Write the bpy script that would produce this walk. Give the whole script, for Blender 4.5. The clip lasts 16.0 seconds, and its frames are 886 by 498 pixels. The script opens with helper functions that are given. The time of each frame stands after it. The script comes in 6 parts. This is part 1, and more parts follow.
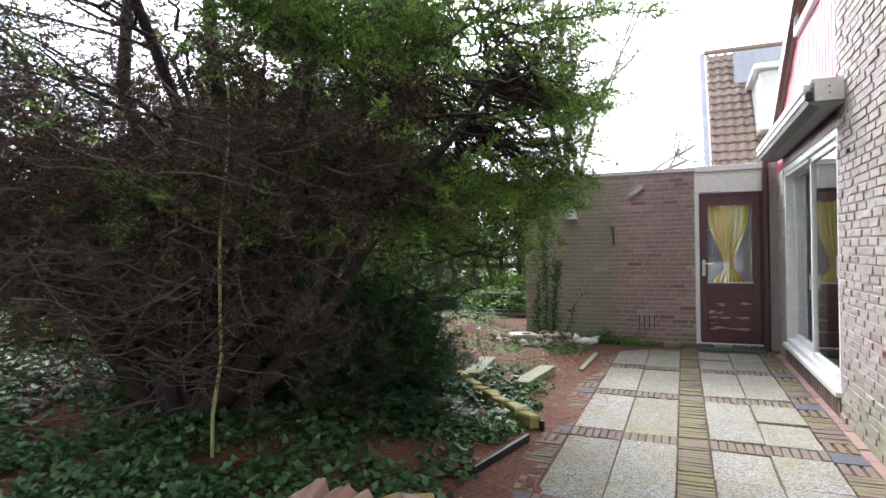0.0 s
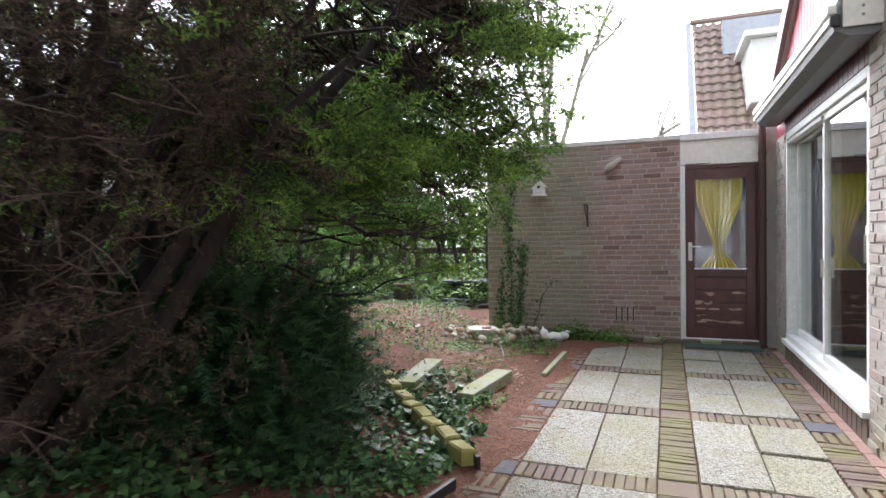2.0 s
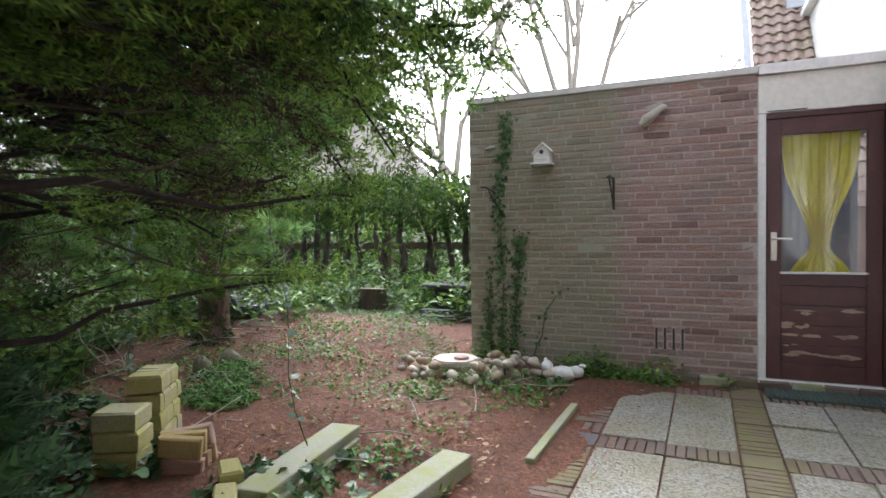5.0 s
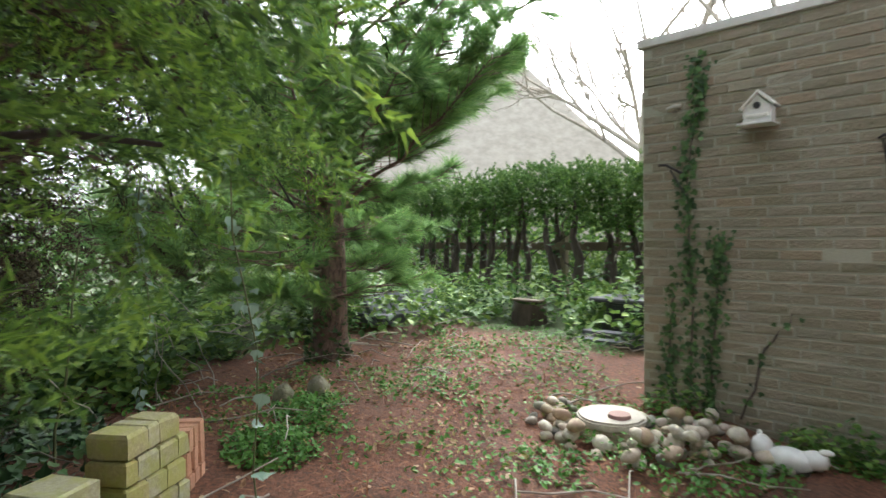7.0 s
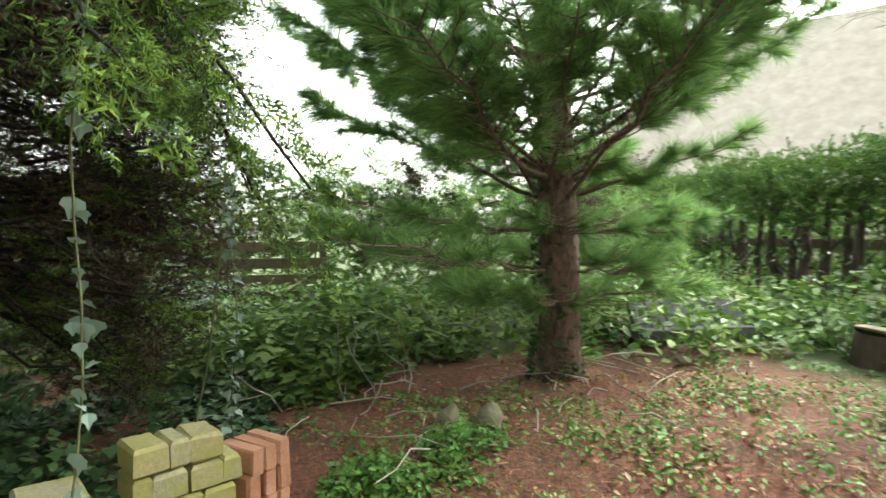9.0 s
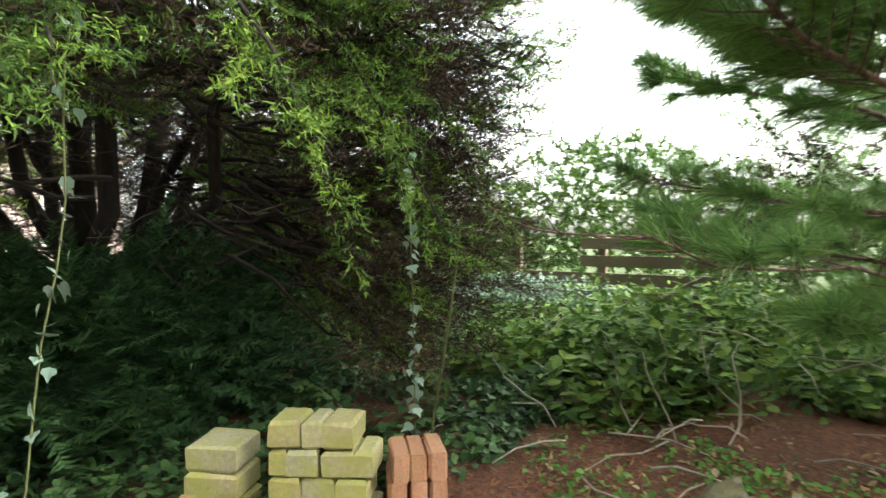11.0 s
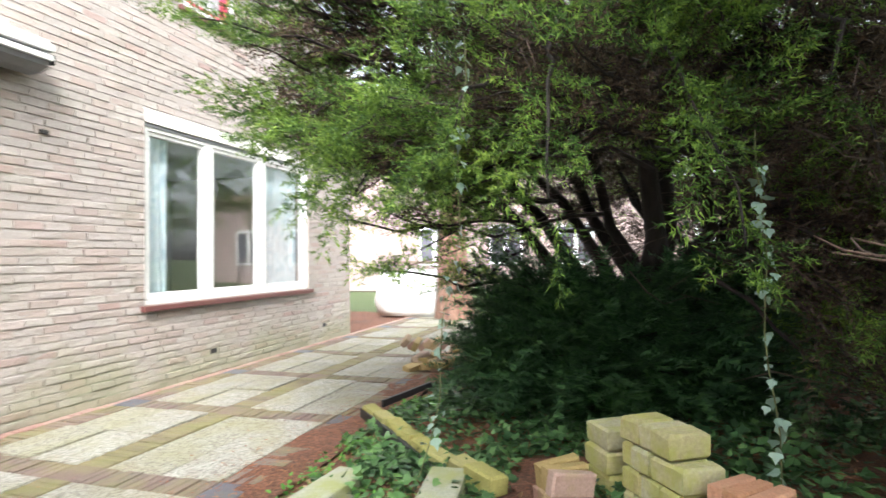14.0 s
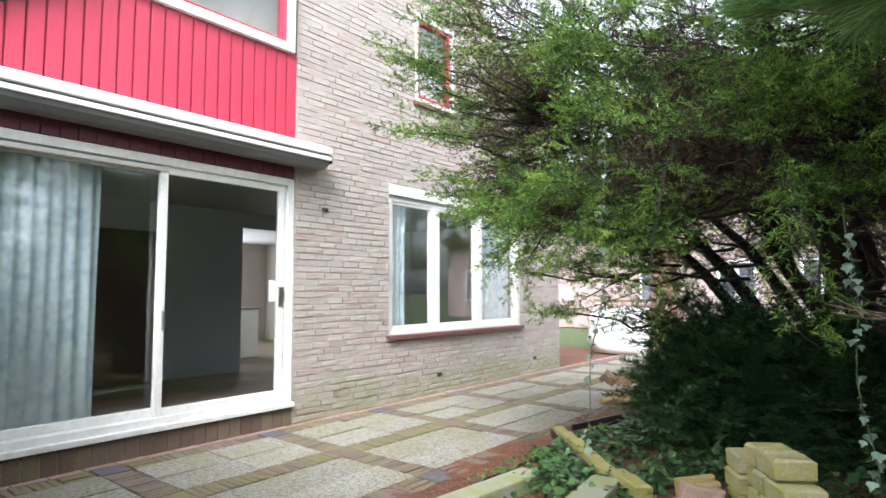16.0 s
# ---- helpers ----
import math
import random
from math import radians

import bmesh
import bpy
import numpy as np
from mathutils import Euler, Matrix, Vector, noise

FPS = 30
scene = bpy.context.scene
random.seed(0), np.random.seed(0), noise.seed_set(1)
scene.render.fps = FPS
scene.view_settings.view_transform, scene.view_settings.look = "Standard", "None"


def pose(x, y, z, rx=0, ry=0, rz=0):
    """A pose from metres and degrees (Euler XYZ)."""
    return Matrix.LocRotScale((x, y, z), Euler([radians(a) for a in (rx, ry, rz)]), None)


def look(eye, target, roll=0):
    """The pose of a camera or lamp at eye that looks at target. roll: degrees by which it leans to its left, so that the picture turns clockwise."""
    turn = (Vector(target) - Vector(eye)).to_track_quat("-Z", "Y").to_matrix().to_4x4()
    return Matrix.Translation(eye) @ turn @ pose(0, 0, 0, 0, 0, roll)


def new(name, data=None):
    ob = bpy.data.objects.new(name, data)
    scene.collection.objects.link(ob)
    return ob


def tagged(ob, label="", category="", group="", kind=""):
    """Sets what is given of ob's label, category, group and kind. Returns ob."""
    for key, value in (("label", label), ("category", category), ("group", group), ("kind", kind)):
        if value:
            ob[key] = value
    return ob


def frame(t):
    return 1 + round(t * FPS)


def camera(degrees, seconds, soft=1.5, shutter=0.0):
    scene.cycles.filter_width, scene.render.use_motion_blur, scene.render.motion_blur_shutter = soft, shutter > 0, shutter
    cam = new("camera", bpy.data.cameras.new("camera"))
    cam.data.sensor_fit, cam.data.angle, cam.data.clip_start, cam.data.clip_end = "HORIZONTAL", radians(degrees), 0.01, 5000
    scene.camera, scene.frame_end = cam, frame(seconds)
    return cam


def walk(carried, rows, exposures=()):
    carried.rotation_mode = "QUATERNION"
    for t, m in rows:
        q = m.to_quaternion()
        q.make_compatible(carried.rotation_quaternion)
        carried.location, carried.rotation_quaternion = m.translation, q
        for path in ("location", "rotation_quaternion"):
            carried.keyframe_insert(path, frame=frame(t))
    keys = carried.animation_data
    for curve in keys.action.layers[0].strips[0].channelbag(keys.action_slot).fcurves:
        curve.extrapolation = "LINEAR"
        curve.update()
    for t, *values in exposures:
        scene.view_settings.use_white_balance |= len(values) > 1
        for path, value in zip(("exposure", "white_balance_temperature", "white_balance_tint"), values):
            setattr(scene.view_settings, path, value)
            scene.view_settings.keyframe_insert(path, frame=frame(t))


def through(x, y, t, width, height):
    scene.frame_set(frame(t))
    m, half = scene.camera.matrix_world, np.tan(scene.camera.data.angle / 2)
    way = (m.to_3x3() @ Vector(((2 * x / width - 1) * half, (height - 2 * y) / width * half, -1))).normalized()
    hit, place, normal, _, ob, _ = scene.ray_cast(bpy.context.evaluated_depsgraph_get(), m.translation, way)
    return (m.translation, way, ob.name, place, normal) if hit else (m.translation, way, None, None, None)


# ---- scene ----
cam = camera(74.7, 16.0, shutter=0.4)
PATH = [
    (0, (0.347, 1.238, 1.385), (-0.418, 3.086, 1.392), -0.8),
    (0.5, (0.346, 1.458, 1.362), (-0.4, 3.314, 1.342), -0.8),
    (1, (0.346, 1.747, 1.351), (-0.394, 3.605, 1.319), -0.9),
    (1.5, (0.334, 2.102, 1.342), (-0.397, 3.963, 1.302), -0.8),
    (2, (0.347, 2.499, 1.332), (-0.373, 4.364, 1.288), -0.9),
    (2.5, (0.341, 2.884, 1.319), (-0.378, 4.749, 1.269), -0.9),
    (3, (0.322, 3.304, 1.321), (-0.397, 5.17, 1.268), -0.7),
    (3.2, (0.325, 3.482, 1.318), (-0.396, 5.347, 1.262), -0.8),
    (5.3, (0.071, 5.124, 1.221), (-0.803, 6.923, 1.172), -0.7),
    (5.5, (0.051, 5.273, 1.212), (-0.874, 7.046, 1.169), -0.6),
    (6, (-0.006, 5.64, 1.193), (-1.065, 7.337, 1.153), -0.5),
    (6.5, (-0.075, 5.987, 1.207), (-1.298, 7.569, 1.162), -0.6),
    (7, (-0.171, 6.343, 1.239), (-1.565, 7.776, 1.188), -0.8),
    (7.5, (-0.252, 6.7, 1.219), (-1.821, 7.939, 1.174), -0.9),
    (8, (-0.343, 7.016, 1.178), (-2.089, 7.99, 1.146), -0.6),
    (8.5, (-0.446, 7.329, 1.172), (-2.32, 8.026, 1.134), -0.3),
    (9, (-0.465, 7.694, 1.221), (-2.432, 8.054, 1.161), -0.4),
    (9.2, (-0.478, 7.818, 1.233), (-2.467, 8.016, 1.167), -0.4),
    (11.3, (-1.433, 8.757, 1.14), (-2.903, 7.401, 1.093), -0.2),
    (11.5, (-1.538, 8.757, 1.134), (-2.933, 7.324, 1.084), -0.3),
    (12, (-1.738, 8.831, 1.129), (-2.817, 7.147, 1.093), -0.4),
    (12.5, (-1.869, 8.967, 1.15), (-2.548, 7.086, 1.135), -0.1),
    (13, (-2.061, 9.132, 1.149), (-2.304, 7.147, 1.157), -0.4),
    (13.5, (-2.257, 9.334, 1.144), (-2.034, 7.347, 1.175), -0.2),
    (14, (-2.465, 9.521, 1.164), (-1.887, 7.606, 1.192), -0.4),
    (14.5, (-2.671, 9.738, 1.205), (-1.807, 7.935, 1.24), -0.4),
    (15, (-2.838, 9.938, 1.242), (-1.799, 8.231, 1.298), -0.2),
    (15.5, (-3.026, 10.07, 1.254), (-1.876, 8.438, 1.365), -0.3),
    (16, (-3.142, 10.162, 1.232), (-1.886, 8.613, 1.384), -0.2),
]
walk(cam, [(t, look(eye, target, roll)) for t, eye, target, roll in PATH],
     [(0.0, 2.35, 5950, 13), (3.0, 2.45, 5950, 13), (6.0, 2.45, 5950, 10), (8.5, 2.75, 6650, 1), (12.5, 3.05, 6800, 3), (13.3, 3.05, 6450, 6), (14.5, 2.55, 6200, 8), (16.0, 2.45, 6000, 9)])

SKY = 0.15

# ---- world and light: a bright, thin overcast ----
world = bpy.data.worlds.new("world")
scene.world = world
world.use_nodes = True
wn, wl = world.node_tree.nodes, world.node_tree.links
sky = wn.new("ShaderNodeTexSky")
sky.sky_type, sky.sun_disc = "NISHITA", False
sky.sun_elevation, sky.sun_rotation = radians(42), radians(-25)
sky.air_density, sky.dust_density = 1.0, 4.0
veil = wn.new("ShaderNodeHueSaturation")
veil.inputs["Saturation"].default_value = 0.22
wl.new(sky.outputs[0], veil.inputs["Color"])
wl.new(veil.outputs[0], wn["Background"].inputs["Color"])
wn["Background"].inputs["Strength"].default_value = SKY
sun = new("sun", bpy.data.lights.new("sun", "SUN"))
sun.data.energy, sun.data.angle, sun.data.color = 0.55, radians(25), (1.0, 0.985, 0.96)
sun.matrix_world = look((-4.2, 15.5, 9), (0, 6.5, 0))

rng = np.random.default_rng(7)


# ---- materials ----
def material(name, rough=0.8, metal=0.0, spec=0.5):
    m = bpy.data.materials.new(name)
    m.use_nodes = True
    b = m.node_tree.nodes["Principled BSDF"]
    b.inputs["Roughness"].default_value = rough
    b.inputs["Metallic"].default_value = metal
    b.inputs["Specular IOR Level"].default_value = spec
    return m, m.node_tree.nodes, m.node_tree.links, b


def position(n):
    return n.new("ShaderNodeNewGeometry").outputs["Position"]


def noise_node(n, l, scale, detail=4, rough=0.6, vec=None):
    t = n.new("ShaderNodeTexNoise")
    t.inputs["Scale"].default_value, t.inputs["Detail"].default_value, t.inputs["Roughness"].default_value = scale, detail, rough
    l.new(vec if vec else position(n), t.inputs["Vector"])
    return t.outputs["Fac"]


def ramp(n, l, fac, stops):
    r = n.new("ShaderNodeValToRGB")
    e = r.color_ramp.elements
    while len(e) < len(stops):
        e.new(0.5)
    for k, (p, c) in enumerate(stops):
        e[k].position, e[k].color = p, (*c, 1)
    l.new(fac, r.inputs["Fac"])
    return r.outputs["Color"]


def mix(n, l, fac, a, b, mode="MIX"):
    m = n.new("ShaderNodeMix")
    m.data_type, m.blend_type = "RGBA", mode
    for s, v in ((m.inputs[0], fac), (m.inputs[6], a), (m.inputs[7], b)):
        if isinstance(v, (int, float)):
            s.default_value = v
        elif isinstance(v, tuple):
            s.default_value = (*v, 1)
        else:
            l.new(v, s)
    return m.outputs[2]


def math_node(n, l, op, a, b=0.0):
    m = n.new("ShaderNodeMath")
    m.operation = op
    for s, v in zip(m.inputs, (a, b)):
        if isinstance(v, (int, float)):
            s.default_value = v
        else:
            l.new(v, s)
    return m.outputs[0]


def bump(n, l, b, height, strength=0.4, dist=0.01):
    k = n.new("ShaderNodeBump")
    k.inputs["Strength"].default_value, k.inputs["Distance"].default_value = strength, dist
    l.new(height, k.inputs["Height"])
    l.new(k.outputs[0], b.inputs["Normal"])


def chance(n, l):
    """A random value for each object and each loose island."""
    return math_node(n, l, "FRACT", math_node(n, l, "ADD", n.new("ShaderNodeObjectInfo").outputs["Random"],
                                             n.new("ShaderNodeNewGeometry").outputs["Random Per Island"]))


def pieced(name, stops, rough=0.85, grain=90, blotch=3.0, stain=(0.1, 0.1, 0.05), stain_from=0.55, stain_to=0.75, stain_amount=0.6, relief=0.5, dist=0.006, tiny=None, algae=None, foot=None):
    """Bricks, stones, slabs: a colour for each piece, grain, large stains, relief."""
    m, n, l, b = material(name, rough)
    c = ramp(n, l, chance(n, l), stops)
    g = noise_node(n, l, grain, 5, 0.7)
    c = mix(n, l, 0.55, c, ramp(n, l, g, [(0.3, (0.35, 0.33, 0.32)), (0.7, (1.0, 1.0, 1.0))]), "MULTIPLY")
    if tiny:
        v = n.new("ShaderNodeTexVoronoi")
        v.inputs["Scale"].default_value = tiny
        l.new(position(n), v.inputs["Vector"])
        c = mix(n, l, 0.65, c, ramp(n, l, math_node(n, l, "FRACT", math_node(n, l, "MULTIPLY", v.outputs["Color"], 1.0)),
                                   [(0.15, (0.12, 0.1, 0.08)), (0.4, (0.55, 0.5, 0.44)), (0.75, (1.0, 0.99, 0.95))]), "MULTIPLY")
        g = v.outputs["Distance"]
    if algae:
        # a green film that ends at a drip line on the wall
        sx = n.new("ShaderNodeSeparateXYZ")
        l.new(position(n), sx.inputs[0])
        edge = math_node(n, l, "ADD", sx.outputs["X"], math_node(n, l, "MULTIPLY", noise_node(n, l, 2.5, 4), 0.5))
        c = mix(n, l, ramp(n, l, math_node(n, l, "ADD", math_node(n, l, "MULTIPLY", edge, -1.0), 0.22), [(0.45, (0, 0, 0)), (0.62, (0.52,) * 3)]), c, algae)
    if foot:
        # green growth that creeps up from the ground in uneven tongues
        sx = n.new("ShaderNodeSeparateXYZ")
        l.new(position(n), sx.inputs[0])
        reach = math_node(n, l, "SUBTRACT", math_node(n, l, "MULTIPLY", noise_node(n, l, 2.2, 5), 1.5), math_node(n, l, "MULTIPLY", sx.outputs["Z"], 1.4))
        c = mix(n, l, ramp(n, l, reach, [(0.12, (0, 0, 0)), (0.65, (0.55,) * 3)]), c, foot)
    s = ramp(n, l, noise_node(n, l, blotch, 6, 0.65), [(stain_from, (0, 0, 0)), (stain_to, (stain_amount,) * 3)])
    c = mix(n, l, s, c, stain)
    l.new(c, b.inputs["Base Color"])
    bump(n, l, b, g, relief, dist)
    return m


def plain(name, colour, rough=0.5, grain=25, vary=0.18, metal=0.0, relief=0.08, spec=0.5, dirt=None):
    m, n, l, b = material(name, rough, metal, spec)
    dark = tuple(v * (1 - vary) for v in colour)
    g = noise_node(n, l, grain, 5, 0.65)
    c = ramp(n, l, g, [(0.3, dark), (0.7, colour)])
    if dirt:
        c = mix(n, l, ramp(n, l, noise_node(n, l, 4.0, 6, 0.7), [(0.52, (0, 0, 0)), (0.72, (0.7,) * 3)]), c, dirt)
    l.new(c, b.inputs["Base Color"])
    bump(n, l, b, g, relief, 0.004)
    return m


def leafy(name, stops, rough=0.55, through=0.25, patch=1.6, own=0.5):
    """Leaves: a colour for each leaf or spray, patches across the crown, some light let through."""
    m, n, l, b = material(name, rough, 0, 0.25)
    f = math_node(n, l, "ADD", math_node(n, l, "MULTIPLY", n.new("ShaderNodeNewGeometry").outputs["Random Per Island"], own),
                  math_node(n, l, "MULTIPLY", noise_node(n, l, patch, 3), 1 - own))
    c = ramp(n, l, f, stops)
    l.new(c, b.inputs["Base Color"])
    t = n.new("ShaderNodeBsdfTranslucent")
    l.new(c, t.inputs["Color"])
    x = n.new("ShaderNodeMixShader")
    x.inputs[0].default_value = through
    l.new(b.outputs[0], x.inputs[1])
    l.new(t.outputs[0], x.inputs[2])
    l.new(x.outputs[0], n["Material Output"].inputs["Surface"])
    return m


def bark(name, a, b2, scale=14, stretch=0.25):
    m, n, l, b = material(name, 0.9)
    mp = n.new("ShaderNodeMapping")
    mp.inputs["Scale"].default_value = (1, 1, stretch)
    l.new(position(n), mp.inputs["Vector"])
    g = noise_node(n, l, scale, 6, 0.7, mp.outputs[0])
    l.new(ramp(n, l, g, [(0.32, a), (0.68, b2)]), b.inputs["Base Color"])
    bump(n, l, b, g, 0.9, 0.02)
    return m


def glass(name):
    m, n, l, b = material(name, 0.0)
    t, g, f, x = n.new("ShaderNodeBsdfTransparent"), n.new("ShaderNodeBsdfGlossy"), n.new("ShaderNodeLayerWeight"), n.new("ShaderNodeMixShader")
    g.inputs["Roughness"].default_value = 0.0
    t.inputs["Color"].default_value = (0.93, 0.95, 0.95, 1)
    gloss = math_node(n, l, "ADD", math_node(n, l, "MULTIPLY", math_node(n, l, "POWER", f.outputs["Facing"], 3.0), 0.95), 0.07)
    l.new(gloss, x.inputs[0])
    l.new(t.outputs[0], x.inputs[1])
    l.new(g.outputs[0], x.inputs[2])
    l.new(x.outputs[0], n["Material Output"].inputs["Surface"])
    return m


M_HOUSE = pieced("house brick", [(0, (0.43, 0.35, 0.31)), (0.3, (0.48, 0.42, 0.38)), (0.6, (0.44, 0.39, 0.36)), (0.9, (0.5, 0.45, 0.41)), (1, (0.42, 0.30, 0.27))],
                 stain=(0.24, 0.23, 0.17), stain_amount=0.45, relief=0.8, foot=(0.27, 0.27, 0.15))
M_GARAGE = pieced("garage brick", [(0, (0.22, 0.13, 0.11)), (0.2, (0.42, 0.28, 0.24)), (0.4, (0.3, 0.21, 0.195)), (0.6, (0.5, 0.36, 0.31)), (0.8, (0.34, 0.25, 0.24)), (1, (0.42, 0.24, 0.19))],
                  stain=(0.22, 0.2, 0.15), stain_from=0.46, stain_to=0.74, stain_amount=0.45, blotch=1.3, relief=1.0, dist=0.012, grain=45, algae=(0.23, 0.26, 0.16))
M_MORTAR = pieced("mortar", [(0, (0.42, 0.37, 0.34)), (1, (0.47, 0.42, 0.39))], stain=(0.2, 0.2, 0.14), foot=(0.2, 0.23, 0.1))
M_MORTAR_G = pieced("garage mortar", [(0, (0.52, 0.46, 0.42)), (1, (0.57, 0.51, 0.46))], stain=(0.25, 0.24, 0.17), algae=(0.28, 0.31, 0.2))
M_SLAB = pieced("gravel slab", [(0, (0.34, 0.33, 0.29)), (0.5, (0.47, 0.46, 0.42)), (1, (0.38, 0.37, 0.3))], blotch=2.6, stain=(0.2, 0.185, 0.075), stain_from=0.42, stain_to=0.72, stain_amount=0.6,
                tiny=85, relief=0.9, dist=0.007)
M_CLINKER = pieced("paving brick", [(0, (0.15, 0.1, 0.085)), (0.35, (0.2, 0.14, 0.12)), (0.7, (0.17, 0.135, 0.11)), (1, (0.23, 0.16, 0.135))], blotch=1.7,
                   stain=(0.18, 0.17, 0.05), stain_from=0.44, stain_to=0.62, stain_amount=0.6, relief=0.6)
M_MOSSCLINKER = pieced("mossy paving brick", [(0, (0.15, 0.11, 0.085)), (0.5, (0.2, 0.155, 0.11)), (1, (0.22, 0.17, 0.12))], blotch=2.3, stain=(0.17, 0.165, 0.055), stain_from=0.38, stain_to=0.6, stain_amount=0.7, relief=0.8)
M_PINK = pieced("pink edging brick", [(0, (0.34, 0.2, 0.17)), (1, (0.42, 0.28, 0.24))], blotch=2.5, stain=(0.17, 0.15, 0.07))
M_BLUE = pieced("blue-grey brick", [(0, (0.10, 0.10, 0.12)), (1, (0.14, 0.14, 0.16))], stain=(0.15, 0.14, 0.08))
M_STACK = pieced("mossy yellow brick", [(0, (0.46, 0.41, 0.17)), (0.5, (0.54, 0.49, 0.3)), (1, (0.47, 0.46, 0.31))], blotch=7, stain=(0.36, 0.37, 0.08), stain_from=0.42, stain_to=0.6, stain_amount=0.7, grain=60)
M_ORANGE = pieced("orange brick", [(0, (0.5, 0.24, 0.13)), (0.6, (0.6, 0.32, 0.2)), (1, (0.52, 0.33, 0.26))], blotch=8, stain=(0.3, 0.25, 0.1), stain_amount=0.4)
M_PILE = pieced("loose paving brick", [(0, (0.36, 0.2, 0.15)), (0.3, (0.5, 0.33, 0.26)), (0.6, (0.42, 0.31, 0.12)), (0.8, (0.3, 0.2, 0.16)), (1, (0.52, 0.36, 0.3))], blotch=8, stain=(0.3, 0.27, 0.08), stain_amount=0.4)
M_DARKPILE = pieced("dark stacked brick", [(0, (0.15, 0.1, 0.08)), (1, (0.2, 0.15, 0.11))], blotch=8, stain=(0.16, 0.17, 0.05))
M_CONCRETE = pieced("mossy concrete", [(0, (0.33, 0.34, 0.26)), (1, (0.4, 0.4, 0.31))], blotch=6, stain=(0.24, 0.26, 0.07), stain_from=0.4, stain_to=0.65, stain_amount=0.75)
M_MOSS = pieced("mossy edging block", [(0, (0.3, 0.28, 0.07)), (1, (0.36, 0.33, 0.14))], blotch=7, stain=(0.2, 0.22, 0.03), stain_amount=0.75)
M_OLDMOSS = pieced("old mossy stone", [(0, (0.16, 0.14, 0.09)), (1, (0.2, 0.18, 0.12))], blotch=14, stain=(0.13, 0.15, 0.04), stain_from=0.4, grain=30, relief=0.9, dist=0.02)
M_STONE = pieced("field stone", [(0, (0.4, 0.28, 0.19)), (0.3, (0.7, 0.64, 0.52)), (0.5, (0.3, 0.29, 0.27)), (0.75, (0.58, 0.47, 0.37)), (1, (0.75, 0.71, 0.62))], blotch=9, stain=(0.24, 0.27, 0.07), stain_from=0.48)
M_PALESTONE = pieced("pale round stone", [(0, (0.48, 0.45, 0.38)), (1, (0.52, 0.48, 0.4))], blotch=9, stain=(0.25, 0.24, 0.16))
M_WHITE = plain("white paint", (0.8, 0.795, 0.77), 0.4, dirt=(0.6, 0.59, 0.52))
M_CREAM = plain("cream board", (0.78, 0.76, 0.69), 0.5)
M_TRIM = plain("roof edge trim", (0.62, 0.6, 0.56), 0.5, dirt=(0.42, 0.41, 0.35))
M_DOOR = plain("dark red door paint", (0.085, 0.03, 0.03), 0.35, dirt=(0.13, 0.05, 0.045))
M_PEEL = plain("bare peeled wood", (0.5, 0.36, 0.28), 0.8, 40, 0.4)
M_RED = plain("red cladding paint", (0.44, 0.035, 0.07), 0.42, 12, 0.1)
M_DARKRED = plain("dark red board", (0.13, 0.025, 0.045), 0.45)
M_SILL = plain("red-brown sill tile", (0.15, 0.06, 0.055), 0.3)
M_GREY = plain("grey awning cassette", (0.19, 0.19, 0.2), 0.4)
M_BLACK = plain("black plastic", (0.02, 0.02, 0.022), 0.5)
M_IRON = plain("dark iron", (0.05, 0.047, 0.045), 0.6, 60, 0.4, 0.5)
M_CHROME = plain("brushed steel", (0.62, 0.6, 0.56), 0.3, 60, 0.1, 1.0)
M_PIPE = plain("brown plastic pipe", (0.085, 0.042, 0.04), 0.4)
M_ZINC = plain("weathered zinc", (0.4, 0.41, 0.43), 0.5, 8, 0.2, 0.3)
M_MAT = plain("green door grate", (0.07, 0.1, 0.085), 0.7)
M_YELLOW = leafy("yellow curtain", [(0.3, (0.78, 0.64, 0.02)), (0.7, (0.86, 0.74, 0.06))], 0.8, 0.3)
M_BLUECURTAIN = leafy("pale blue patterned curtain", [(0.35, (0.55, 0.68, 0.75)), (0.48, (0.86, 0.92, 0.93)), (0.6, (0.62, 0.74, 0.8))], 0.8, 0.35, 9, 0.02)
M_GLASS = glass("window glass")
M_ROOM = plain("grey plaster", (0.5, 0.5, 0.5), 0.8)
M_ROOMDARK = plain("brown panel", (0.1, 0.05, 0.04), 0.6)
M_FLOOR = plain("worn brown floor", (0.17, 0.12, 0.08), 0.45, 6, 0.4)
M_ROOFTILE = pieced("clay pantile", [(0, (0.3, 0.21, 0.17)), (0.5, (0.38, 0.27, 0.22)), (1, (0.32, 0.24, 0.2))], blotch=1.2, stain=(0.3, 0.27, 0.16), stain_from=0.45)
M_THATCH = pieced("grey thatch", [(0, (0.36, 0.32, 0.27)), (1, (0.4, 0.36, 0.3))], blotch=0.6, stain=(0.3, 0.27, 0.22), grain=2.5)
M_WOOD = pieced("weathered plank", [(0, (0.17, 0.13, 0.09)), (1, (0.24, 0.19, 0.13))], blotch=5, stain=(0.14, 0.15, 0.07))
M_SLATE = pieced("grey roofing sheet", [(0, (0.12, 0.125, 0.14)), (1, (0.16, 0.165, 0.18))], blotch=5, stain=(0.1, 0.11, 0.08))
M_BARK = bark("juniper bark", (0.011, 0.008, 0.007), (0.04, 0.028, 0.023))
M_TWIG = bark("dead twig", (0.03, 0.02, 0.016), (0.11, 0.072, 0.055), 9)
M_PINEBARK = bark("pine bark", (0.035, 0.024, 0.02), (0.26, 0.17, 0.13), 34, 0.45)
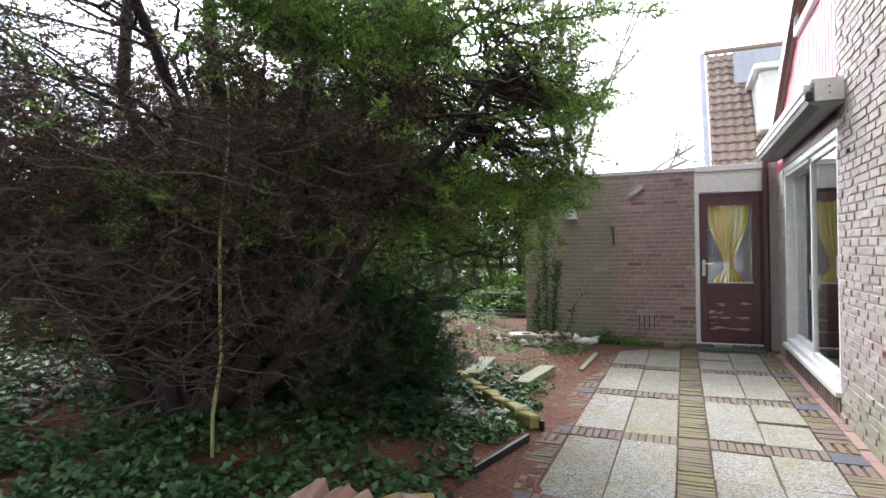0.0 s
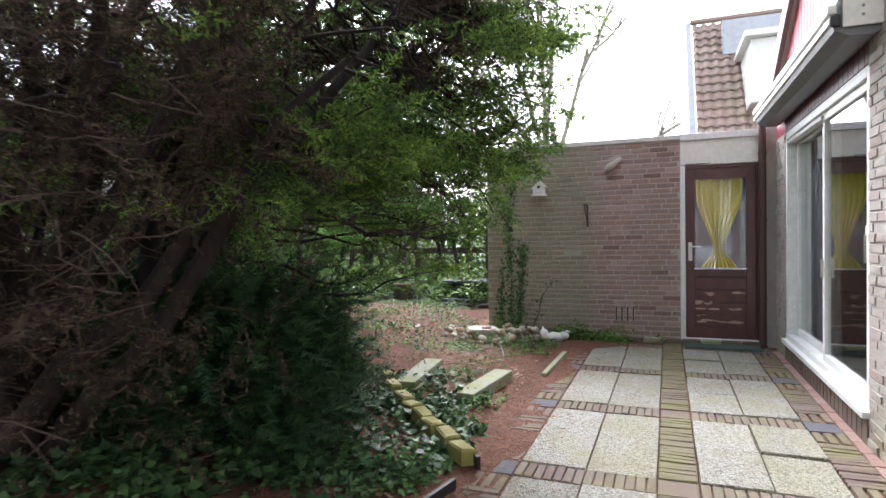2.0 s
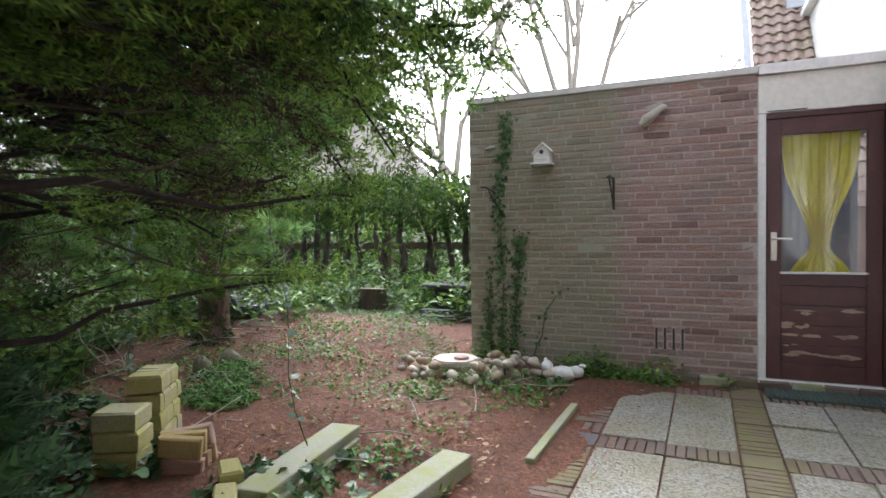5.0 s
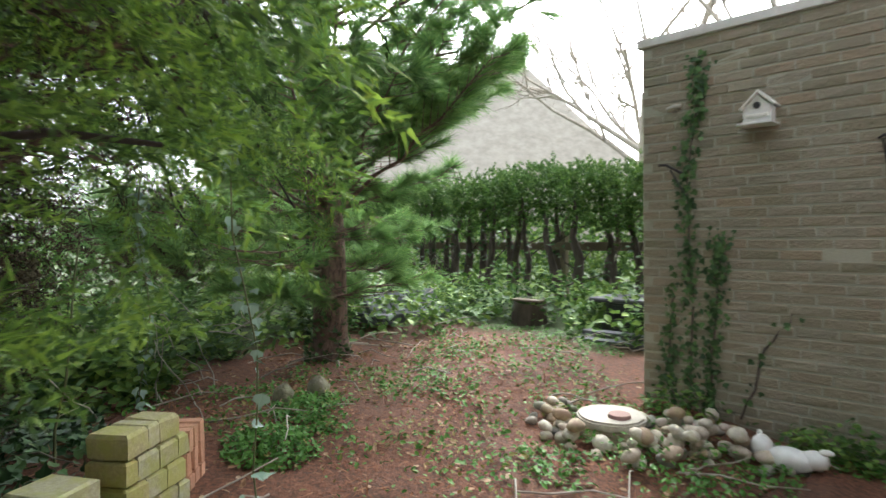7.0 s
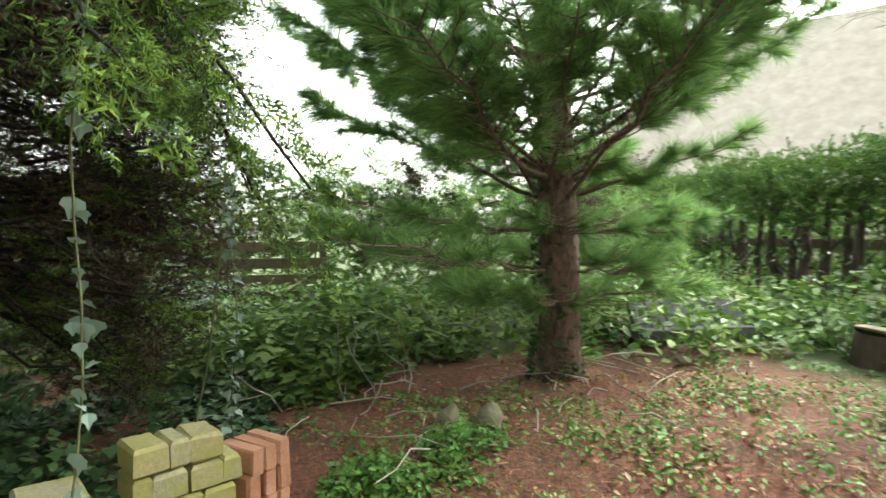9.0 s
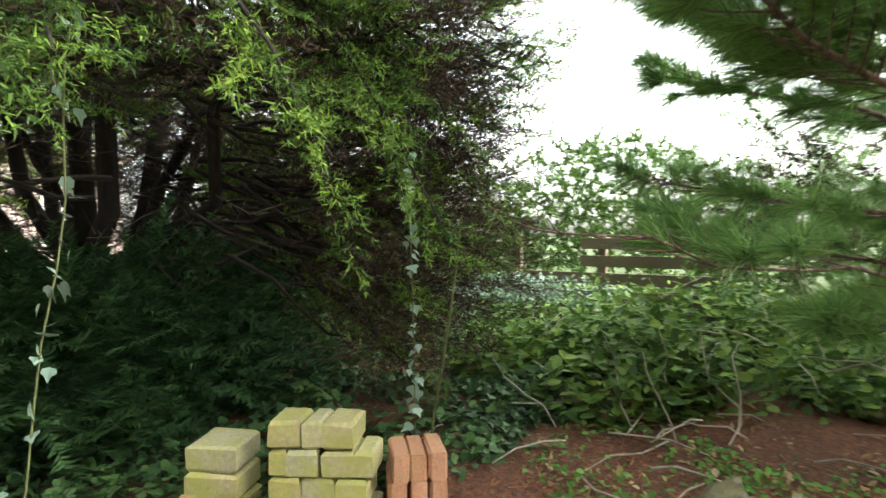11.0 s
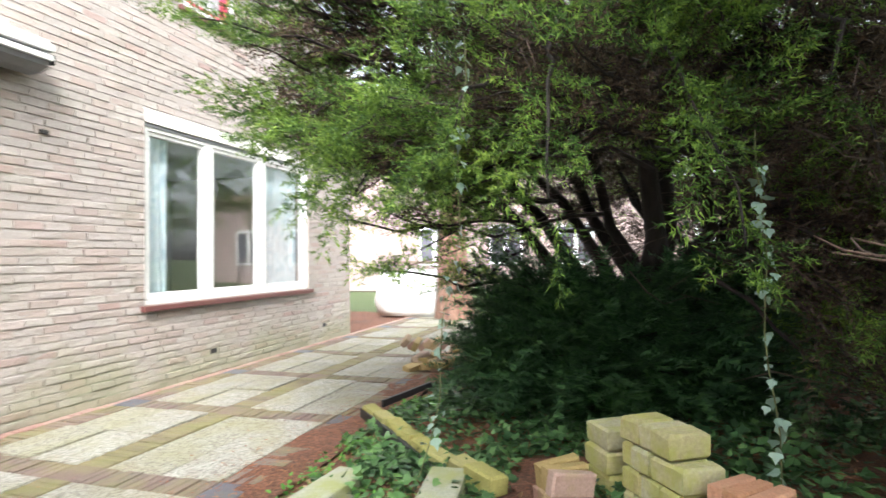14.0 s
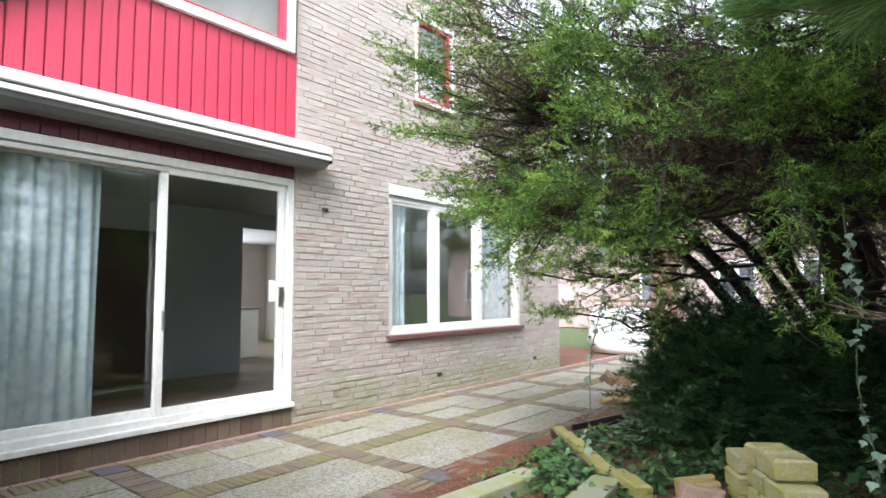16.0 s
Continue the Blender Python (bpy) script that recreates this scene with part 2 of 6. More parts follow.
M_OLDBARK = bark("peeling brown bark", (0.12, 0.065, 0.045), (0.36, 0.22, 0.16), 16)
M_PALEBARK = bark("pale bare branch", (0.26, 0.22, 0.18), (0.46, 0.41, 0.35), 8)
M_HEDGEBARK = bark("hedge stem", (0.04, 0.03, 0.025), (0.13, 0.1, 0.085), 12)
M_JUNIPER = leafy("juniper spray", [(0.33, (0.03, 0.06, 0.018)), (0.45, (0.075, 0.14, 0.03)), (0.56, (0.15, 0.25, 0.042)), (0.68, (0.27, 0.39, 0.065))], 0.6, 0.35, 5.0, 0.25)
M_DEADSPRAY = leafy("withered juniper spray", [(0.25, (0.028, 0.019, 0.014)), (0.5, (0.06, 0.04, 0.028)), (0.75, (0.125, 0.086, 0.053))], 0.8, 0.15)
M_YEW = leafy("yew needles", [(0.3, (0.018, 0.048, 0.02)), (0.5, (0.038, 0.092, 0.035)), (0.68, (0.085, 0.17, 0.055))], 0.6, 0.2, 5.0, 0.3)
M_PINE = leafy("pine needles", [(0.25, (0.1, 0.185, 0.065)), (0.55, (0.185, 0.325, 0.1)), (0.8, (0.28, 0.44, 0.125))], 0.55, 0.48)
M_IVY = leafy("ivy leaf", [(0.25, (0.025, 0.06, 0.022)), (0.5, (0.055, 0.115, 0.04)), (0.75, (0.11, 0.2, 0.065))], 0.42, 0.1)
M_PALEIVY = leafy("pale hanging ivy leaf", [(0.2, (0.16, 0.24, 0.19)), (0.8, (0.3, 0.4, 0.32))], 0.3, 0.15)
M_BRAMBLE = leafy("bramble leaf", [(0.25, (0.055, 0.115, 0.035)), (0.5, (0.12, 0.22, 0.05)), (0.78, (0.25, 0.36, 0.075))], 0.55, 0.25)
M_HERB = leafy("bright herb leaf", [(0.2, (0.06, 0.16, 0.03)), (0.8, (0.13, 0.28, 0.05))], 0.5, 0.2)
M_HEDGE = leafy("hedge leaf", [(0.25, (0.04, 0.085, 0.02)), (0.6, (0.09, 0.17, 0.035)), (0.85, (0.2, 0.29, 0.06))], 0.5, 0.3)
M_DRYGREEN = leafy("yellowing weed", [(0.2, (0.14, 0.15, 0.04)), (0.5, (0.24, 0.22, 0.07)), (0.8, (0.34, 0.24, 0.11))], 0.7, 0.2)
M_DRYLEAF = leafy("fallen dry leaf", [(0.2, (0.17, 0.09, 0.05)), (0.5, (0.34, 0.2, 0.11)), (0.85, (0.5, 0.4, 0.28))], 0.8, 0.1)
M_LITTER = leafy("fallen needle", [(0.2, (0.13, 0.05, 0.026)), (0.5, (0.27, 0.115, 0.055)), (0.85, (0.38, 0.21, 0.12))], 0.85, 0.05)
M_GREENSTEM = plain("young green stem", (0.3, 0.34, 0.12), 0.6)
M_STEM = plain("green-brown stem", (0.12, 0.13, 0.05), 0.7)


def soil_material():
    m, n, l, b = material("soil with fallen needles", 0.95)
    fine = noise_node(n, l, 38, 9, 0.8)
    c = ramp(n, l, fine, [(0.34, (0.025, 0.013, 0.009)), (0.48, (0.125, 0.05, 0.027)), (0.68, (0.32, 0.13, 0.068))])
    c = mix(n, l, ramp(n, l, noise_node(n, l, 1.3, 5), [(0.46, (0, 0, 0)), (0.68, (0.65,) * 3)]), c, ramp(n, l, fine, [(0.3, (0.025, 0.015, 0.011)), (0.7, (0.14, 0.075, 0.05))]))
    # outside the needle-covered bed the ground is weedy turf
    p = n.new("ShaderNodeSeparateXYZ")
    l.new(position(n), p.inputs[0])
    away = math_node(n, l, "MAXIMUM", math_node(n, l, "SUBTRACT", p.outputs["Y"], 10.9), math_node(n, l, "MAXIMUM", math_node(n, l, "SUBTRACT", -5.4, p.outputs["X"]), math_node(n, l, "SUBTRACT", -2.4, p.outputs["Y"])))
    edge = math_node(n, l, "ADD", away, math_node(n, l, "MULTIPLY", noise_node(n, l, 1.1, 5), 1.6))
    turf = ramp(n, l, fine, [(0.3, (0.02, 0.03, 0.01)), (0.5, (0.055, 0.08, 0.025)), (0.72, (0.13, 0.15, 0.05))])
    c = mix(n, l, ramp(n, l, edge, [(0.55, (0, 0, 0)), (0.95, (1, 1, 1))]), c, turf)
    l.new(c, b.inputs["Base Color"])
    bump(n, l, b, fine, 0.9, 0.02)
    return m


M_SOIL = soil_material()


# ---- mesh helpers ----
def mesh_np(name, v, f, mat, smooth=False):
    """A mesh from arrays of points and of faces that all have the same number of corners."""
    v, f = np.asarray(v, np.float32), np.asarray(f, np.int32)
    me = bpy.data.meshes.new(name)
    me.vertices.add(len(v))
    me.vertices.foreach_set("co", v.ravel())
    k = f.shape[1]
    me.loops.add(f.size)
    me.loops.foreach_set("vertex_index", f.ravel())
    me.polygons.add(len(f))
    me.polygons.foreach_set("loop_start", np.arange(0, f.size, k, dtype=np.int32))
    me.update(calc_edges=True)
    if smooth:
        me.shade_smooth()
    else:
        me.shade_flat()
    me.materials.append(mat)
    return me


def put_mesh(name, me, parent=None, label="", m=None):
    ob = new(name, me)
    if m is not None:
        ob.matrix_basis = m
    if parent is not None:
        ob.parent = parent
    if label:
        ob["label"] = label
    return ob


def part(name, bm, mat, parent, label="", smooth=False):
    me = bpy.data.meshes.new(name)
    bm.normal_update()
    bm.to_mesh(me)
    bm.free()
    if smooth:
        me.shade_smooth()
    me.materials.append(mat)
    return put_mesh(name, me, parent, label)


def thing(name, label, category, group="", kind="", at=(0, 0, 0)):
    ob = new(name)
    ob.location = at
    return tagged(ob, label, category, group, kind)


def block(lo, hi, bevel=0.0, bm=None):
    """A box between two corners, its edges rounded by bevel."""
    bm = bm or bmesh.new()
    lo, hi = Vector(lo), Vector(hi)
    r = bmesh.ops.create_cube(bm, size=1, matrix=Matrix.Translation((lo + hi) / 2) @ Matrix.Diagonal((*(hi - lo), 1)))
    if bevel:
        es = list({e for v in r["verts"] for e in v.link_edges})
        bmesh.ops.bevel(bm, geom=es, offset=bevel, segments=2, affect="EDGES", profile=0.6)
    return bm


def tube(points, radii, sides=6):
    """Arrays of a tapered pipe through the points."""
    p = np.asarray(points, float)
    r = np.broadcast_to(np.asarray(radii, float), (len(p),))
    d = np.gradient(p, axis=0)
    d /= np.linalg.norm(d, axis=1, keepdims=True) + 1e-9
    ref = np.where(np.abs(d[:, 2:3]) > 0.9, np.array([[1.0, 0, 0]]), np.array([[0, 0, 1.0]]))
    a = np.cross(d, ref)
    a /= np.linalg.norm(a, axis=1, keepdims=True) + 1e-9
    b = np.cross(d, a)
    th = np.arange(sides) * 2 * np.pi / sides
    v = p[:, None] + r[:, None, None] * (np.cos(th)[None, :, None] * a[:, None] + np.sin(th)[None, :, None] * b[:, None])
    i = np.arange(len(p) - 1)[:, None] * sides
    j, k = np.arange(sides)[None], (np.arange(sides)[None] + 1) % sides
    f = np.stack([i + j, i + k, i + k + sides, i + j + sides], -1).reshape(-1, 4)
    return v.reshape(-1, 3), f


def joined(parts):
    vs, fs, o = [], [], 0
    for v, f in parts:
        vs.append(v)
        fs.append(f + o)
        o += len(v)
    return np.concatenate(vs), np.concatenate(fs)


def tubes(name, lines, mat, parent, label="", sides=6, smooth=True):
    v, f = joined([tube(p, r, sides) for p, r in lines])
    return put_mesh(name, mesh_np(name, v, f, mat, smooth), parent, label)


def frames_from(d, roll):
    """Turns whose y axis runs along d, rolled about it."""
    d = d / (np.linalg.norm(d, axis=1, keepdims=True) + 1e-9)
    ref = np.where(np.abs(d[:, 2:3]) > 0.95, np.array([[1.0, 0, 0]]), np.array([[0, 0, 1.0]]))
    x = np.cross(d, ref)
    x /= np.linalg.norm(x, axis=1, keepdims=True) + 1e-9
    z = np.cross(x, d)
    c, s = np.cos(roll)[:, None], np.sin(roll)[:, None]
    return np.stack([c * x + s * z, d, c * z - s * x], 1)


def scatter(name, tv, tf, places, dirs, sizes, mat, parent=None, label="", roll=None):
    """Many copies of one small shape (its y axis along dirs) as one mesh."""
    n = len(places)
    roll = rng.uniform(-0.6, 0.6, n) if roll is None else roll
    turn = frames_from(np.asarray(dirs, float), roll)
    v = np.einsum("kj,njl->nkl", tv, turn) * np.asarray(sizes)[:, None, None] + np.asarray(places)[:, None]
    f = tf[None] + (np.arange(n) * len(tv))[:, None, None]
    return put_mesh(name, mesh_np(name, v.reshape(-1, 3), f.reshape(-1, tf.shape[1]), mat), parent, label)


def needles(count, length, width, spread, axis_len, flat=False, seed=1, bush=1.0):
    """A small spray: thin triangles up and round an axis of length axis_len along y."""
    g = np.random.default_rng(seed)
    v, f = [], []
    for k in range(count):
        s = (k + 0.3) / count
        a = (k % 2) * np.pi + g.normal(0, 0.25) if flat else g.uniform(0, 2 * np.pi)
        out = np.array([np.cos(a), 0, np.sin(a)])
        d = out * np.sin(spread) + np.array([0, np.cos(spread), 0]) + g.normal(0, 0.12, 3)
        d /= np.linalg.norm(d)
        side = np.cross(d, g.normal(0, 1, 3)) if not flat else np.cross(d, [0, 0, 1.0])
        side /= np.linalg.norm(side)
        b = np.array([0, axis_len * s, 0])
        ln = length * (1.15 - bush * 0.6 * s) * g.uniform(0.8, 1.2)
        o = len(v)
        v += [b - side * width / 2, b + side * width / 2, b + d * ln]
        f += [[o, o + 1, o + 2]]
    return np.array(v), np.array(f)


def leaf(length=1.0, width=0.8, lobes=True):
    """A folded leaf along y."""
    if lobes:
        o = [(0, 0), (0.42, 0.12), (0.5, 0.42), (0.24, 0.55), (0, 1), (-0.24, 0.55), (-0.5, 0.42), (-0.42, 0.12)]
    else:
        o = [(0, 0), (0.3, 0.22), (0.42, 0.5), (0.25, 0.8), (0, 1), (-0.25, 0.8), (-0.42, 0.5), (-0.3, 0.22)]
    v = np.array([[0, 0.42, -0.03]] + [[x * width, y * length, 0.12 * abs(x) - 0.12 * y * y] for x, y in o])
    f = np.array([[0, k + 1, (k + 1) % 8 + 1] for k in range(8)])
    return v, f


def unit(n):
    d = rng.normal(size=(n, 3))
    return d / np.linalg.norm(d, axis=1, keepdims=True)


def smoothstep(a, b, x):
    t = np.clip((np.asarray(x, float) - a) / (b - a), 0, 1)
    return t * t * (3 - 2 * t)


def wavy(x, y):
    return np.sin(1.7 * x + 0.6) * np.sin(2.1 * y + 1.1) + 0.5 * np.sin(4.3 * x - 1.2 * y) + 0.4 * np.sin(5.1 * y + 2.2 * x + 2)


def height(x, y):
    """The lie of the land: level at the paving, rising into the garden."""
    x, y = np.asarray(x, float), np.asarray(y, float)
    g = 0.17 * smoothstep(-0.9, -3.4, x) * smoothstep(3.0, 5.2, y) + 0.10 * smoothstep(-1.0, -2.2, x) * smoothstep(6.0, 4.5, y)
    g = g + 0.12 * smoothstep(9.0, 10.6, y) * smoothstep(-0.9, -1.9, x) + 0.16 * smoothstep(-5.0, -7.0, x) * smoothstep(16, 12, y)
    g = g + 0.018 * wavy(x, y) * smoothstep(-0.8, -1.5, x)
    far = np.maximum(np.abs(x), np.abs(y - 5))
    return g * smoothstep(40, 15, far) - 0.035 * smoothstep(-1.0, -0.75, x)


# ---- ground ----
def ground():
    gx = np.concatenate([-np.geomspace(400, 13, 14), np.linspace(-12, 3, 151), np.geomspace(4, 400, 14)])
    gy = np.concatenate([-np.geomspace(400, 5, 14), np.linspace(-4, 15, 181), np.geomspace(16.5, 400, 14)])
    xx, yy = np.meshgrid(gx, gy, indexing="ij")
    v = np.stack([xx, yy, height(xx, yy)], -1).reshape(-1, 3)
    n = len(gy)
    i, j = np.meshgrid(np.arange(len(gx) - 1), np.arange(n - 1), indexing="ij")
    a = (i * n + j).ravel()
    me = mesh_np("ground", v, np.stack([a, a + n, a + n + 1, a + 1], -1), M_SOIL, True)
    tagged(put_mesh("ground", me), "red-brown garden soil strewn with needles", "ground", kind="structure")


ground()

HX = 1.5          # the garden wall of the house
GY = 10.08        # the garage wall
Y0, Y1 = 1.38, 9.95
RIDGE = (4.7, 5.95)
EAVE_S, EAVE_N = 3.75, 2.75


def roofline(y):
    return EAVE_S + (RIDGE[1] - EAVE_S) * (y - Y0) / (RIDGE[0] - Y0) if y < RIDGE[0] else RIDGE[1] + (EAVE_N - RIDGE[1]) * (y - RIDGE[0]) / (Y1 - RIDGE[0])


# ---- brick walls ----
COURSE, BRICK, JOINT = 0.0625, 0.215, 0.012


def brick_mesh(name, size, mat, seed=0, c=0.004):
    g = np.random.default_rng(seed)
    x, y, z = size[0] / 2, size[1] / 2, size[2] / 2
    v = []
    for zz, q in ((-z, c), (-z + c, 0), (z - c, 0), (z, c)):
        v += [(-x + q, -y + q, zz), (x - q, -y + q, zz), (x - q, y - q, zz), (-x + q, y - q, zz)]
    v = np.array(v) + g.normal(0, 0.0018, (16, 3))
    f = [[0, 3, 2, 1], [12, 13, 14, 15]] + [[r * 4 + k, r * 4 + (k + 1) % 4, r * 4 + 4 + (k + 1) % 4, r * 4 + 4 + k] for r in range(3) for k in range(4)]
    return np.array(v), np.array(f)


def lay_wall(name, parent, mat, along, face, lo, hi, z0, z1, holes, near, seed, top=None):
    """Stretcher courses over a face: along 'x' or 'y', the face's place on the other axis. near: the stretch whose bricks are single objects."""
    g = np.random.default_rng(seed)
    shapes = [mesh_np("brick", *brick_mesh("brick", (BRICK - JOINT, 0.03, COURSE - JOINT) if along == "x" else (0.03, BRICK - JOINT, COURSE - JOINT), mat, s), mat) for s in range(4)]
    half = [mesh_np("half_brick", *brick_mesh("brick", (BRICK / 2 - JOINT, 0.03, COURSE - JOINT) if along == "x" else (0.03, BRICK / 2 - JOINT, COURSE - JOINT), mat, s), mat) for s in range(2)]
    rest, singles = [], 0
    for row in range(int((z1 - z0) / COURSE)):
        z = z0 + (row + 0.5) * COURSE
        u = lo - (BRICK / 2 if row % 2 else 0) + (0.03 * ((row * 7) % 3))
        while u < hi:
            a, b = max(u, lo), min(u + BRICK, hi)
            u += BRICK
            if b - a < 0.05 or (top and z + 0.03 > min(top(a), top(b))):
                continue
            pieces = [(a, b)]
            for ha, hb, hz0, hz1 in holes:
                if hz0 < z < hz1:
                    pieces = [q for p, r in pieces for q in ((p, min(r, ha)), (max(p, hb), r)) if q[1] - q[0] > 0.03]
            for p, r in pieces:
                proud = g.normal(0, 0.0025)
                mid = (p + r) / 2
                place = (mid, face + proud, z) if along == "x" else (face + proud, mid, z)
                full = r - p > BRICK - 0.002
                if singles < 300 and full and near[0] < mid < near[1] and near[2] < z < near[3]:
                    ob = put_mesh("brick", shapes[g.integers(4)], parent)
                    ob.location = place
                    singles += 1
                else:
                    s = (r - p - JOINT, 0.03, COURSE - JOINT) if along == "x" else (0.03, r - p - JOINT, COURSE - JOINT)
                    v, f = brick_mesh("", s, mat, int(g.integers(6)))
                    rest.append((v + np.array(place), f))
    if rest:
        ob = put_mesh("brickwork", mesh_np("brickwork", *joined(rest), mat), parent)
        ob["kind"] = "stuff"


WIN = (2.62, 5.42, 0.76, 2.37)       # the wide window
SLIDE = (6.73, 9.41, 0.14, 2.34)     # the sliding door
UPWIN = (4.2, 4.98, 3.58, 4.72)
CLADWIN = (6.78, 8.3, 3.58, 4.9)


def poly_wall(name, outline, x0, x1, mat, parent):
    """A wall slab from an outline in y and z, between two x."""
    bm = bmesh.new()
    a = [bm.verts.new((x0, y, z)) for y, z in outline]
    b = [bm.verts.new((x1, y, z)) for y, z in outline]
    bm.faces.new(a)
    bm.faces.new(b[::-1])
    for k in range(len(a)):
        bm.faces.new((a[k - 1], a[k], b[k], b[k - 1]))
    bmesh.ops.recalc_face_normals(bm, faces=bm.faces)
    return part(name, bm, mat, parent)


def house():
    wall = thing("wall_house", "beige-pink brick gable wall of the house", "wall", kind="structure")
    c0, c1 = HX - 0.003, HX + 0.28
    for lo, hi, z0, z1 in ((Y0, WIN[0], -0.1, 2.5), (WIN[0], WIN[1], -0.1, WIN[2]), (WIN[1], SLIDE[0], -0.1, 2.5), (SLIDE[1], Y1, -0.1, 2.34), (SLIDE[0], SLIDE[1], -0.1, SLIDE[2])):
        part("wall_core", block((c0, lo, z0), (c1, hi, z1)), M_MORTAR, wall)
    part("wall_core", block((c0, WIN[0], WIN[3] + 0.13), (c1, WIN[1], 2.5)), M_MORTAR, wall)
    poly_wall("wall_core", [(Y0, 2.5), (UPWIN[0], 2.5), (UPWIN[0], roofline(UPWIN[0]) - 0.02), (Y0, EAVE_S)], c0, c1, M_MORTAR, wall)
    poly_wall("wall_core", [(UPWIN[0], 2.5), (UPWIN[1], 2.5), (UPWIN[1], UPWIN[2]), (UPWIN[0], UPWIN[2])], c0, c1, M_MORTAR, wall)
    poly_wall("wall_core", [(UPWIN[0], UPWIN[3]), (UPWIN[1], UPWIN[3]), (UPWIN[1], roofline(UPWIN[1])), (RIDGE[0], RIDGE[1]), (UPWIN[0], roofline(UPWIN[0]))], c0, c1, M_MORTAR, wall)
    poly_wall("wall_core", [(UPWIN[1], 2.5), (SLIDE[0], 2.5), (SLIDE[0], roofline(SLIDE[0])), (UPWIN[1], roofline(UPWIN[1]))], c0, c1, M_MORTAR, wall)
    # behind the cladding, round its window
    part("wall_core", block((HX + 0.05, SLIDE[0], 2.34), (c1, Y1, 2.75)), M_MORTAR, wall)
    part("wall_core", block((HX + 0.05, SLIDE[0], 2.75), (c1, CLADWIN[1], CLADWIN[2])), M_MORTAR, wall)
    poly_wall("wall_core", [(CLADWIN[1], 2.75), (Y1, 2.75), (CLADWIN[1], roofline(CLADWIN[1]))], HX + 0.05, c1, M_MORTAR, wall)
    # the other sides and the roof close the house
    for lo, hi in (((c1, Y0, -0.1), (9.5, Y0 + 0.25, EAVE_S)), ((c1, Y1 - 0.05, -0.1), (9.5, Y1 + 0.1, EAVE_N)), ((9.5, Y0, -0.1), (9.7, Y1 + 0.1, 0.9)), ((9.5, Y0, 2.3), (9.7, Y1 + 0.1, EAVE_N)), ((9.5, Y0, 0.9), (9.7, 3.0, 2.3)), ((9.5, 7.5, 0.9), (9.7, Y1 + 0.1, 2.3))):
        part("wall_side", block(lo, hi), M_HOUSE, wall)
    roof = thing("roof", "dark tiled gable roof with a brown verge board", "roof", kind="structure")
    for (ya, za), (yb, zb) in (((Y0 - 0.35, EAVE_S - 0.23), RIDGE), (RIDGE, (Y1 + 0.12, EAVE_N - 0.07))):
        poly = [(ya, za), (yb, zb), (yb, zb + 0.16), (ya, za + 0.16)]
        poly_wall("roof_plane", poly, HX - 0.04, 9.9, M_ROOFTILE, roof)
        d = 0.19
        poly_wall("verge_board", [(ya, za - 0.03), (yb, zb - 0.03), (yb, zb + d), (ya, za + d)], HX - 0.085, HX - 0.04, M_WHITE if ya < 4 else M_PIPE, roof)
    lay_wall("b", wall, M_HOUSE, "y", HX + 0.006, Y0, Y1, 0.0, 5.95,
             [(*WIN[:2], WIN[2] - 0.06, WIN[3] + 0.14), (SLIDE[0], Y1, 2.34, 9), (SLIDE[0], SLIDE[1], -1, 2.4), UPWIN,
              (4.45, 4.58, 0.19, 0.26), (2.13, 2.24, 0.19, 0.26)], (5.43, 6.72, 0.05, 3.2), 3, roofline)
    # short return of the wall at the corner
    lay_wall("b", wall, M_HOUSE, "x", Y0 - 0.004, HX, HX + 1.2, 0.0, 3.7, [], (0, 0, 0, 0), 5)
    for y in (4.515, 2.185):
        part("air_brick", block((HX - 0.004, y - 0.05, 0.2), (HX + 0.05, y + 0.05, 0.25), 0.004), M_BLACK, wall, "black plastic air brick")
    part("corner_hook", block((HX - 0.03, 6.33, 2.07), (HX + 0.01, 6.39, 2.1), 0.004), M_IRON, wall, "dark iron wall bracket")


house()


def frame_bars(parent, name, y0, y1, z0, z1, x0, x1, w, mat, bevel=0.006):
    for lo, hi in (((x0, y0, z0), (x1, y0 + w, z1)), ((x0, y1 - w, z0), (x1, y1, z1)), ((x0, y0 + w, z0), (x1, y1 - w, z0 + w)), ((x0, y0 + w, z1 - w), (x1, y1 - w, z1))):
        part(name, block(lo, hi, bevel), mat, parent)


def pane(parent, y0, y1, z0, z1, x, name="pane"):
    ob = part(name, block((x, y0, z0), (x + 0.006, y1, z1)), M_GLASS, parent)
    ob.visible_shadow = False
    return ob


def curtain(name, label, y0, y1, z0, z1, x, mat, waist=None, folds=9, along="y", top=None):
    """A hanging cloth with folds; waist: height and share of the width at which it is tied together."""
    nu, nv = folds * 8, 24
    v = []
    for j in range(nv + 1):
        s = j / nv
        z = z1 + (z0 - z1) * s
        if waist:
            k = 1 - (1 - waist[1]) * math.exp(-((z - waist[0]) / (0.42 if z > waist[0] else 0.13)) ** 2)
            k *= 0.72 + 0.28 * min(1, (1 - s) * 1.4) if z > waist[0] else 0.8
        else:
            k = 1.0
        for i in range(nu + 1):
            u = i / nu
            mid = (y0 + y1) / 2
            y = mid + (u - 0.5) * (y1 - y0) * k
            d = 0.022 * math.sin(u * folds * 2 * math.pi + 0.5 * math.sin(3 * s)) + 0.008 * math.sin(u * folds * 5.1 + 2 * s)
            v.append((x + d, y, z) if along == "y" else (y, x + d, z))
    a = (np.arange(nv)[:, None] * (nu + 1) + np.arange(nu)[None]).ravel()
    me = mesh_np("cloth", v, np.stack([a, a + 1, a + nu + 2, a + nu + 1], -1), mat, True)
    return tagged(put_mesh(name, me), label, "curtain")


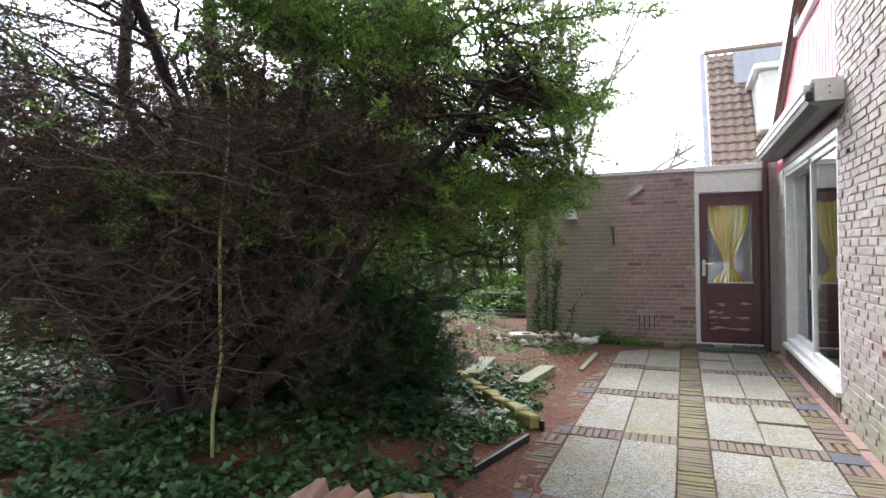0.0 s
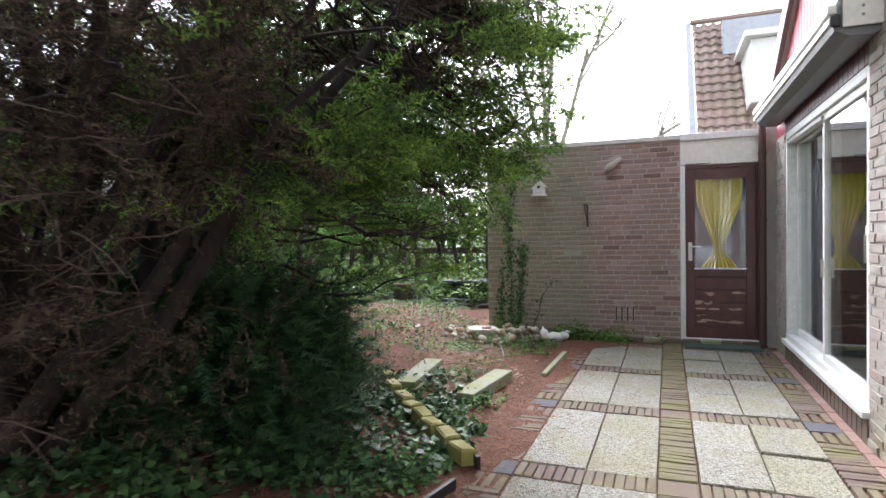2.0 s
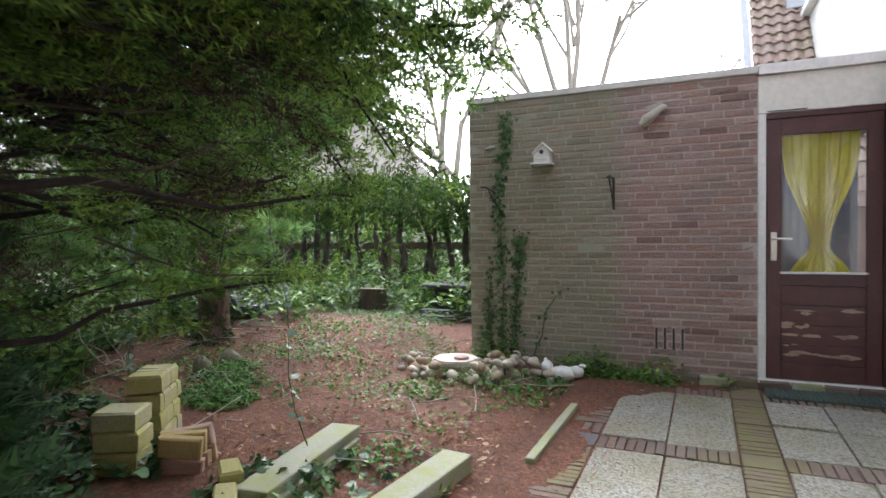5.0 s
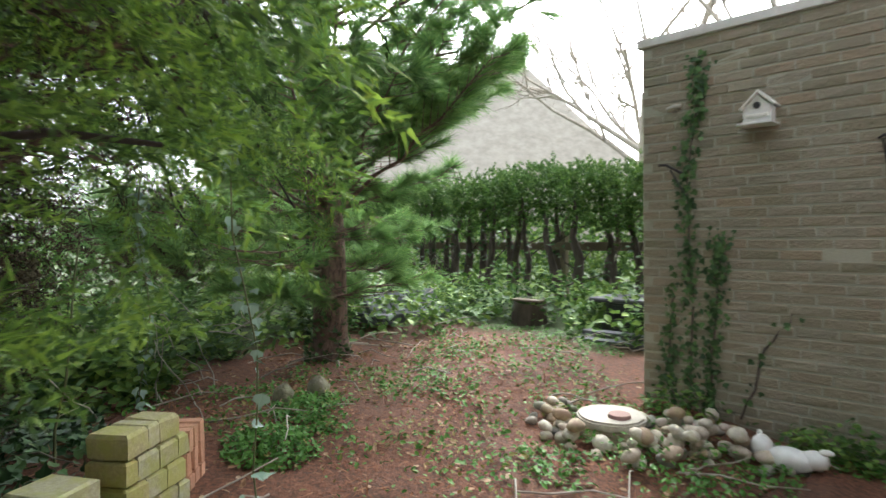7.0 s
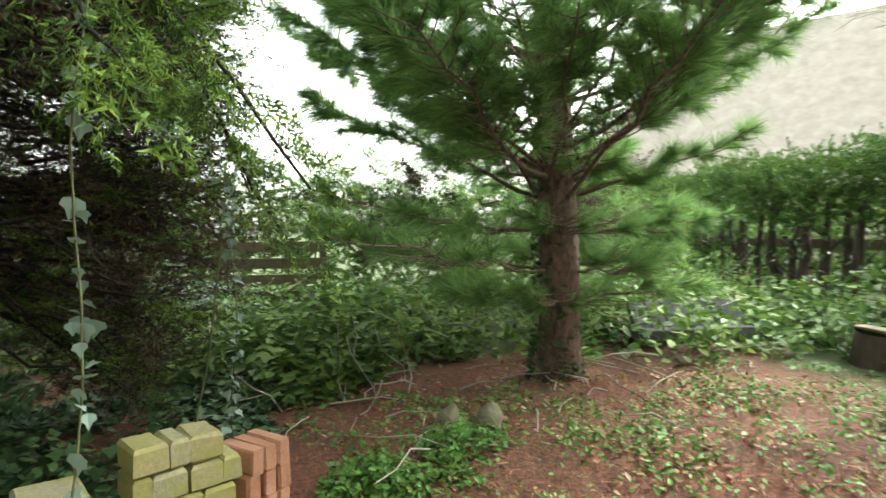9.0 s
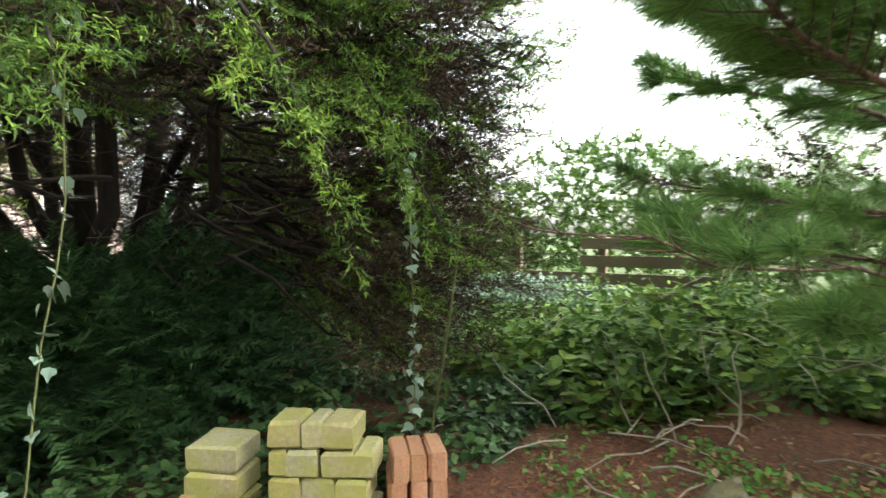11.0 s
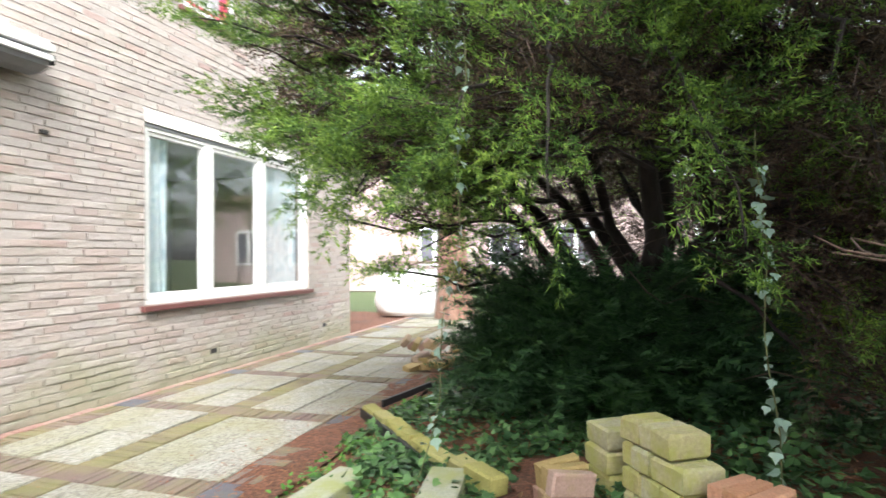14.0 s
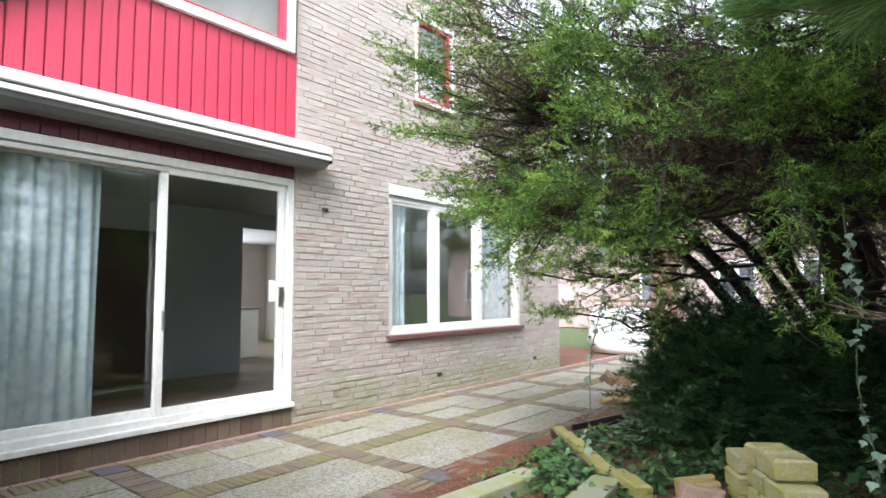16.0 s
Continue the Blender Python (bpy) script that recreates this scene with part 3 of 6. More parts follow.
def wide_window():
    w = thing("window_1", "wide white three-pane window with a red-brown sill", "window", kind="structure")
    y0, y1, z0, z1 = WIN
    frame_bars(w, "window_frame", y0, y1, z0, z1, HX + 0.02, HX + 0.11, 0.065, M_WHITE)
    for y in (4.55, 3.62):
        part("mullion", block((HX + 0.015, y - 0.055, z0 + 0.065), (HX + 0.11, y + 0.055, z1 - 0.065), 0.006), M_WHITE, w)
    for a, b in ((y0 + 0.065, 3.565), (3.675, 4.495), (4.605, y1 - 0.065)):
        frame_bars(w, "sash", a, b, z0 + 0.065, z1 - 0.065, HX + 0.035, HX + 0.095, 0.035, M_WHITE, 0.004)
        pane(w, a + 0.02, b - 0.02, z0 + 0.09, z1 - 0.09, HX + 0.06)
    part("window_sill", block((HX - 0.06, y0 - 0.05, z0 - 0.055), (HX + 0.05, y1 + 0.05, z0 - 0.004), 0.008), M_SILL, w, "red-brown tiled sill")
    part("lintel", block((HX - 0.004, y0 - 0.02, z1 + 0.002), (HX + 0.2, y1 + 0.02, z1 + 0.13), 0.006), M_CREAM, w, "cream painted lintel")
    part("track", block((HX + 0.01, y0 + 0.01, z1 - 0.03), (HX + 0.04, y1 - 0.01, z1 - 0.003)), M_GREY, w)
    curtain("curtain", "pale blue-white curtain drawn to the window's side", 4.98, 5.36, 0.8, 2.32, HX + 0.15, M_BLUECURTAIN, folds=5)
    curtain("curtain", "pale blue-white curtain drawn to the window's side", 2.68, 3.45, 0.8, 2.32, HX + 0.15, M_BLUECURTAIN, folds=9)


def upper_windows():
    w = thing("window_2", "upstairs window with red sashes and white frame", "window", kind="structure")
    y0, y1, z0, z1 = UPWIN
    frame_bars(w, "window_frame", y0, y1, z0, z1, HX - 0.01, HX + 0.1, 0.06, M_WHITE)
    frame_bars(w, "sash", y0 + 0.06, y1 - 0.06, z0 + 0.06, z1 - 0.06, HX + 0.01, HX + 0.09, 0.045, M_RED)
    pane(w, y0 + 0.1, y1 - 0.1, z0 + 0.1, z1 - 0.1, HX + 0.05)
    part("window_sill", block((HX - 0.05, y0 - 0.03, z0 - 0.05), (HX + 0.05, y1 + 0.03, z0 - 0.003), 0.006), M_SILL, w)
    part("back_panel", block((HX + 0.3, y0 - 0.2, z0 - 0.2), (HX + 0.33, y1 + 0.2, z1 + 0.2)), M_CREAM, w, "pale blind behind the glass")
    w = thing("window_3", "upstairs window in red cladding with white frame", "window", kind="structure")
    y0, y1, z0, z1 = CLADWIN
    frame_bars(w, "window_frame", y0, y1, z0, z1, HX - 0.05, HX + 0.1, 0.08, M_WHITE)
    frame_bars(w, "sash", y0 + 0.08, y1 - 0.08, z0 + 0.08, z1 - 0.08, HX - 0.02, HX + 0.09, 0.035, M_RED)
    pane(w, y0 + 0.1, y1 - 0.1, z0 + 0.1, z1 - 0.1, HX + 0.05)
    part("back_panel", block((HX + 0.3, y0 - 0.2, z0 - 0.2), (HX + 0.33, y1 + 0.2, z1 + 0.2)), M_CREAM, w, "pale blind behind the glass")


def cladding():
    c = thing("trim", "red vertical board cladding above the sliding door", "cladding", kind="structure")
    y, w = SLIDE[0], 0.118
    shapes = {}
    while y < Y1 - 0.02:
        b = min(y + w, Y1)
        z1 = roofline(b) - 0.02
        spans = [(2.70, min(z1, CLADWIN[2]) if b > CLADWIN[0] and y < CLADWIN[1] else z1)]
        if y >= CLADWIN[1] - 0.11:
            spans = [(2.70, z1)]
        for z0, zt in spans:
            if zt > z0 + 0.05:
                part("board", block((HX - 0.006, y + 0.004, z0), (HX + 0.045, b - 0.008, zt), 0.005), M_RED, c)
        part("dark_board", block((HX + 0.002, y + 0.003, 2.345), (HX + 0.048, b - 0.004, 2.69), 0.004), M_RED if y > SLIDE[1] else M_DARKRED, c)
        y += w
    part("cornice", block((HX - 0.035, SLIDE[0], 2.68), (HX + 0.0, Y1 - 0.02, 2.72), 0.006), M_WHITE, c)


def awning():
    a = thing("awning", "white and grey rolled-up awning box on the wall", "awning")
    lo, hi = 6.5, 9.62
    bm = bmesh.new()
    prof = [(HX - 0.008, 2.66), (HX - 0.13, 2.655), (HX - 0.23, 2.60), (HX - 0.255, 2.54), (HX - 0.235, 2.49), (HX - 0.16, 2.455), (HX - 0.05, 2.45), (HX - 0.008, 2.47)]
    r = [[bm.verts.new((x, y, z)) for x, z in prof] for y in (lo, hi)]
    bm.faces.new(r[0])
    bm.faces.new(r[1][::-1])
    for k in range(8):
        bm.faces.new((r[0][k - 1], r[0][k], r[1][k], r[1][k - 1]))
    bmesh.ops.recalc_face_normals(bm, faces=bm.faces)
    part("cassette", bm, M_GREY, a, "grey awning cassette")
    part("front_rail", block((HX - 0.275, lo - 0.01, 2.585), (HX - 0.225, hi + 0.01, 2.64), 0.01), M_WHITE, a, "white front rail")
    part("front_rail", block((HX - 0.268, lo - 0.01, 2.525), (HX - 0.238, hi + 0.01, 2.565), 0.008), M_WHITE, a)
    part("top_cover", block((HX - 0.225, lo - 0.02, 2.655), (HX - 0.004, hi + 0.02, 2.678), 0.006), M_WHITE, a)
    for y in (lo - 0.028, hi + 0.012):
        part("end_cap", block((HX - 0.2, y, 2.5), (HX - 0.004, y + 0.016, 2.672), 0.006), M_CREAM, a, "cream end plate with bolts")
    for z in (2.55, 2.6):
        part("bolt", block((HX - 0.11, lo - 0.034, z), (HX - 0.095, lo - 0.026, z + 0.015), 0.003), M_GREY, a)
    part("roller_end", block((HX - 0.262, lo - 0.03, 2.505), (HX - 0.21, lo - 0.012, 2.575), 0.012), M_BLACK, a)


def sliding_door():
    d = thing("door_1", "white sliding patio door with two large panes", "door", kind="structure")
    y0, y1, z0, z1 = SLIDE
    frame_bars(d, "door_frame", y0, y1, z0 + 0.06, z1, HX + 0.0, HX + 0.16, 0.07, M_WHITE)
    part("threshold", block((HX - 0.045, y0 - 0.01, z0 + 0.03), (HX + 0.14, y1 + 0.01, z0 + 0.075), 0.008), M_WHITE, d)
    mid = 7.96
    for a, b, x in ((y0 + 0.085, mid + 0.045, HX + 0.025), (mid - 0.045, y1 - 0.085, HX + 0.085)):
        frame_bars(d, "sash", a, b, z0 + 0.131, z1 - 0.071, x, x + 0.05, 0.062, M_WHITE)
        pane(d, a + 0.05, b - 0.05, z0 + 0.18, z1 - 0.12, x + 0.022)
    part("rail", block((HX + 0.005, mid, z1 - 0.12), (HX + 0.07, y1 - 0.085, z1 - 0.085), 0.004), M_TRIM, d)
    part("lock", block((HX + 0.005, y0 + 0.1, 1.12), (HX + 0.03, y0 + 0.15, 1.3), 0.006), M_CHROME, d, "steel lock plate")
    part("sticker", block((HX + 0.04, y0 + 0.165, 1.16), (HX + 0.042, y0 + 0.24, 1.36)), M_WHITE, d, "white paper sticker")
    part("door_handle", block((HX - 0.0, mid - 0.012, 0.95), (HX + 0.02, mid + 0.012, 1.1), 0.005), M_CHROME, d)
    plinth = thing("plinth", "upright bricks under the patio door, darkened for shadow", "plinth", kind="structure")
    # shadow below the threshold is put into the bricks' dark colour
    me = mesh_np("brick", *brick_mesh("", (0.05, 0.098, 0.16), M_BLUE, 2), M_DARKPILE)
    for k in range(25):
        put_mesh("brick", me, plinth).location = (HX + 0.012, y0 + 0.055 + 0.107 * k, 0.078)
    curtain("curtain", "pale blue patterned curtain drawn half across the patio door", 8.38, 9.36, 0.18, 2.26, HX + 0.2, M_BLUECURTAIN, folds=10)


def room():
    f = part("floor", block((HX + 0.28, Y0 + 0.25, -0.02), (9.5, Y1 - 0.05, 0.1)), M_FLOOR, None)
    tagged(f, "worn brown floor of the empty living room", "floor", kind="structure")
    c = part("ceiling", block((HX + 0.28, Y0 + 0.25, 2.45), (9.5, Y1 - 0.05, 2.55)), M_ROOM, None)
    tagged(c, "plain pale ceiling of the living room", "ceiling", kind="structure")
    w = thing("wall_inside", "grey plaster wall with an open doorway", "wall", kind="structure")
    part("wall_panel", block((4.6, 5.35, 0.1), (4.72, Y1 - 0.05, 2.45)), M_ROOM, w)
    part("wall_panel", block((4.6, Y0 + 0.25, 0.1), (4.72, 4.5, 2.45)), M_ROOM, w)
    part("wall_panel", block((4.6, 4.5, 2.22), (4.72, 5.35, 2.45)), M_ROOM, w)
    part("brown_panel", block((4.55, 6.58, 0.1), (4.595, 9.2, 2.05), 0.01), M_ROOMDARK, w, "dark brown wall panel")
    lamp = new("window_daylight", bpy.data.lights.new("window_daylight", "AREA"))
    lamp.data.shape, lamp.data.size, lamp.data.size_y, lamp.data.energy = "RECTANGLE", 4.4, 1.4, 90
    lamp.matrix_world = look((9.48, 5.25, 1.6), (4, 5.25, 1.4))
    k = thing("kitchen_unit", "pale kitchen cupboard seen through the doorway", "cabinet", at=(6.2, 4.6, 0.1))
    part("body", block((0, -0.6, 0), (0.6, 0.5, 0.85), 0.01), M_CREAM, k)
    part("worktop", block((-0.03, -0.62, 0.854), (0.62, 0.52, 0.89), 0.006), M_GREY, k)


wide_window(); upper_windows(); cladding(); awning(); sliding_door(); room()


def garage():
    w = thing("wall_garage", "weathered brown brick garage wall with green algae", "wall", kind="structure")
    gl, gr, top = -1.92, 0.50, 2.45
    part("wall_core", block((gl - 0.003, GY - 0.003, -0.1), (gr, GY + 0.25, top)), M_MORTAR_G, w)
    part("wall_core", block((gl - 0.003, GY + 0.25, -0.1), (gl + 0.25, 16.0, top)), M_MORTAR_G, w)
    part("wall_core", block((gl + 0.25, 15.75, -0.1), (2.0, 16.0, top)), M_MORTAR_G, w)
    part("wall_core", block((1.34, GY + 0.02, -0.1), (2.0, GY + 0.25, top)), M_MORTAR_G, w)
    lay_wall("b", w, M_GARAGE, "x", GY + 0.006, gl, gr, 0.0, top, [(-0.262 + 0.068 * k, -0.246 + 0.068 * k, 0.24, 0.42) for k in range(4)], (-0.9, 0.5, 0.5, 2.4), 11)
    lay_wall("b", w, M_GARAGE, "y", gl + 0.006, GY + 0.02, 13.5, 0.0, top, [], (0, 0, 0, 0), 12)
    # vent joints are filled with black strips in place of their inner shade
    for k in range(4):
        part("vent_shade", block((-0.263 + 0.068 * k, GY - 0.0045, 0.24), (-0.245 + 0.068 * k, GY + 0.02, 0.42)), M_BLACK, w, "vertical vent joint, its shaded depth a black strip")
    r = thing("roof_edge", "pale roof edge trim along the flat garage roof", "trim", kind="structure")
    part("roof_deck", block((gl, GY + 0.02, top), (2.0, 16.0, top + 0.06)), M_ZINC, r)
    part("trim", block((gl - 0.03, GY - 0.03, top), (0.5, GY + 0.018, top + 0.055), 0.006), M_TRIM, r)
    part("trim", block((gl - 0.03, GY + 0.02, top), (gl - 0.002, 16.0, top + 0.055), 0.006), M_TRIM, r)
    part("trim", block((0.502, GY - 0.045, 2.43), (1.42, GY + 0.018, 2.51), 0.006), M_WHITE, r)


def back_door():
    d = thing("door_2", "dark red half-glazed door with peeling paint", "door", kind="structure")
    x0, x1, top = 0.555, 1.315, 2.09
    part("door_post", block((0.5, GY - 0.012, 0.05), (x0, GY + 0.1, 2.13), 0.006), M_WHITE, d, "white door post")
    part("door_post", block((x1, GY - 0.012, 0.05), (1.35, GY + 0.1, 2.13), 0.006), M_DOOR, d)
    part("head_panel", block((0.5, GY - 0.014, 2.134), (1.42, GY + 0.1, 2.428), 0.006), M_CREAM, d, "cream board above the door")
    # a black strip on the board's face stands in for a shaded gap
    part("gap_shade", block((0.56, GY - 0.018, 2.142), (0.83, GY - 0.012, 2.15)), M_BLACK, d)
    part("head_rail", block((x0, GY - 0.005, top), (x1, GY + 0.09, 2.13), 0.005), M_DOOR, d)
    part("threshold", block((0.5, GY - 0.04, 0.03), (1.35, GY + 0.1, 0.062), 0.006), M_WHITE, d)
    y0, y1 = GY + 0.005, GY + 0.05
    st = 0.105
    part("stile", block((x0 + 0.004, y0, 0.066), (x0 + st, y1, top - 0.004), 0.005), M_DOOR, d)
    part("stile", block((x1 - st, y0, 0.066), (x1 - 0.004, y1, top - 0.004), 0.005), M_DOOR, d)
    part("rail", block((x0 + st, y0, top - 0.13), (x1 - st, y1, top - 0.004), 0.005), M_DOOR, d)
    part("rail", block((x0 + st, y0, 0.80), (x1 - st, y1, 0.89), 0.005), M_DOOR, d)
    part("rail", block((x0 + st, y0, 0.066), (x1 - st, y1, 0.19), 0.005), M_DOOR, d)
    part("glazing_bead", block((x0 + st - 0.01, y0 - 0.012, 0.888), (x1 - st + 0.01, y0 + 0.004, 0.905), 0.003), M_CREAM, d)
    for k in range(4):
        part("panel", block((x0 + st, y0 + 0.008, 0.192 + 0.152 * k), (x1 - st, y1 - 0.005, 0.34 + 0.152 * k), 0.004), M_DOOR, d)
    g = random.Random(4)
    for k in range(26):
        x, z = g.uniform(x0 + 0.06, x1 - 0.16), g.choice((0.27, 0.33, 0.42, 0.48, 0.60)) + g.gauss(0, 0.012)
        bm = bmesh.new()
        n = 9
        w, h = g.uniform(0.02, 0.09), g.uniform(0.006, 0.02)
        yy = y0 + (0.0072 if x0 + st < x < x1 - st - 0.08 and z > 0.2 else -0.0008)
        vs = [bm.verts.new((x + w * math.cos(a) * g.uniform(0.6, 1.1), yy, z + h * math.sin(a) * g.uniform(0.5, 1.2))) for a in (2 * math.pi * i / n for i in range(n))]
        bm.faces.new(vs)
        bmesh.ops.recalc_face_normals(bm, faces=bm.faces)
        part("peeled_patch", bm, M_PEEL, d, "bare wood where paint has flaked")
    pn = part("pane", block((x0 + st, GY + 0.024, 0.89), (x1 - st, GY + 0.03, top - 0.13)), M_GLASS, d)
    pn.visible_shadow = False
    plate = part("handle_plate", block((x0 + 0.03, y0 - 0.01, 0.99), (x0 + 0.075, y0 + 0.001, 1.21), 0.006), M_CHROME, d, "steel handle plate")
    tubes("door_handle", [([(x0 + 0.052, y0 - 0.008, 1.16), (x0 + 0.052, y0 - 0.05, 1.16), (x0 + 0.07, y0 - 0.055, 1.16), (x0 + 0.17, y0 - 0.055, 1.158)], 0.01)], M_CHROME, d, "steel lever handle")
    curtain("curtain", "yellow curtain tied in the middle behind the door's glass", x0 + 0.11, x1 - 0.13, 0.9, 1.97, GY + 0.075, M_YELLOW, waist=(1.1, 0.3), folds=8, along="x")
    # added sheet whose dark colour imitates the unlit space behind the glass
    b = part("dark_room", block((0.52, GY + 0.9, 0.0), (1.33, GY + 0.95, 2.4)), M_BLUE, d, "dark sheet standing in for dimness behind the door")
    m = thing("door_mat", "dark green ribbed grate before the door", "door mat", at=(0.93, 9.83, 0.005))
    part("base", block((-0.4, -0.13, 0), (0.4, 0.13, 0.012), 0.004), M_MAT, m)
    for k in range(26):
        part("rib", block((-0.385 + 0.03 * k, -0.12, 0.0125), (-0.37 + 0.03 * k, 0.12, 0.022), 0.003), M_MAT, m)
    s = thing("door_step", "worn kerb bricks along the wall's foot", "step", kind="structure")
    x = -0.35
    me = [mesh_np("kerb_brick", *brick_mesh("", (0.205, 0.09, 0.07), M_DARKPILE, q), m2) for q, m2 in ((1, M_DARKPILE), (2, M_CLINKER), (3, M_CONCRETE))]
    k = 0
    while x < 1.25:
        put_mesh("kerb_brick", me[(k * 5 + 1) % 3], s).location = (x + 0.1, GY - 0.07, 0.02)
        x += 0.215
        k += 1


def drainpipe():
    p = thing("drainpipe", "brown downpipe at the corner of the house", "drainpipe")
    x, y = 1.36, 9.95
    tubes("pipe", [([(x, y, 0.02), (x, y, 1.0), (x, y, 2.5), (x, y, 2.62)], 0.04)], M_PIPE, p, sides=12)
    tubes("hopper", [([(x, y, 2.55), (x, y, 2.66)], 0.052)], M_ZINC, p, "grey pipe socket", 12)
    for z in (0.55, 1.45, 2.2):
        tubes("clip", [([(x, y, z), (x, y, z + 0.03)], 0.046)], M_PIPE, p, sides=12)
    g = thing("gutter", "grey gutter along the low eave", "gutter")
    tubes("gutter_trough", [([(x - 0.02, 10.05, 2.7), (3.0, 10.05, 2.72), (9.5, 10.05, 2.72)], 0.06)], M_ZINC, g, sides=10)


garage(); back_door(); drainpipe()


# ---- trees and shrubs ----
SPRAY_Y = needles(24, 0.036, 0.009, 1.05, 0.16, True, 3, 0.5)
TUFT_P = needles(26, 0.125, 0.0055, 0.68, 0.07, seed=4, bush=0.1)
SPRAY_H = needles(22, 0.055, 0.017, 0.8, 0.13, seed=6)
LEAF_I, LEAF_B = leaf(1, 0.95, True), leaf(1, 0.7, False)


def bend(a, b, sag, n=6, wob=0.06):
    """A crooked line from a to b that sags (or rises) on the way."""
    a, b = np.asarray(a, float), np.asarray(b, float)
    s = np.linspace(0, 1, n)[:, None]
    p = a + (b - a) * s
    p[:, 2] += sag * np.sin(np.pi * s[:, 0])
    p[1:-1] += rng.normal(0, wob, (n - 2, 3))
    return p


def in_lobes(count, lobes, shell=0.35):
    """Points in a union of ellipsoids, more of them towards the outside."""
    c, r = np.array([q[0] for q in lobes], float), np.array([q[1] for q in lobes], float)
    w = r.prod(1)
    k = rng.choice(len(lobes), count, p=w / w.sum())
    return c[k] + unit(count) * r[k] * (rng.uniform(0, 1, count) ** shell)[:, None]


def plume(seed, length=0.34, twigs=12, per=14):
    """A feathery spray: short side twigs up a drooping axis, each set with fine scales."""
    g = np.random.default_rng(seed)
    v, f = [], []

    def scale_leaf(at, d, ln, w):
        side = np.cross(d, g.normal(0, 1, 3))
        side /= np.linalg.norm(side) + 1e-9
        o = len(v)
        v.extend([at - side * w / 2, at + side * w / 2, at + d * ln])
        f.append([o, o + 1, o + 2])
    for k in range(twigs + 1):
        s = k / twigs
        at = np.array([g.normal(0, 0.006), length * s * 0.86, -0.035 * s * s + g.normal(0, 0.006)])
        a = (k % 2) * np.pi + g.normal(0, 0.55)
        d = np.array([math.cos(a) * 0.75, 0.75, math.sin(a) * 0.75]) if k < twigs else np.array([0.0, 1.0, 0.15])
        d /= np.linalg.norm(d)
        ln = (0.12 - 0.065 * s) * g.uniform(0.75, 1.2)
        for j in range(per):
            u = (j + 0.4) / per
            e = d * 0.7 + g.normal(0, 0.5, 3)
            scale_leaf(at + d * ln * u + g.normal(0, 0.005, 3), e / np.linalg.norm(e), 0.027 * g.uniform(0.75, 1.3), 0.007)
    return np.array(v), np.array(f)


PLUMES = [plume(40 + k) for k in range(3)]
DEAD_PLUMES = [plume(50 + k, 0.36, 10, 8) for k in range(3)]
# the crown: centre and half-axes of its masses
LOBES_J = [((-2.8, 4.7, 3.6), (2.2, 2.0, 1.7)), ((-1.25, 5.25, 2.75), (1.0, 1.3, 1.15)), ((-1.8, 4.5, 2.2), (1.0, 1.0, 0.8)), ((-2.45, 6.3, 2.35), (1.4, 0.95, 0.95)), ((-4.4, 4.5, 2.9), (1.8, 1.6, 1.5)),
           ((-2.6, 4.2, 5.0), (1.7, 1.6, 1.3)), ((-4.3, 6.0, 2.9), (1.2, 1.1, 1.1)), ((-1.2, 5.0, 4.2), (1.2, 1.2, 1.0)), ((-0.7, 6.0, 3.7), (0.75, 0.7, 0.7)), ((-4.2, 5.7, 1.5), (1.1, 1.0, 1.1)), ((-3.1, 3.6, 2.8), (1.7, 0.8, 1.2)),
           ((-3.5, 6.5, 2.6), (1.3, 0.75, 1.2)), ((-1.0, 6.3, 2.4), (0.6, 0.7, 0.75)), ((-0.85, 6.6, 3.0), (0.5, 0.6, 0.6)), ((-3.85, 6.6, 1.3), (0.6, 0.45, 1.0)), ((-2.3, 6.8, 1.95), (0.9, 0.45, 0.6)), ((-1.35, 6.2, 1.6), (0.55, 0.5, 0.55))]


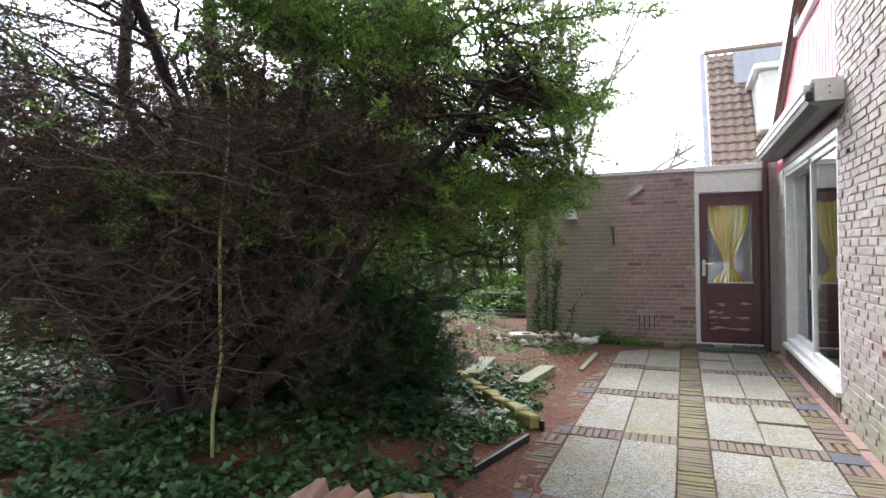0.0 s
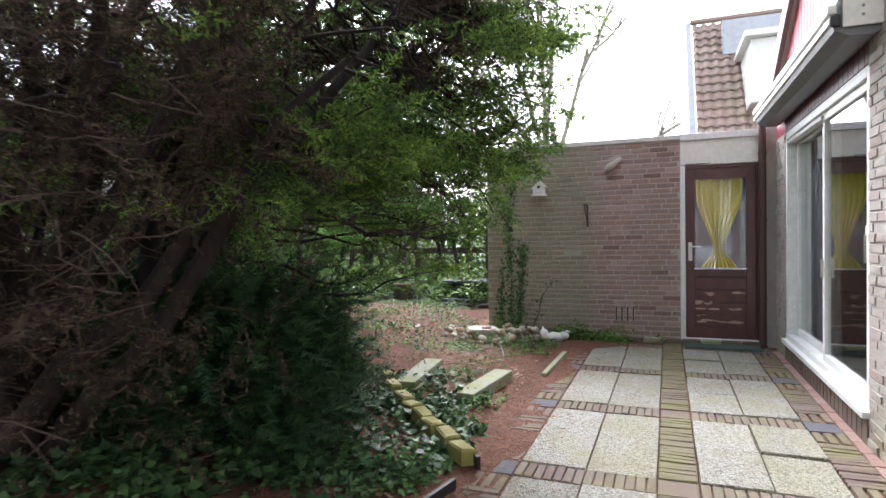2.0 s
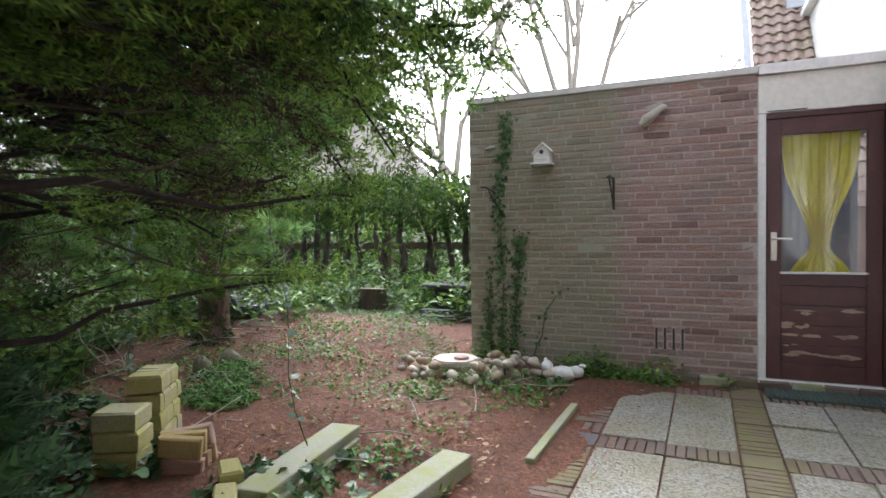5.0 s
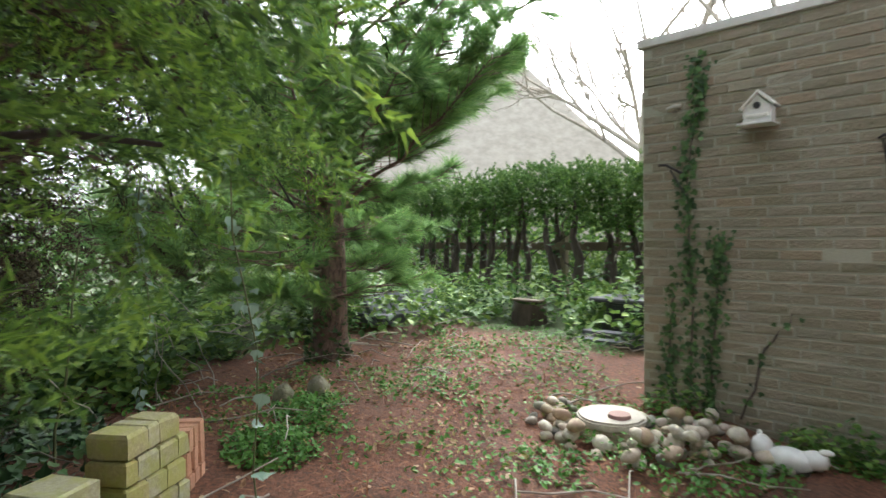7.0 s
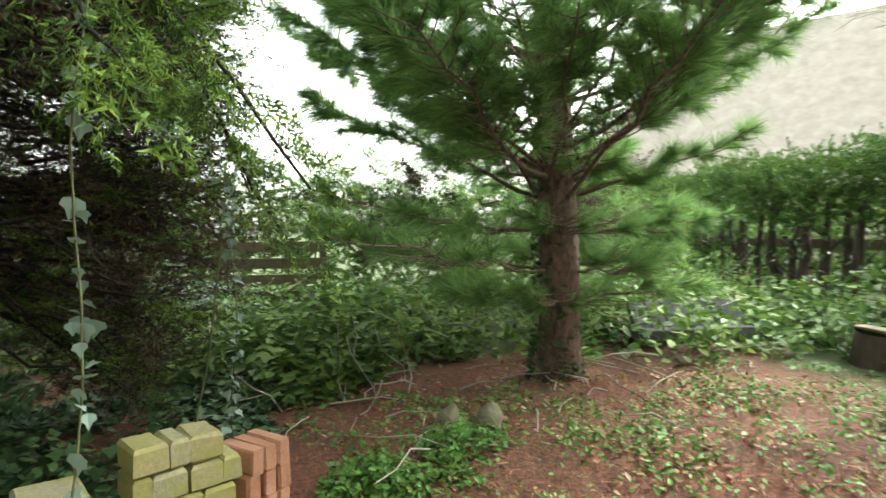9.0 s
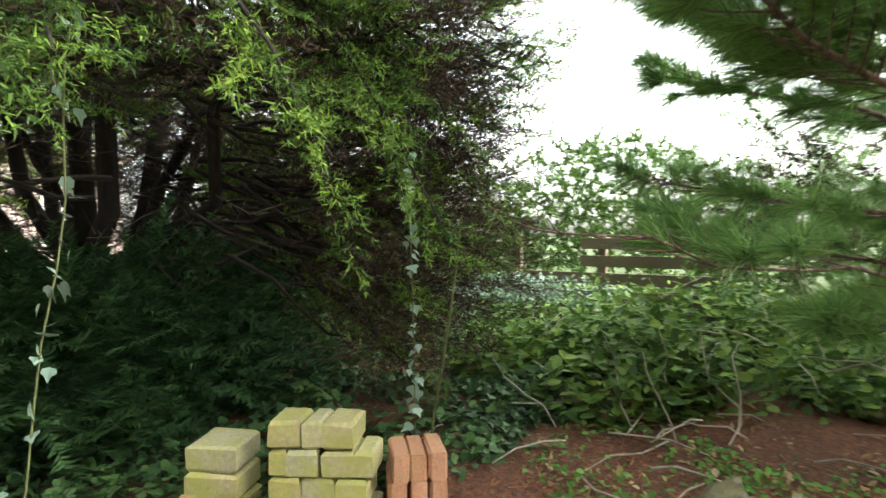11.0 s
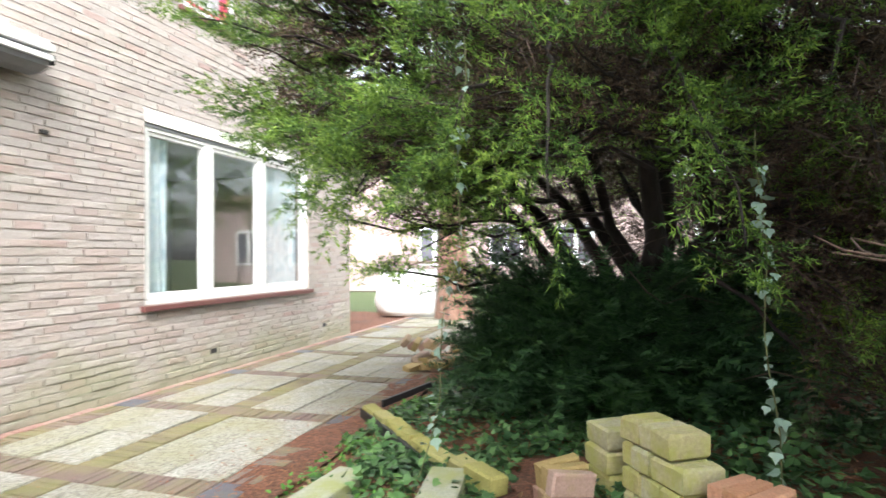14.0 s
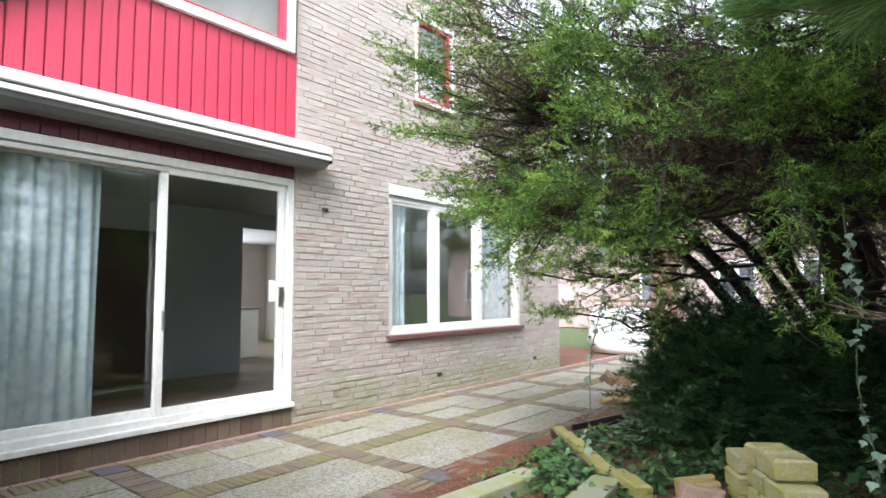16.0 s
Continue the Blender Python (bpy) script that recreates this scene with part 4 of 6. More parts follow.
def juniper():
    t = thing("juniper_tree", "large dark juniper with brown bare inner twigs", "tree", at=(0, 0, 0))
    base = np.array([-2.95, 4.5, 0.1])
    heads = [(-2.9, 4.6, 5.4), (-1.9, 5.3, 4.6), (-3.9, 4.4, 4.8), (-2.4, 6.2, 3.4), (-1.7, 4.4, 3.9), (-4.1, 5.6, 3.6), (-2.6, 3.4, 4.3), (-1.2, 5.8, 3.3), (-4.9, 4.2, 3.3), (-2.9, 6.8, 2.5),
             (-1.3, 4.6, 2.6), (-1.1, 5.0, 2.2), (-1.5, 4.2, 2.9), (-0.9, 5.4, 2.7), (-5.6, 3.7, 2.5), (-4.6, 3.2, 2.9)]
    limbs = []
    for k, h in enumerate(heads):
        foot = base + np.array([0.2 * math.cos(k * 2.3), 0.2 * math.sin(k * 2.3), 0])
        p = bend(foot, h, 0.12 if k < 10 else -0.05, 9, 0.08 if k < 10 else 0.04)
        limbs.append(p)
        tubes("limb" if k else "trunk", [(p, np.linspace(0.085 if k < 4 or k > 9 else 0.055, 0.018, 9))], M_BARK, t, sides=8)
    allp = np.concatenate(limbs)
    allp = allp[allp[:, 2] > 0.9]
    c, r = np.array([q[0] for q in LOBES_J]), np.array([q[1] for q in LOBES_J])

    def depth(p):
        """How far inside the crown: 0 at the outside, 1 at the heart of a mass."""
        return np.max(1 - np.linalg.norm((p[:, None] - c[None]) / r[None], axis=2), axis=1)

    def open_heart(p):
        """The bare space round the fanning limbs, under the crown."""
        return (p[:, 0] > -3.25) & (p[:, 0] < -1.75) & (p[:, 1] > 4.3) & (p[:, 1] < 6.9) & (p[:, 2] < 1.78 - 0.12 * (p[:, 0] + 1.5))

    tips = np.concatenate([in_lobes(2100, LOBES_J, 0.22), in_lobes(240, [LOBES_J[-3], LOBES_J[12], LOBES_J[13], LOBES_J[-2], LOBES_J[-1], LOBES_J[-1]], 0.3)])
    low = np.where(tips[:, 0] < -3.2, 0.45, np.where((tips[:, 0] < -1.7) | (tips[:, 1] < 5.6), 1.25, 1.05))
    tips = tips[(tips[:, 2] > low) & (tips[:, 0] < -0.15) & (tips[:, 1] < np.where(tips[:, 0] > -2.2, 7.05, 7.35)) & ((tips[:, 0] < -0.95) | (tips[:, 2] > 1.75))]
    tips = tips[depth(tips) < 0.6]
    tips = tips[~open_heart(tips)]
    keep = np.sin(2.3 * tips[:, 0] + 1) * np.sin(2.9 * tips[:, 1]) * np.sin(3.1 * tips[:, 2] + 0.5) > np.where((tips[:, 1] < 4.6) & (tips[:, 2] < 2.6), 0.02, -0.35)
    west = (tips[:, 0] < -3.0) & (tips[:, 1] > 4.4) & (tips[:, 1] < 6.3) & (tips[:, 2] > 1.7)
    keep &= ~west | (rng.random(len(tips)) < 0.4)
    airy = (tips[:, 2] > 2.9) | ((tips[:, 0] < -3.4) & (tips[:, 2] > 1.9) & (tips[:, 1] < 6))
    tips = tips[keep & (~airy | (rng.random(len(tips)) < np.where(tips[:, 1] < 5.6, 0.27, 0.38)))]
    lines, places, dirs = [], [], []

    def bough(p, n, wide=0.65):
        """Plumes to both sides of a branch line and one at its tip."""
        d = np.gradient(p, axis=0)
        for k in range(n):
            s = 0.38 + 0.62 * k / (n - 1)
            i = s * (len(p) - 1)
            q = np.array([np.interp(i, np.arange(len(p)), p[:, j]) for j in range(3)])
            along = np.array([np.interp(i, np.arange(len(p)), d[:, j]) for j in range(3)])
            along /= np.linalg.norm(along) + 1e-9
            side = np.cross(along, (0, 0, 1.0))
            places.append(q + rng.normal(0, 0.025, 3))
            dirs.append(along + side * (wide * (1 if k % 2 else -1) if k < n - 1 else 0) + np.array([0, 0, 0.22]) + rng.normal(0, 0.22, 3))

    for q in tips:
        dd = np.linalg.norm(allp - q, axis=1) + 0.7 * np.maximum(0, allp[:, 2] - q[2])
        a = allp[np.argmin(dd)] + rng.normal(0, 0.12, 3)
        out = q - np.array([-2.8, 4.8, 2.2])
        out /= np.linalg.norm(out) + 1e-6
        ln = min(np.linalg.norm(q - a), 1.0)
        a = q + (a - q) / (np.linalg.norm(a - q) + 1e-6) * max(ln, 0.35)
        p = bend(a, q + out * 0.1, rng.uniform(-0.12, 0.05), 6, 0.03)
        lines.append((p, np.linspace(0.013, 0.004, 6)))
        bough(p, int(rng.integers(7, 11)))
    # long shoots that stand out over the paving and hang to the north
    for a, b, n in (((-1.3, 5.7, 2.4), (-0.35, 6.5, 2.15), 14), ((-1.2, 5.6, 2.7), (-0.25, 6.35, 2.55), 14), ((-1.1, 5.5, 3.0), (-0.2, 6.5, 3.5), 14), ((-1.0, 5.6, 3.2), (-0.3, 6.7, 3.9), 14),
                    ((-0.9, 5.3, 3.1), (0.12, 5.6, 3.6), 14), ((-1.2, 5.9, 2.2), (-0.85, 6.65, 1.5), 12), ((-0.9, 5.2, 3.6), (0.25, 5.5, 4.2), 14), ((-1.3, 4.9, 2.3), (-0.45, 5.1, 2.2), 12), ((-0.8, 5.2, 2.9), (0.2, 5.7, 3.1), 14),
                    ((-1.1, 6.3, 2.3), (-0.5, 7.15, 2.35), 14), ((-1.0, 6.4, 2.6), (-0.42, 7.25, 2.9), 14), ((-1.0, 6.3, 2.1), (-0.72, 6.85, 1.8), 10), ((-0.9, 6.4, 2.9), (-0.5, 7.1, 3.5), 14), ((-1.4, 6.3, 1.9), (-1.05, 6.7, 1.42), 10),
                    ((-2.2, 6.9, 2.2), (-2.25, 7.62, 1.35), 12), ((-2.6, 6.9, 2.2), (-2.85, 7.5, 1.2), 12), ((-1.9, 6.9, 2.0), (-1.75, 7.3, 1.55), 10), ((-1.6, 6.6, 2.1), (-1.2, 7.0, 1.75), 10), ((-3.2, 6.9, 2.2), (-3.3, 7.3, 1.4), 12)):
        p = bend(a, b, 0.05, 7, 0.02)
        lines.append((p, np.linspace(0.012, 0.004, 7)))
        bough(p, n, 0.5)
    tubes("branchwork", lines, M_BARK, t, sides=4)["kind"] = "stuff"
    places, dirs = np.array(places), np.array(dirs)
    dp = depth(places)
    shade_side = (places[:, 1] < 4.7) & (places[:, 2] < 2.3)
    dead = (dp + rng.normal(0, 0.1, len(dp)) > 0.36) | (shade_side & (rng.random(len(dp)) < 0.75)) | ((places[:, 0] < -3.1) & (places[:, 1] > 5.8) & (places[:, 2] < 2.2) & (rng.random(len(dp)) < 0.65))
    more = in_lobes(2700, [((-2.9, 4.2, 1.9), (2.0, 1.5, 1.0)), ((-4.6, 4.4, 1.9), (2.0, 1.5, 1.4)), ((-3.8, 6.5, 1.6), (0.7, 0.55, 1.3)), ((-2.6, 6.1, 2.4), (1.3, 0.7, 0.6)), ((-1.9, 4.1, 0.95), (0.9, 0.5, 0.55)), ((-1.7, 4.6, 0.9), (0.6, 0.5, 0.45)), ((-3.5, 6.8, 2.3), (0.6, 0.4, 0.7)), ((-3.7, 6.75, 1.5), (0.8, 0.45, 1.0)), ((-3.7, 6.75, 1.5), (0.8, 0.45, 1.0))], 0.5)
    more = more[~open_heart(more) & (more[:, 2] > 0.45) & (more[:, 1] < 7.1) & (more[:, 0] < -1.4)]
    size = rng.uniform(0.75, 1.25, len(places))
    for k in range(3):
        pick = (np.arange(len(places)) % 3 == k)
        u = pick & ~dead
        scatter("crown", *PLUMES[k], places[u], dirs[u], size[u], M_JUNIPER, t, "feathery green juniper sprays")["kind"] = "stuff"
        u = pick & dead
        at = np.concatenate([places[u], more[k::3]])
        dd = np.concatenate([dirs[u], unit(len(more[k::3])) + np.array([0, 0, -0.1])])
        scatter("dead_sprays", *DEAD_PLUMES[k], at, dd, rng.uniform(0.8, 1.3, len(at)), M_DEADSPRAY, t, "withered brown inner sprays")["kind"] = "stuff"
    # the dead inside: fine brown twigs
    lines = []
    inner = in_lobes(4600, [((-2.9, 4.3, 2.1), (2.2, 1.9, 1.6)), ((-4.6, 4.4, 1.9), (2.6, 1.8, 1.7)), ((-3.4, 4.0, 1.2), (1.7, 1.2, 1.0)), ((-3.1, 6.2, 2.0), (1.5, 0.9, 1.1)), ((-2.2, 5.6, 2.0), (1.4, 1.3, 1.0)), ((-3.8, 6.4, 1.6), (0.8, 0.6, 1.3))], 0.5)
    inner = inner[(inner[:, 2] > 0.5) & (inner[:, 0] < -1.5) & (inner[:, 1] < 7.2)]
    inner = inner[(inner[:, 2] < 2.2) | (rng.random(len(inner)) < 0.4)]
    inner = inner[~open_heart(inner) | (rng.random(len(inner)) < 0.12)]
    for q in inner:
        d = unit(1)[0] * np.array([1, 1, 0.45])
        ln = rng.uniform(0.25, 0.8)
        p = bend(q, q + d * ln, rng.uniform(-0.08, 0.03), 4, 0.02)
        lines.append((p, np.linspace(0.0055, 0.0022, 4)))
        for s in (0.4, 0.7, 0.9):
            e = q + d * ln * s
            lines.append((np.array([e, e + (d * 0.5 + unit(1)[0] * 0.7) * 0.2]), np.array([0.003, 0.0015])))
    tubes("twig_tangle", lines, M_TWIG, t, "fine brown dead twigs", 3, False)["kind"] = "stuff"


def yew():
    t = thing("yew_bush", "low dense dark green yew bush", "bush")
    lobes = [((-2.35, 5.4, 0.5), (1.0, 0.7, 0.42)), ((-1.85, 5.4, 0.7), (0.45, 0.45, 0.55)), ((-3.1, 5.5, 0.55), (0.7, 0.6, 0.5)), ((-2.45, 5.7, 0.5), (0.8, 0.4, 0.35))]
    foot = np.array([-2.4, 5.3, 0.1])
    tips = in_lobes(400, lobes, 0.25)
    tips = tips[tips[:, 2] > 0.24]
    lines, places, dirs = [], [], []
    for q in tips:
        a = foot + np.array([rng.normal(0, 0.25), rng.normal(0, 0.15), rng.uniform(0, 0.35)])
        lines.append((bend(a, q, 0.08, 5, 0.03), np.linspace(0.011, 0.003, 5)))
        n = 26
        s = rng.uniform(0.45, 1.08, n)[:, None]
        places.append(a + (q - a) * s + rng.normal(0, 0.075, (n, 3)) + np.array([0, 0, 0.08]) * np.sin(np.pi * np.clip(s, 0, 1)))
        out = (q - a) / np.linalg.norm(q - a)
        dirs.append(out * np.array([1, 1, 0.4]) + rng.normal(0, 0.35, (n, 3)))
    tubes("stem_tangle", lines, M_BARK, t, sides=4)["kind"] = "stuff"
    places, dirs = np.concatenate(places), np.concatenate(dirs)
    scatter("foliage", *SPRAY_Y, places, dirs, rng.uniform(1.0, 2.0, len(places)), M_YEW, t, "flat dark yew sprays")["kind"] = "stuff"


def pine():
    t = thing("pine_tree", "pine with open whorled branches and scaly trunk", "tree")
    x, y = -4.38, 9.22
    z0 = float(height(x, y)) - 0.05
    zs = np.linspace(z0, 7.2, 30)
    p = np.stack([x + 0.03 * np.sin(zs * 1.3), y + 0.03 * np.cos(zs), zs], -1)
    r = np.interp(zs, [z0, z0 + 0.25, 1.5, 4, 7.2], [0.19, 0.15, 0.135, 0.09, 0.02])
    tubes("trunk", [(p, r)], M_PINEBARK, t, sides=14)
    lines, places, dirs = [], [], []
    for w, z in enumerate((0.7, 0.95, 1.2, 1.42, 1.62, 1.85, 2.1, 2.4, 2.7, 3.05, 3.4, 3.9, 4.4, 4.9, 5.5, 6.1, 6.6)):
        n = 5 if z < 1.3 else 6
        for k in range(n):
            a = 2 * math.pi * (k + 0.37 * w) / n + rng.normal(0, 0.18)
            ln = np.interp(z, [0.8, 1.4, 2.5, 4.5, 7], [0.9, 1.5, 2.6, 1.8, 0.3]) * rng.uniform(0.75, 1.1)
            d = np.array([math.cos(a), math.sin(a), 0])
            if 0.8 < z < 1.5 and d[1] < 0.1 and d[0] < 0.85:
                ln = rng.uniform(1.3, 1.9)
            tip = np.array([x, y, z]) + d * ln + np.array([0, 0, ln * (0.1 + 0.38 * (z > 1.3) + rng.normal(0, 0.08))])
            if tip[0] > -4.0 and tip[1] > 8.9 and tip[2] < 2.3:
                tip = np.array([x, y, z]) + (tip - np.array([x, y, z])) * min(1.0, 0.5 / ln)
            c = bend((x, y, z), tip, -0.12 if z > 1.6 else -0.02, 8, 0.03)
            lines.append((c, np.linspace(0.019 if z > 1 else 0.011, 0.004, 8)))
            bare = z < 1.35
            for s in np.linspace(0.3, 1.0, 11):
                i = min(int(s * 7), 6)
                e = c[i] + (c[min(i + 1, 7)] - c[i]) * (s * 7 - i)
                for sd in (-1, 1):
                    side = np.array([-d[1], d[0], 0]) * sd
                    b = e + (side * 0.7 + d * 0.6 + np.array([0, 0, rng.uniform(-0.05, 0.4)])) * rng.uniform(0.14, 0.5) * (1.2 - 0.6 * s)
                    lines.append((np.array([e, (e + b) / 2 + np.array([0, 0, -0.012]), b]), np.array([0.0045, 0.0035, 0.002])))
                    if bare and rng.random() < 0.5:
                        continue
                    m = 7
                    u = rng.uniform(0.35, 1.0, m)[:, None]
                    places.append(e + (b - e) * u)
                    dirs.append((b - e) / np.linalg.norm(b - e) + rng.normal(0, 0.3, (m, 3)) + np.array([0, 0, 0.15]))
    tubes("branchwork", lines, M_PINEBARK, t, sides=5)["kind"] = "stuff"
    places, dirs = np.concatenate(places), np.concatenate(dirs)
    clear = (places[:, 2] > 2.0) | (places[:, 0] < -4.05) | ((places[:, 1] < 8.7) & (places[:, 2] > 1.6)) | ((places[:, 1] < 8.6) & (places[:, 2] > 1.0) & (places[:, 0] < -3.4)) | ((places[:, 1] < 8.7) & (places[:, 0] < -3.75))
    places, dirs = places[clear], dirs[clear]
    lines, more_p, more_d = [], [], []
    for z, tip in ((1.5, (-2.98, 8.05, 2.1)), (1.75, (-3.15, 8.5, 2.4)), (1.35, (-2.75, 9.5, 2.45)), (1.7, (-3.1, 10.1, 2.6))):
        c = bend((x, y, z), tip, -0.08, 9, 0.03)
        lines.append((c, np.linspace(0.022, 0.006, 9)))
        d = np.array(tip) - np.array([x, y, z])
        d /= np.linalg.norm(d)
        for s in np.linspace(0.35, 1.0, 16):
            e = np.array([np.interp(s * 8, np.arange(9), c[:, i]) for i in range(3)])
            for sd in (-1, 1):
                b = e + (np.array([-d[1], d[0], 0]) * sd * 0.7 + d * 0.6 + np.array([0, 0, rng.uniform(0, 0.3)])) * rng.uniform(0.18, 0.5) * (1.25 - 0.6 * s)
                lines.append((np.array([e, (e + b) / 2 + np.array([0, 0, -0.012]), b]), np.array([0.005, 0.004, 0.0025])))
                u = rng.uniform(0.5, 1.0, 6)[:, None]
                more_p.append(e + (b - e) * u)
                more_d.append((b - e) / np.linalg.norm(b - e) + rng.normal(0, 0.25, (6, 3)) + np.array([0, 0, 0.2]))
    tubes("bough", lines, M_PINEBARK, t, "grey boughs reaching over the garden", sides=5)["kind"] = "stuff"
    places, dirs = np.concatenate([places] + more_p), np.concatenate([dirs] + more_d)
    scatter("needles", *TUFT_P, places, dirs, rng.uniform(0.8, 1.3, len(places)), M_PINE, t, "soft blue-green needle tufts")["kind"] = "stuff"
    low = in_lobes(480, [((-5.5, 8.2, 1.45), (0.8, 0.7, 0.4)), ((-6.6, 9.0, 1.45), (0.7, 1.0, 0.6)), ((-5.8, 9.9, 1.5), (0.8, 0.7, 0.6))], 0.5)
    out = low - np.array([x, y, 1.5])
    brown = rng.random(len(low)) < 0.45
    scatter("dead_bough", *PLUMES[0], low[brown], out[brown] + rng.normal(0, 0.8, (brown.sum(), 3)), rng.uniform(1.0, 1.6, brown.sum()), M_DEADSPRAY, t, "withered brown lower boughs")["kind"] = "stuff"
    scatter("low_needles", *PLUMES[1], low[~brown], out[~brown] + rng.normal(0, 0.8, ((~brown).sum(), 3)), rng.uniform(1.0, 1.6, (~brown).sum()), M_PINE, t)["kind"] = "stuff"
    n = 900
    a, z = rng.uniform(0, 2 * np.pi, n), z0 + 2.1 * rng.uniform(0, 1, n) ** 1.5
    rr = np.interp(z, [z0, z0 + 0.25, 2.2], [0.2, 0.165, 0.145])
    q = np.stack([x + np.cos(a) * rr, y + np.sin(a) * rr, z], -1)
    scatter("ivy", *LEAF_I, q, np.stack([np.cos(a) * 0.4, np.sin(a) * 0.4, 0.7 + 0 * a], -1) + rng.normal(0, 0.3, (n, 3)), rng.uniform(0.03, 0.06, n), M_IVY, t)["kind"] = "stuff"


def hedge():
    t = thing("hedge", "clipped green hedge with bare crooked stems below", "hedge")
    n = 42
    for k in range(n):
        x = -12.0 + 11.4 * k / n + rng.normal(0, 0.06)
        y = 13.45 + rng.normal(0, 0.12)
        z = float(height(x, y)) - 0.05
        lean = rng.normal(0, 0.22)
        lines = []
        lines.append((bend((x, y, z), (x + lean, y + rng.normal(0, 0.1), 1.75), 0, 6, 0.035), np.linspace(rng.uniform(0.05, 0.095), 0.025, 6)))
        for s in range(4):
            zz = rng.uniform(0.4, 1.5)
            lines.append((bend((x + lean * zz / 1.75, y, zz), (x + rng.normal(0, 0.4), y + rng.normal(0, 0.25), zz + rng.uniform(0.2, 0.6)), 0, 4, 0.02), np.linspace(0.014, 0.005, 4)))
        tubes("stem", lines, M_HEDGEBARK, t, sides=6)
    m = 12000
    x = rng.uniform(-12.3, -0.4, m)
    y = 13.4 + rng.normal(0, 0.32, m)
    z = 1.25 + 0.85 * rng.uniform(0, 1, m) ** 0.7 + 0.06 * np.sin(2.2 * x) + rng.normal(0, 0.05, m)
    d = unit(m) + np.array([0, -0.5, 0.7])
    scatter("leaves", *SPRAY_H, np.stack([x, y, z], -1), d, rng.uniform(0.6, 1.15, m), M_HEDGE, t, "dense yellow-green hedge sprays")["kind"] = "stuff"
    m = 1500
    x, y, z = rng.uniform(-12, -0.5, m), 13.4 + rng.normal(0, 0.25, m), rng.uniform(0.25, 1.4, m)
    scatter("low_leaves", *LEAF_I, np.stack([x, y, z], -1), unit(m), rng.uniform(0.05, 0.09, m), M_IVY, t)["kind"] = "stuff"
    m = 4200
    x, y, z = rng.uniform(-13, 0, m), rng.uniform(14.6, 16.5, m), 1.5 * rng.uniform(0, 1, m)
    scatter("back_leaves", *SPRAY_H, np.stack([x, y, z], -1), unit(m) + np.array([0, -0.3, 0.4]), rng.uniform(1.2, 2.0, m), M_BRAMBLE, t)["kind"] = "stuff"
    r = thing("rail_fence", "weathered wooden rail fence behind the hedge stems", "fence")
    for z in (0.98,):
        part("rail", block((-12, 13.62, z), (-0.3, 13.66, z + 0.12), 0.008), M_WOOD, r)
    for k in range(6):
        part("post", block((-11.5 + 2.2 * k, 13.665, 0.0), (-11.4 + 2.2 * k, 13.76, 1.25), 0.008), M_WOOD, r)


def ground_leaves(name, label, category, count, regions, shape, size, mat, lift, tilt=0.9):
    """Leaves close over the ground, thick in the middle of each region and thinner outwards."""
    t = thing(name, label, category, kind="stuff")
    w = np.array([q[4] for q in regions], float)
    k = rng.choice(len(regions), count, p=w / w.sum())
    c = np.array([q[:4] for q in regions], float)[k]
    a, r = rng.uniform(0, 2 * np.pi, count), np.sqrt(rng.uniform(0, 1, count))
    x, y = c[:, 0] + c[:, 2] * r * np.cos(a), c[:, 1] + c[:, 3] * r * np.sin(a)
    clump = wavy(2.3 * x, 2.3 * y) > rng.normal(-0.25, 0.6, count)
    ok = clump & ~((x > -0.8) & (y > -1.5) & (y < 9.2)) & ~((y > GY - 0.06) & (x > -1.98)) & (x < 1.3)
    x, y, r = x[ok], y[ok], r[ok]
    z = height(x, y) + lift * rng.uniform(0.06, 1, len(x)) ** 1.3 * (1.1 - 0.75 * r)
    d = unit(len(x)) * np.array([1, 1, 0.5]) + np.array([0, 0, 0.12])
    ob = scatter("leaves", *shape, np.stack([x, y, z], -1), d, rng.uniform(size * 0.6, size * 1.3, len(x)), mat, t, roll=rng.normal(0, tilt * 0.5, len(x)))
    ob["kind"] = "stuff"
    return np.stack([x, y, z], -1)


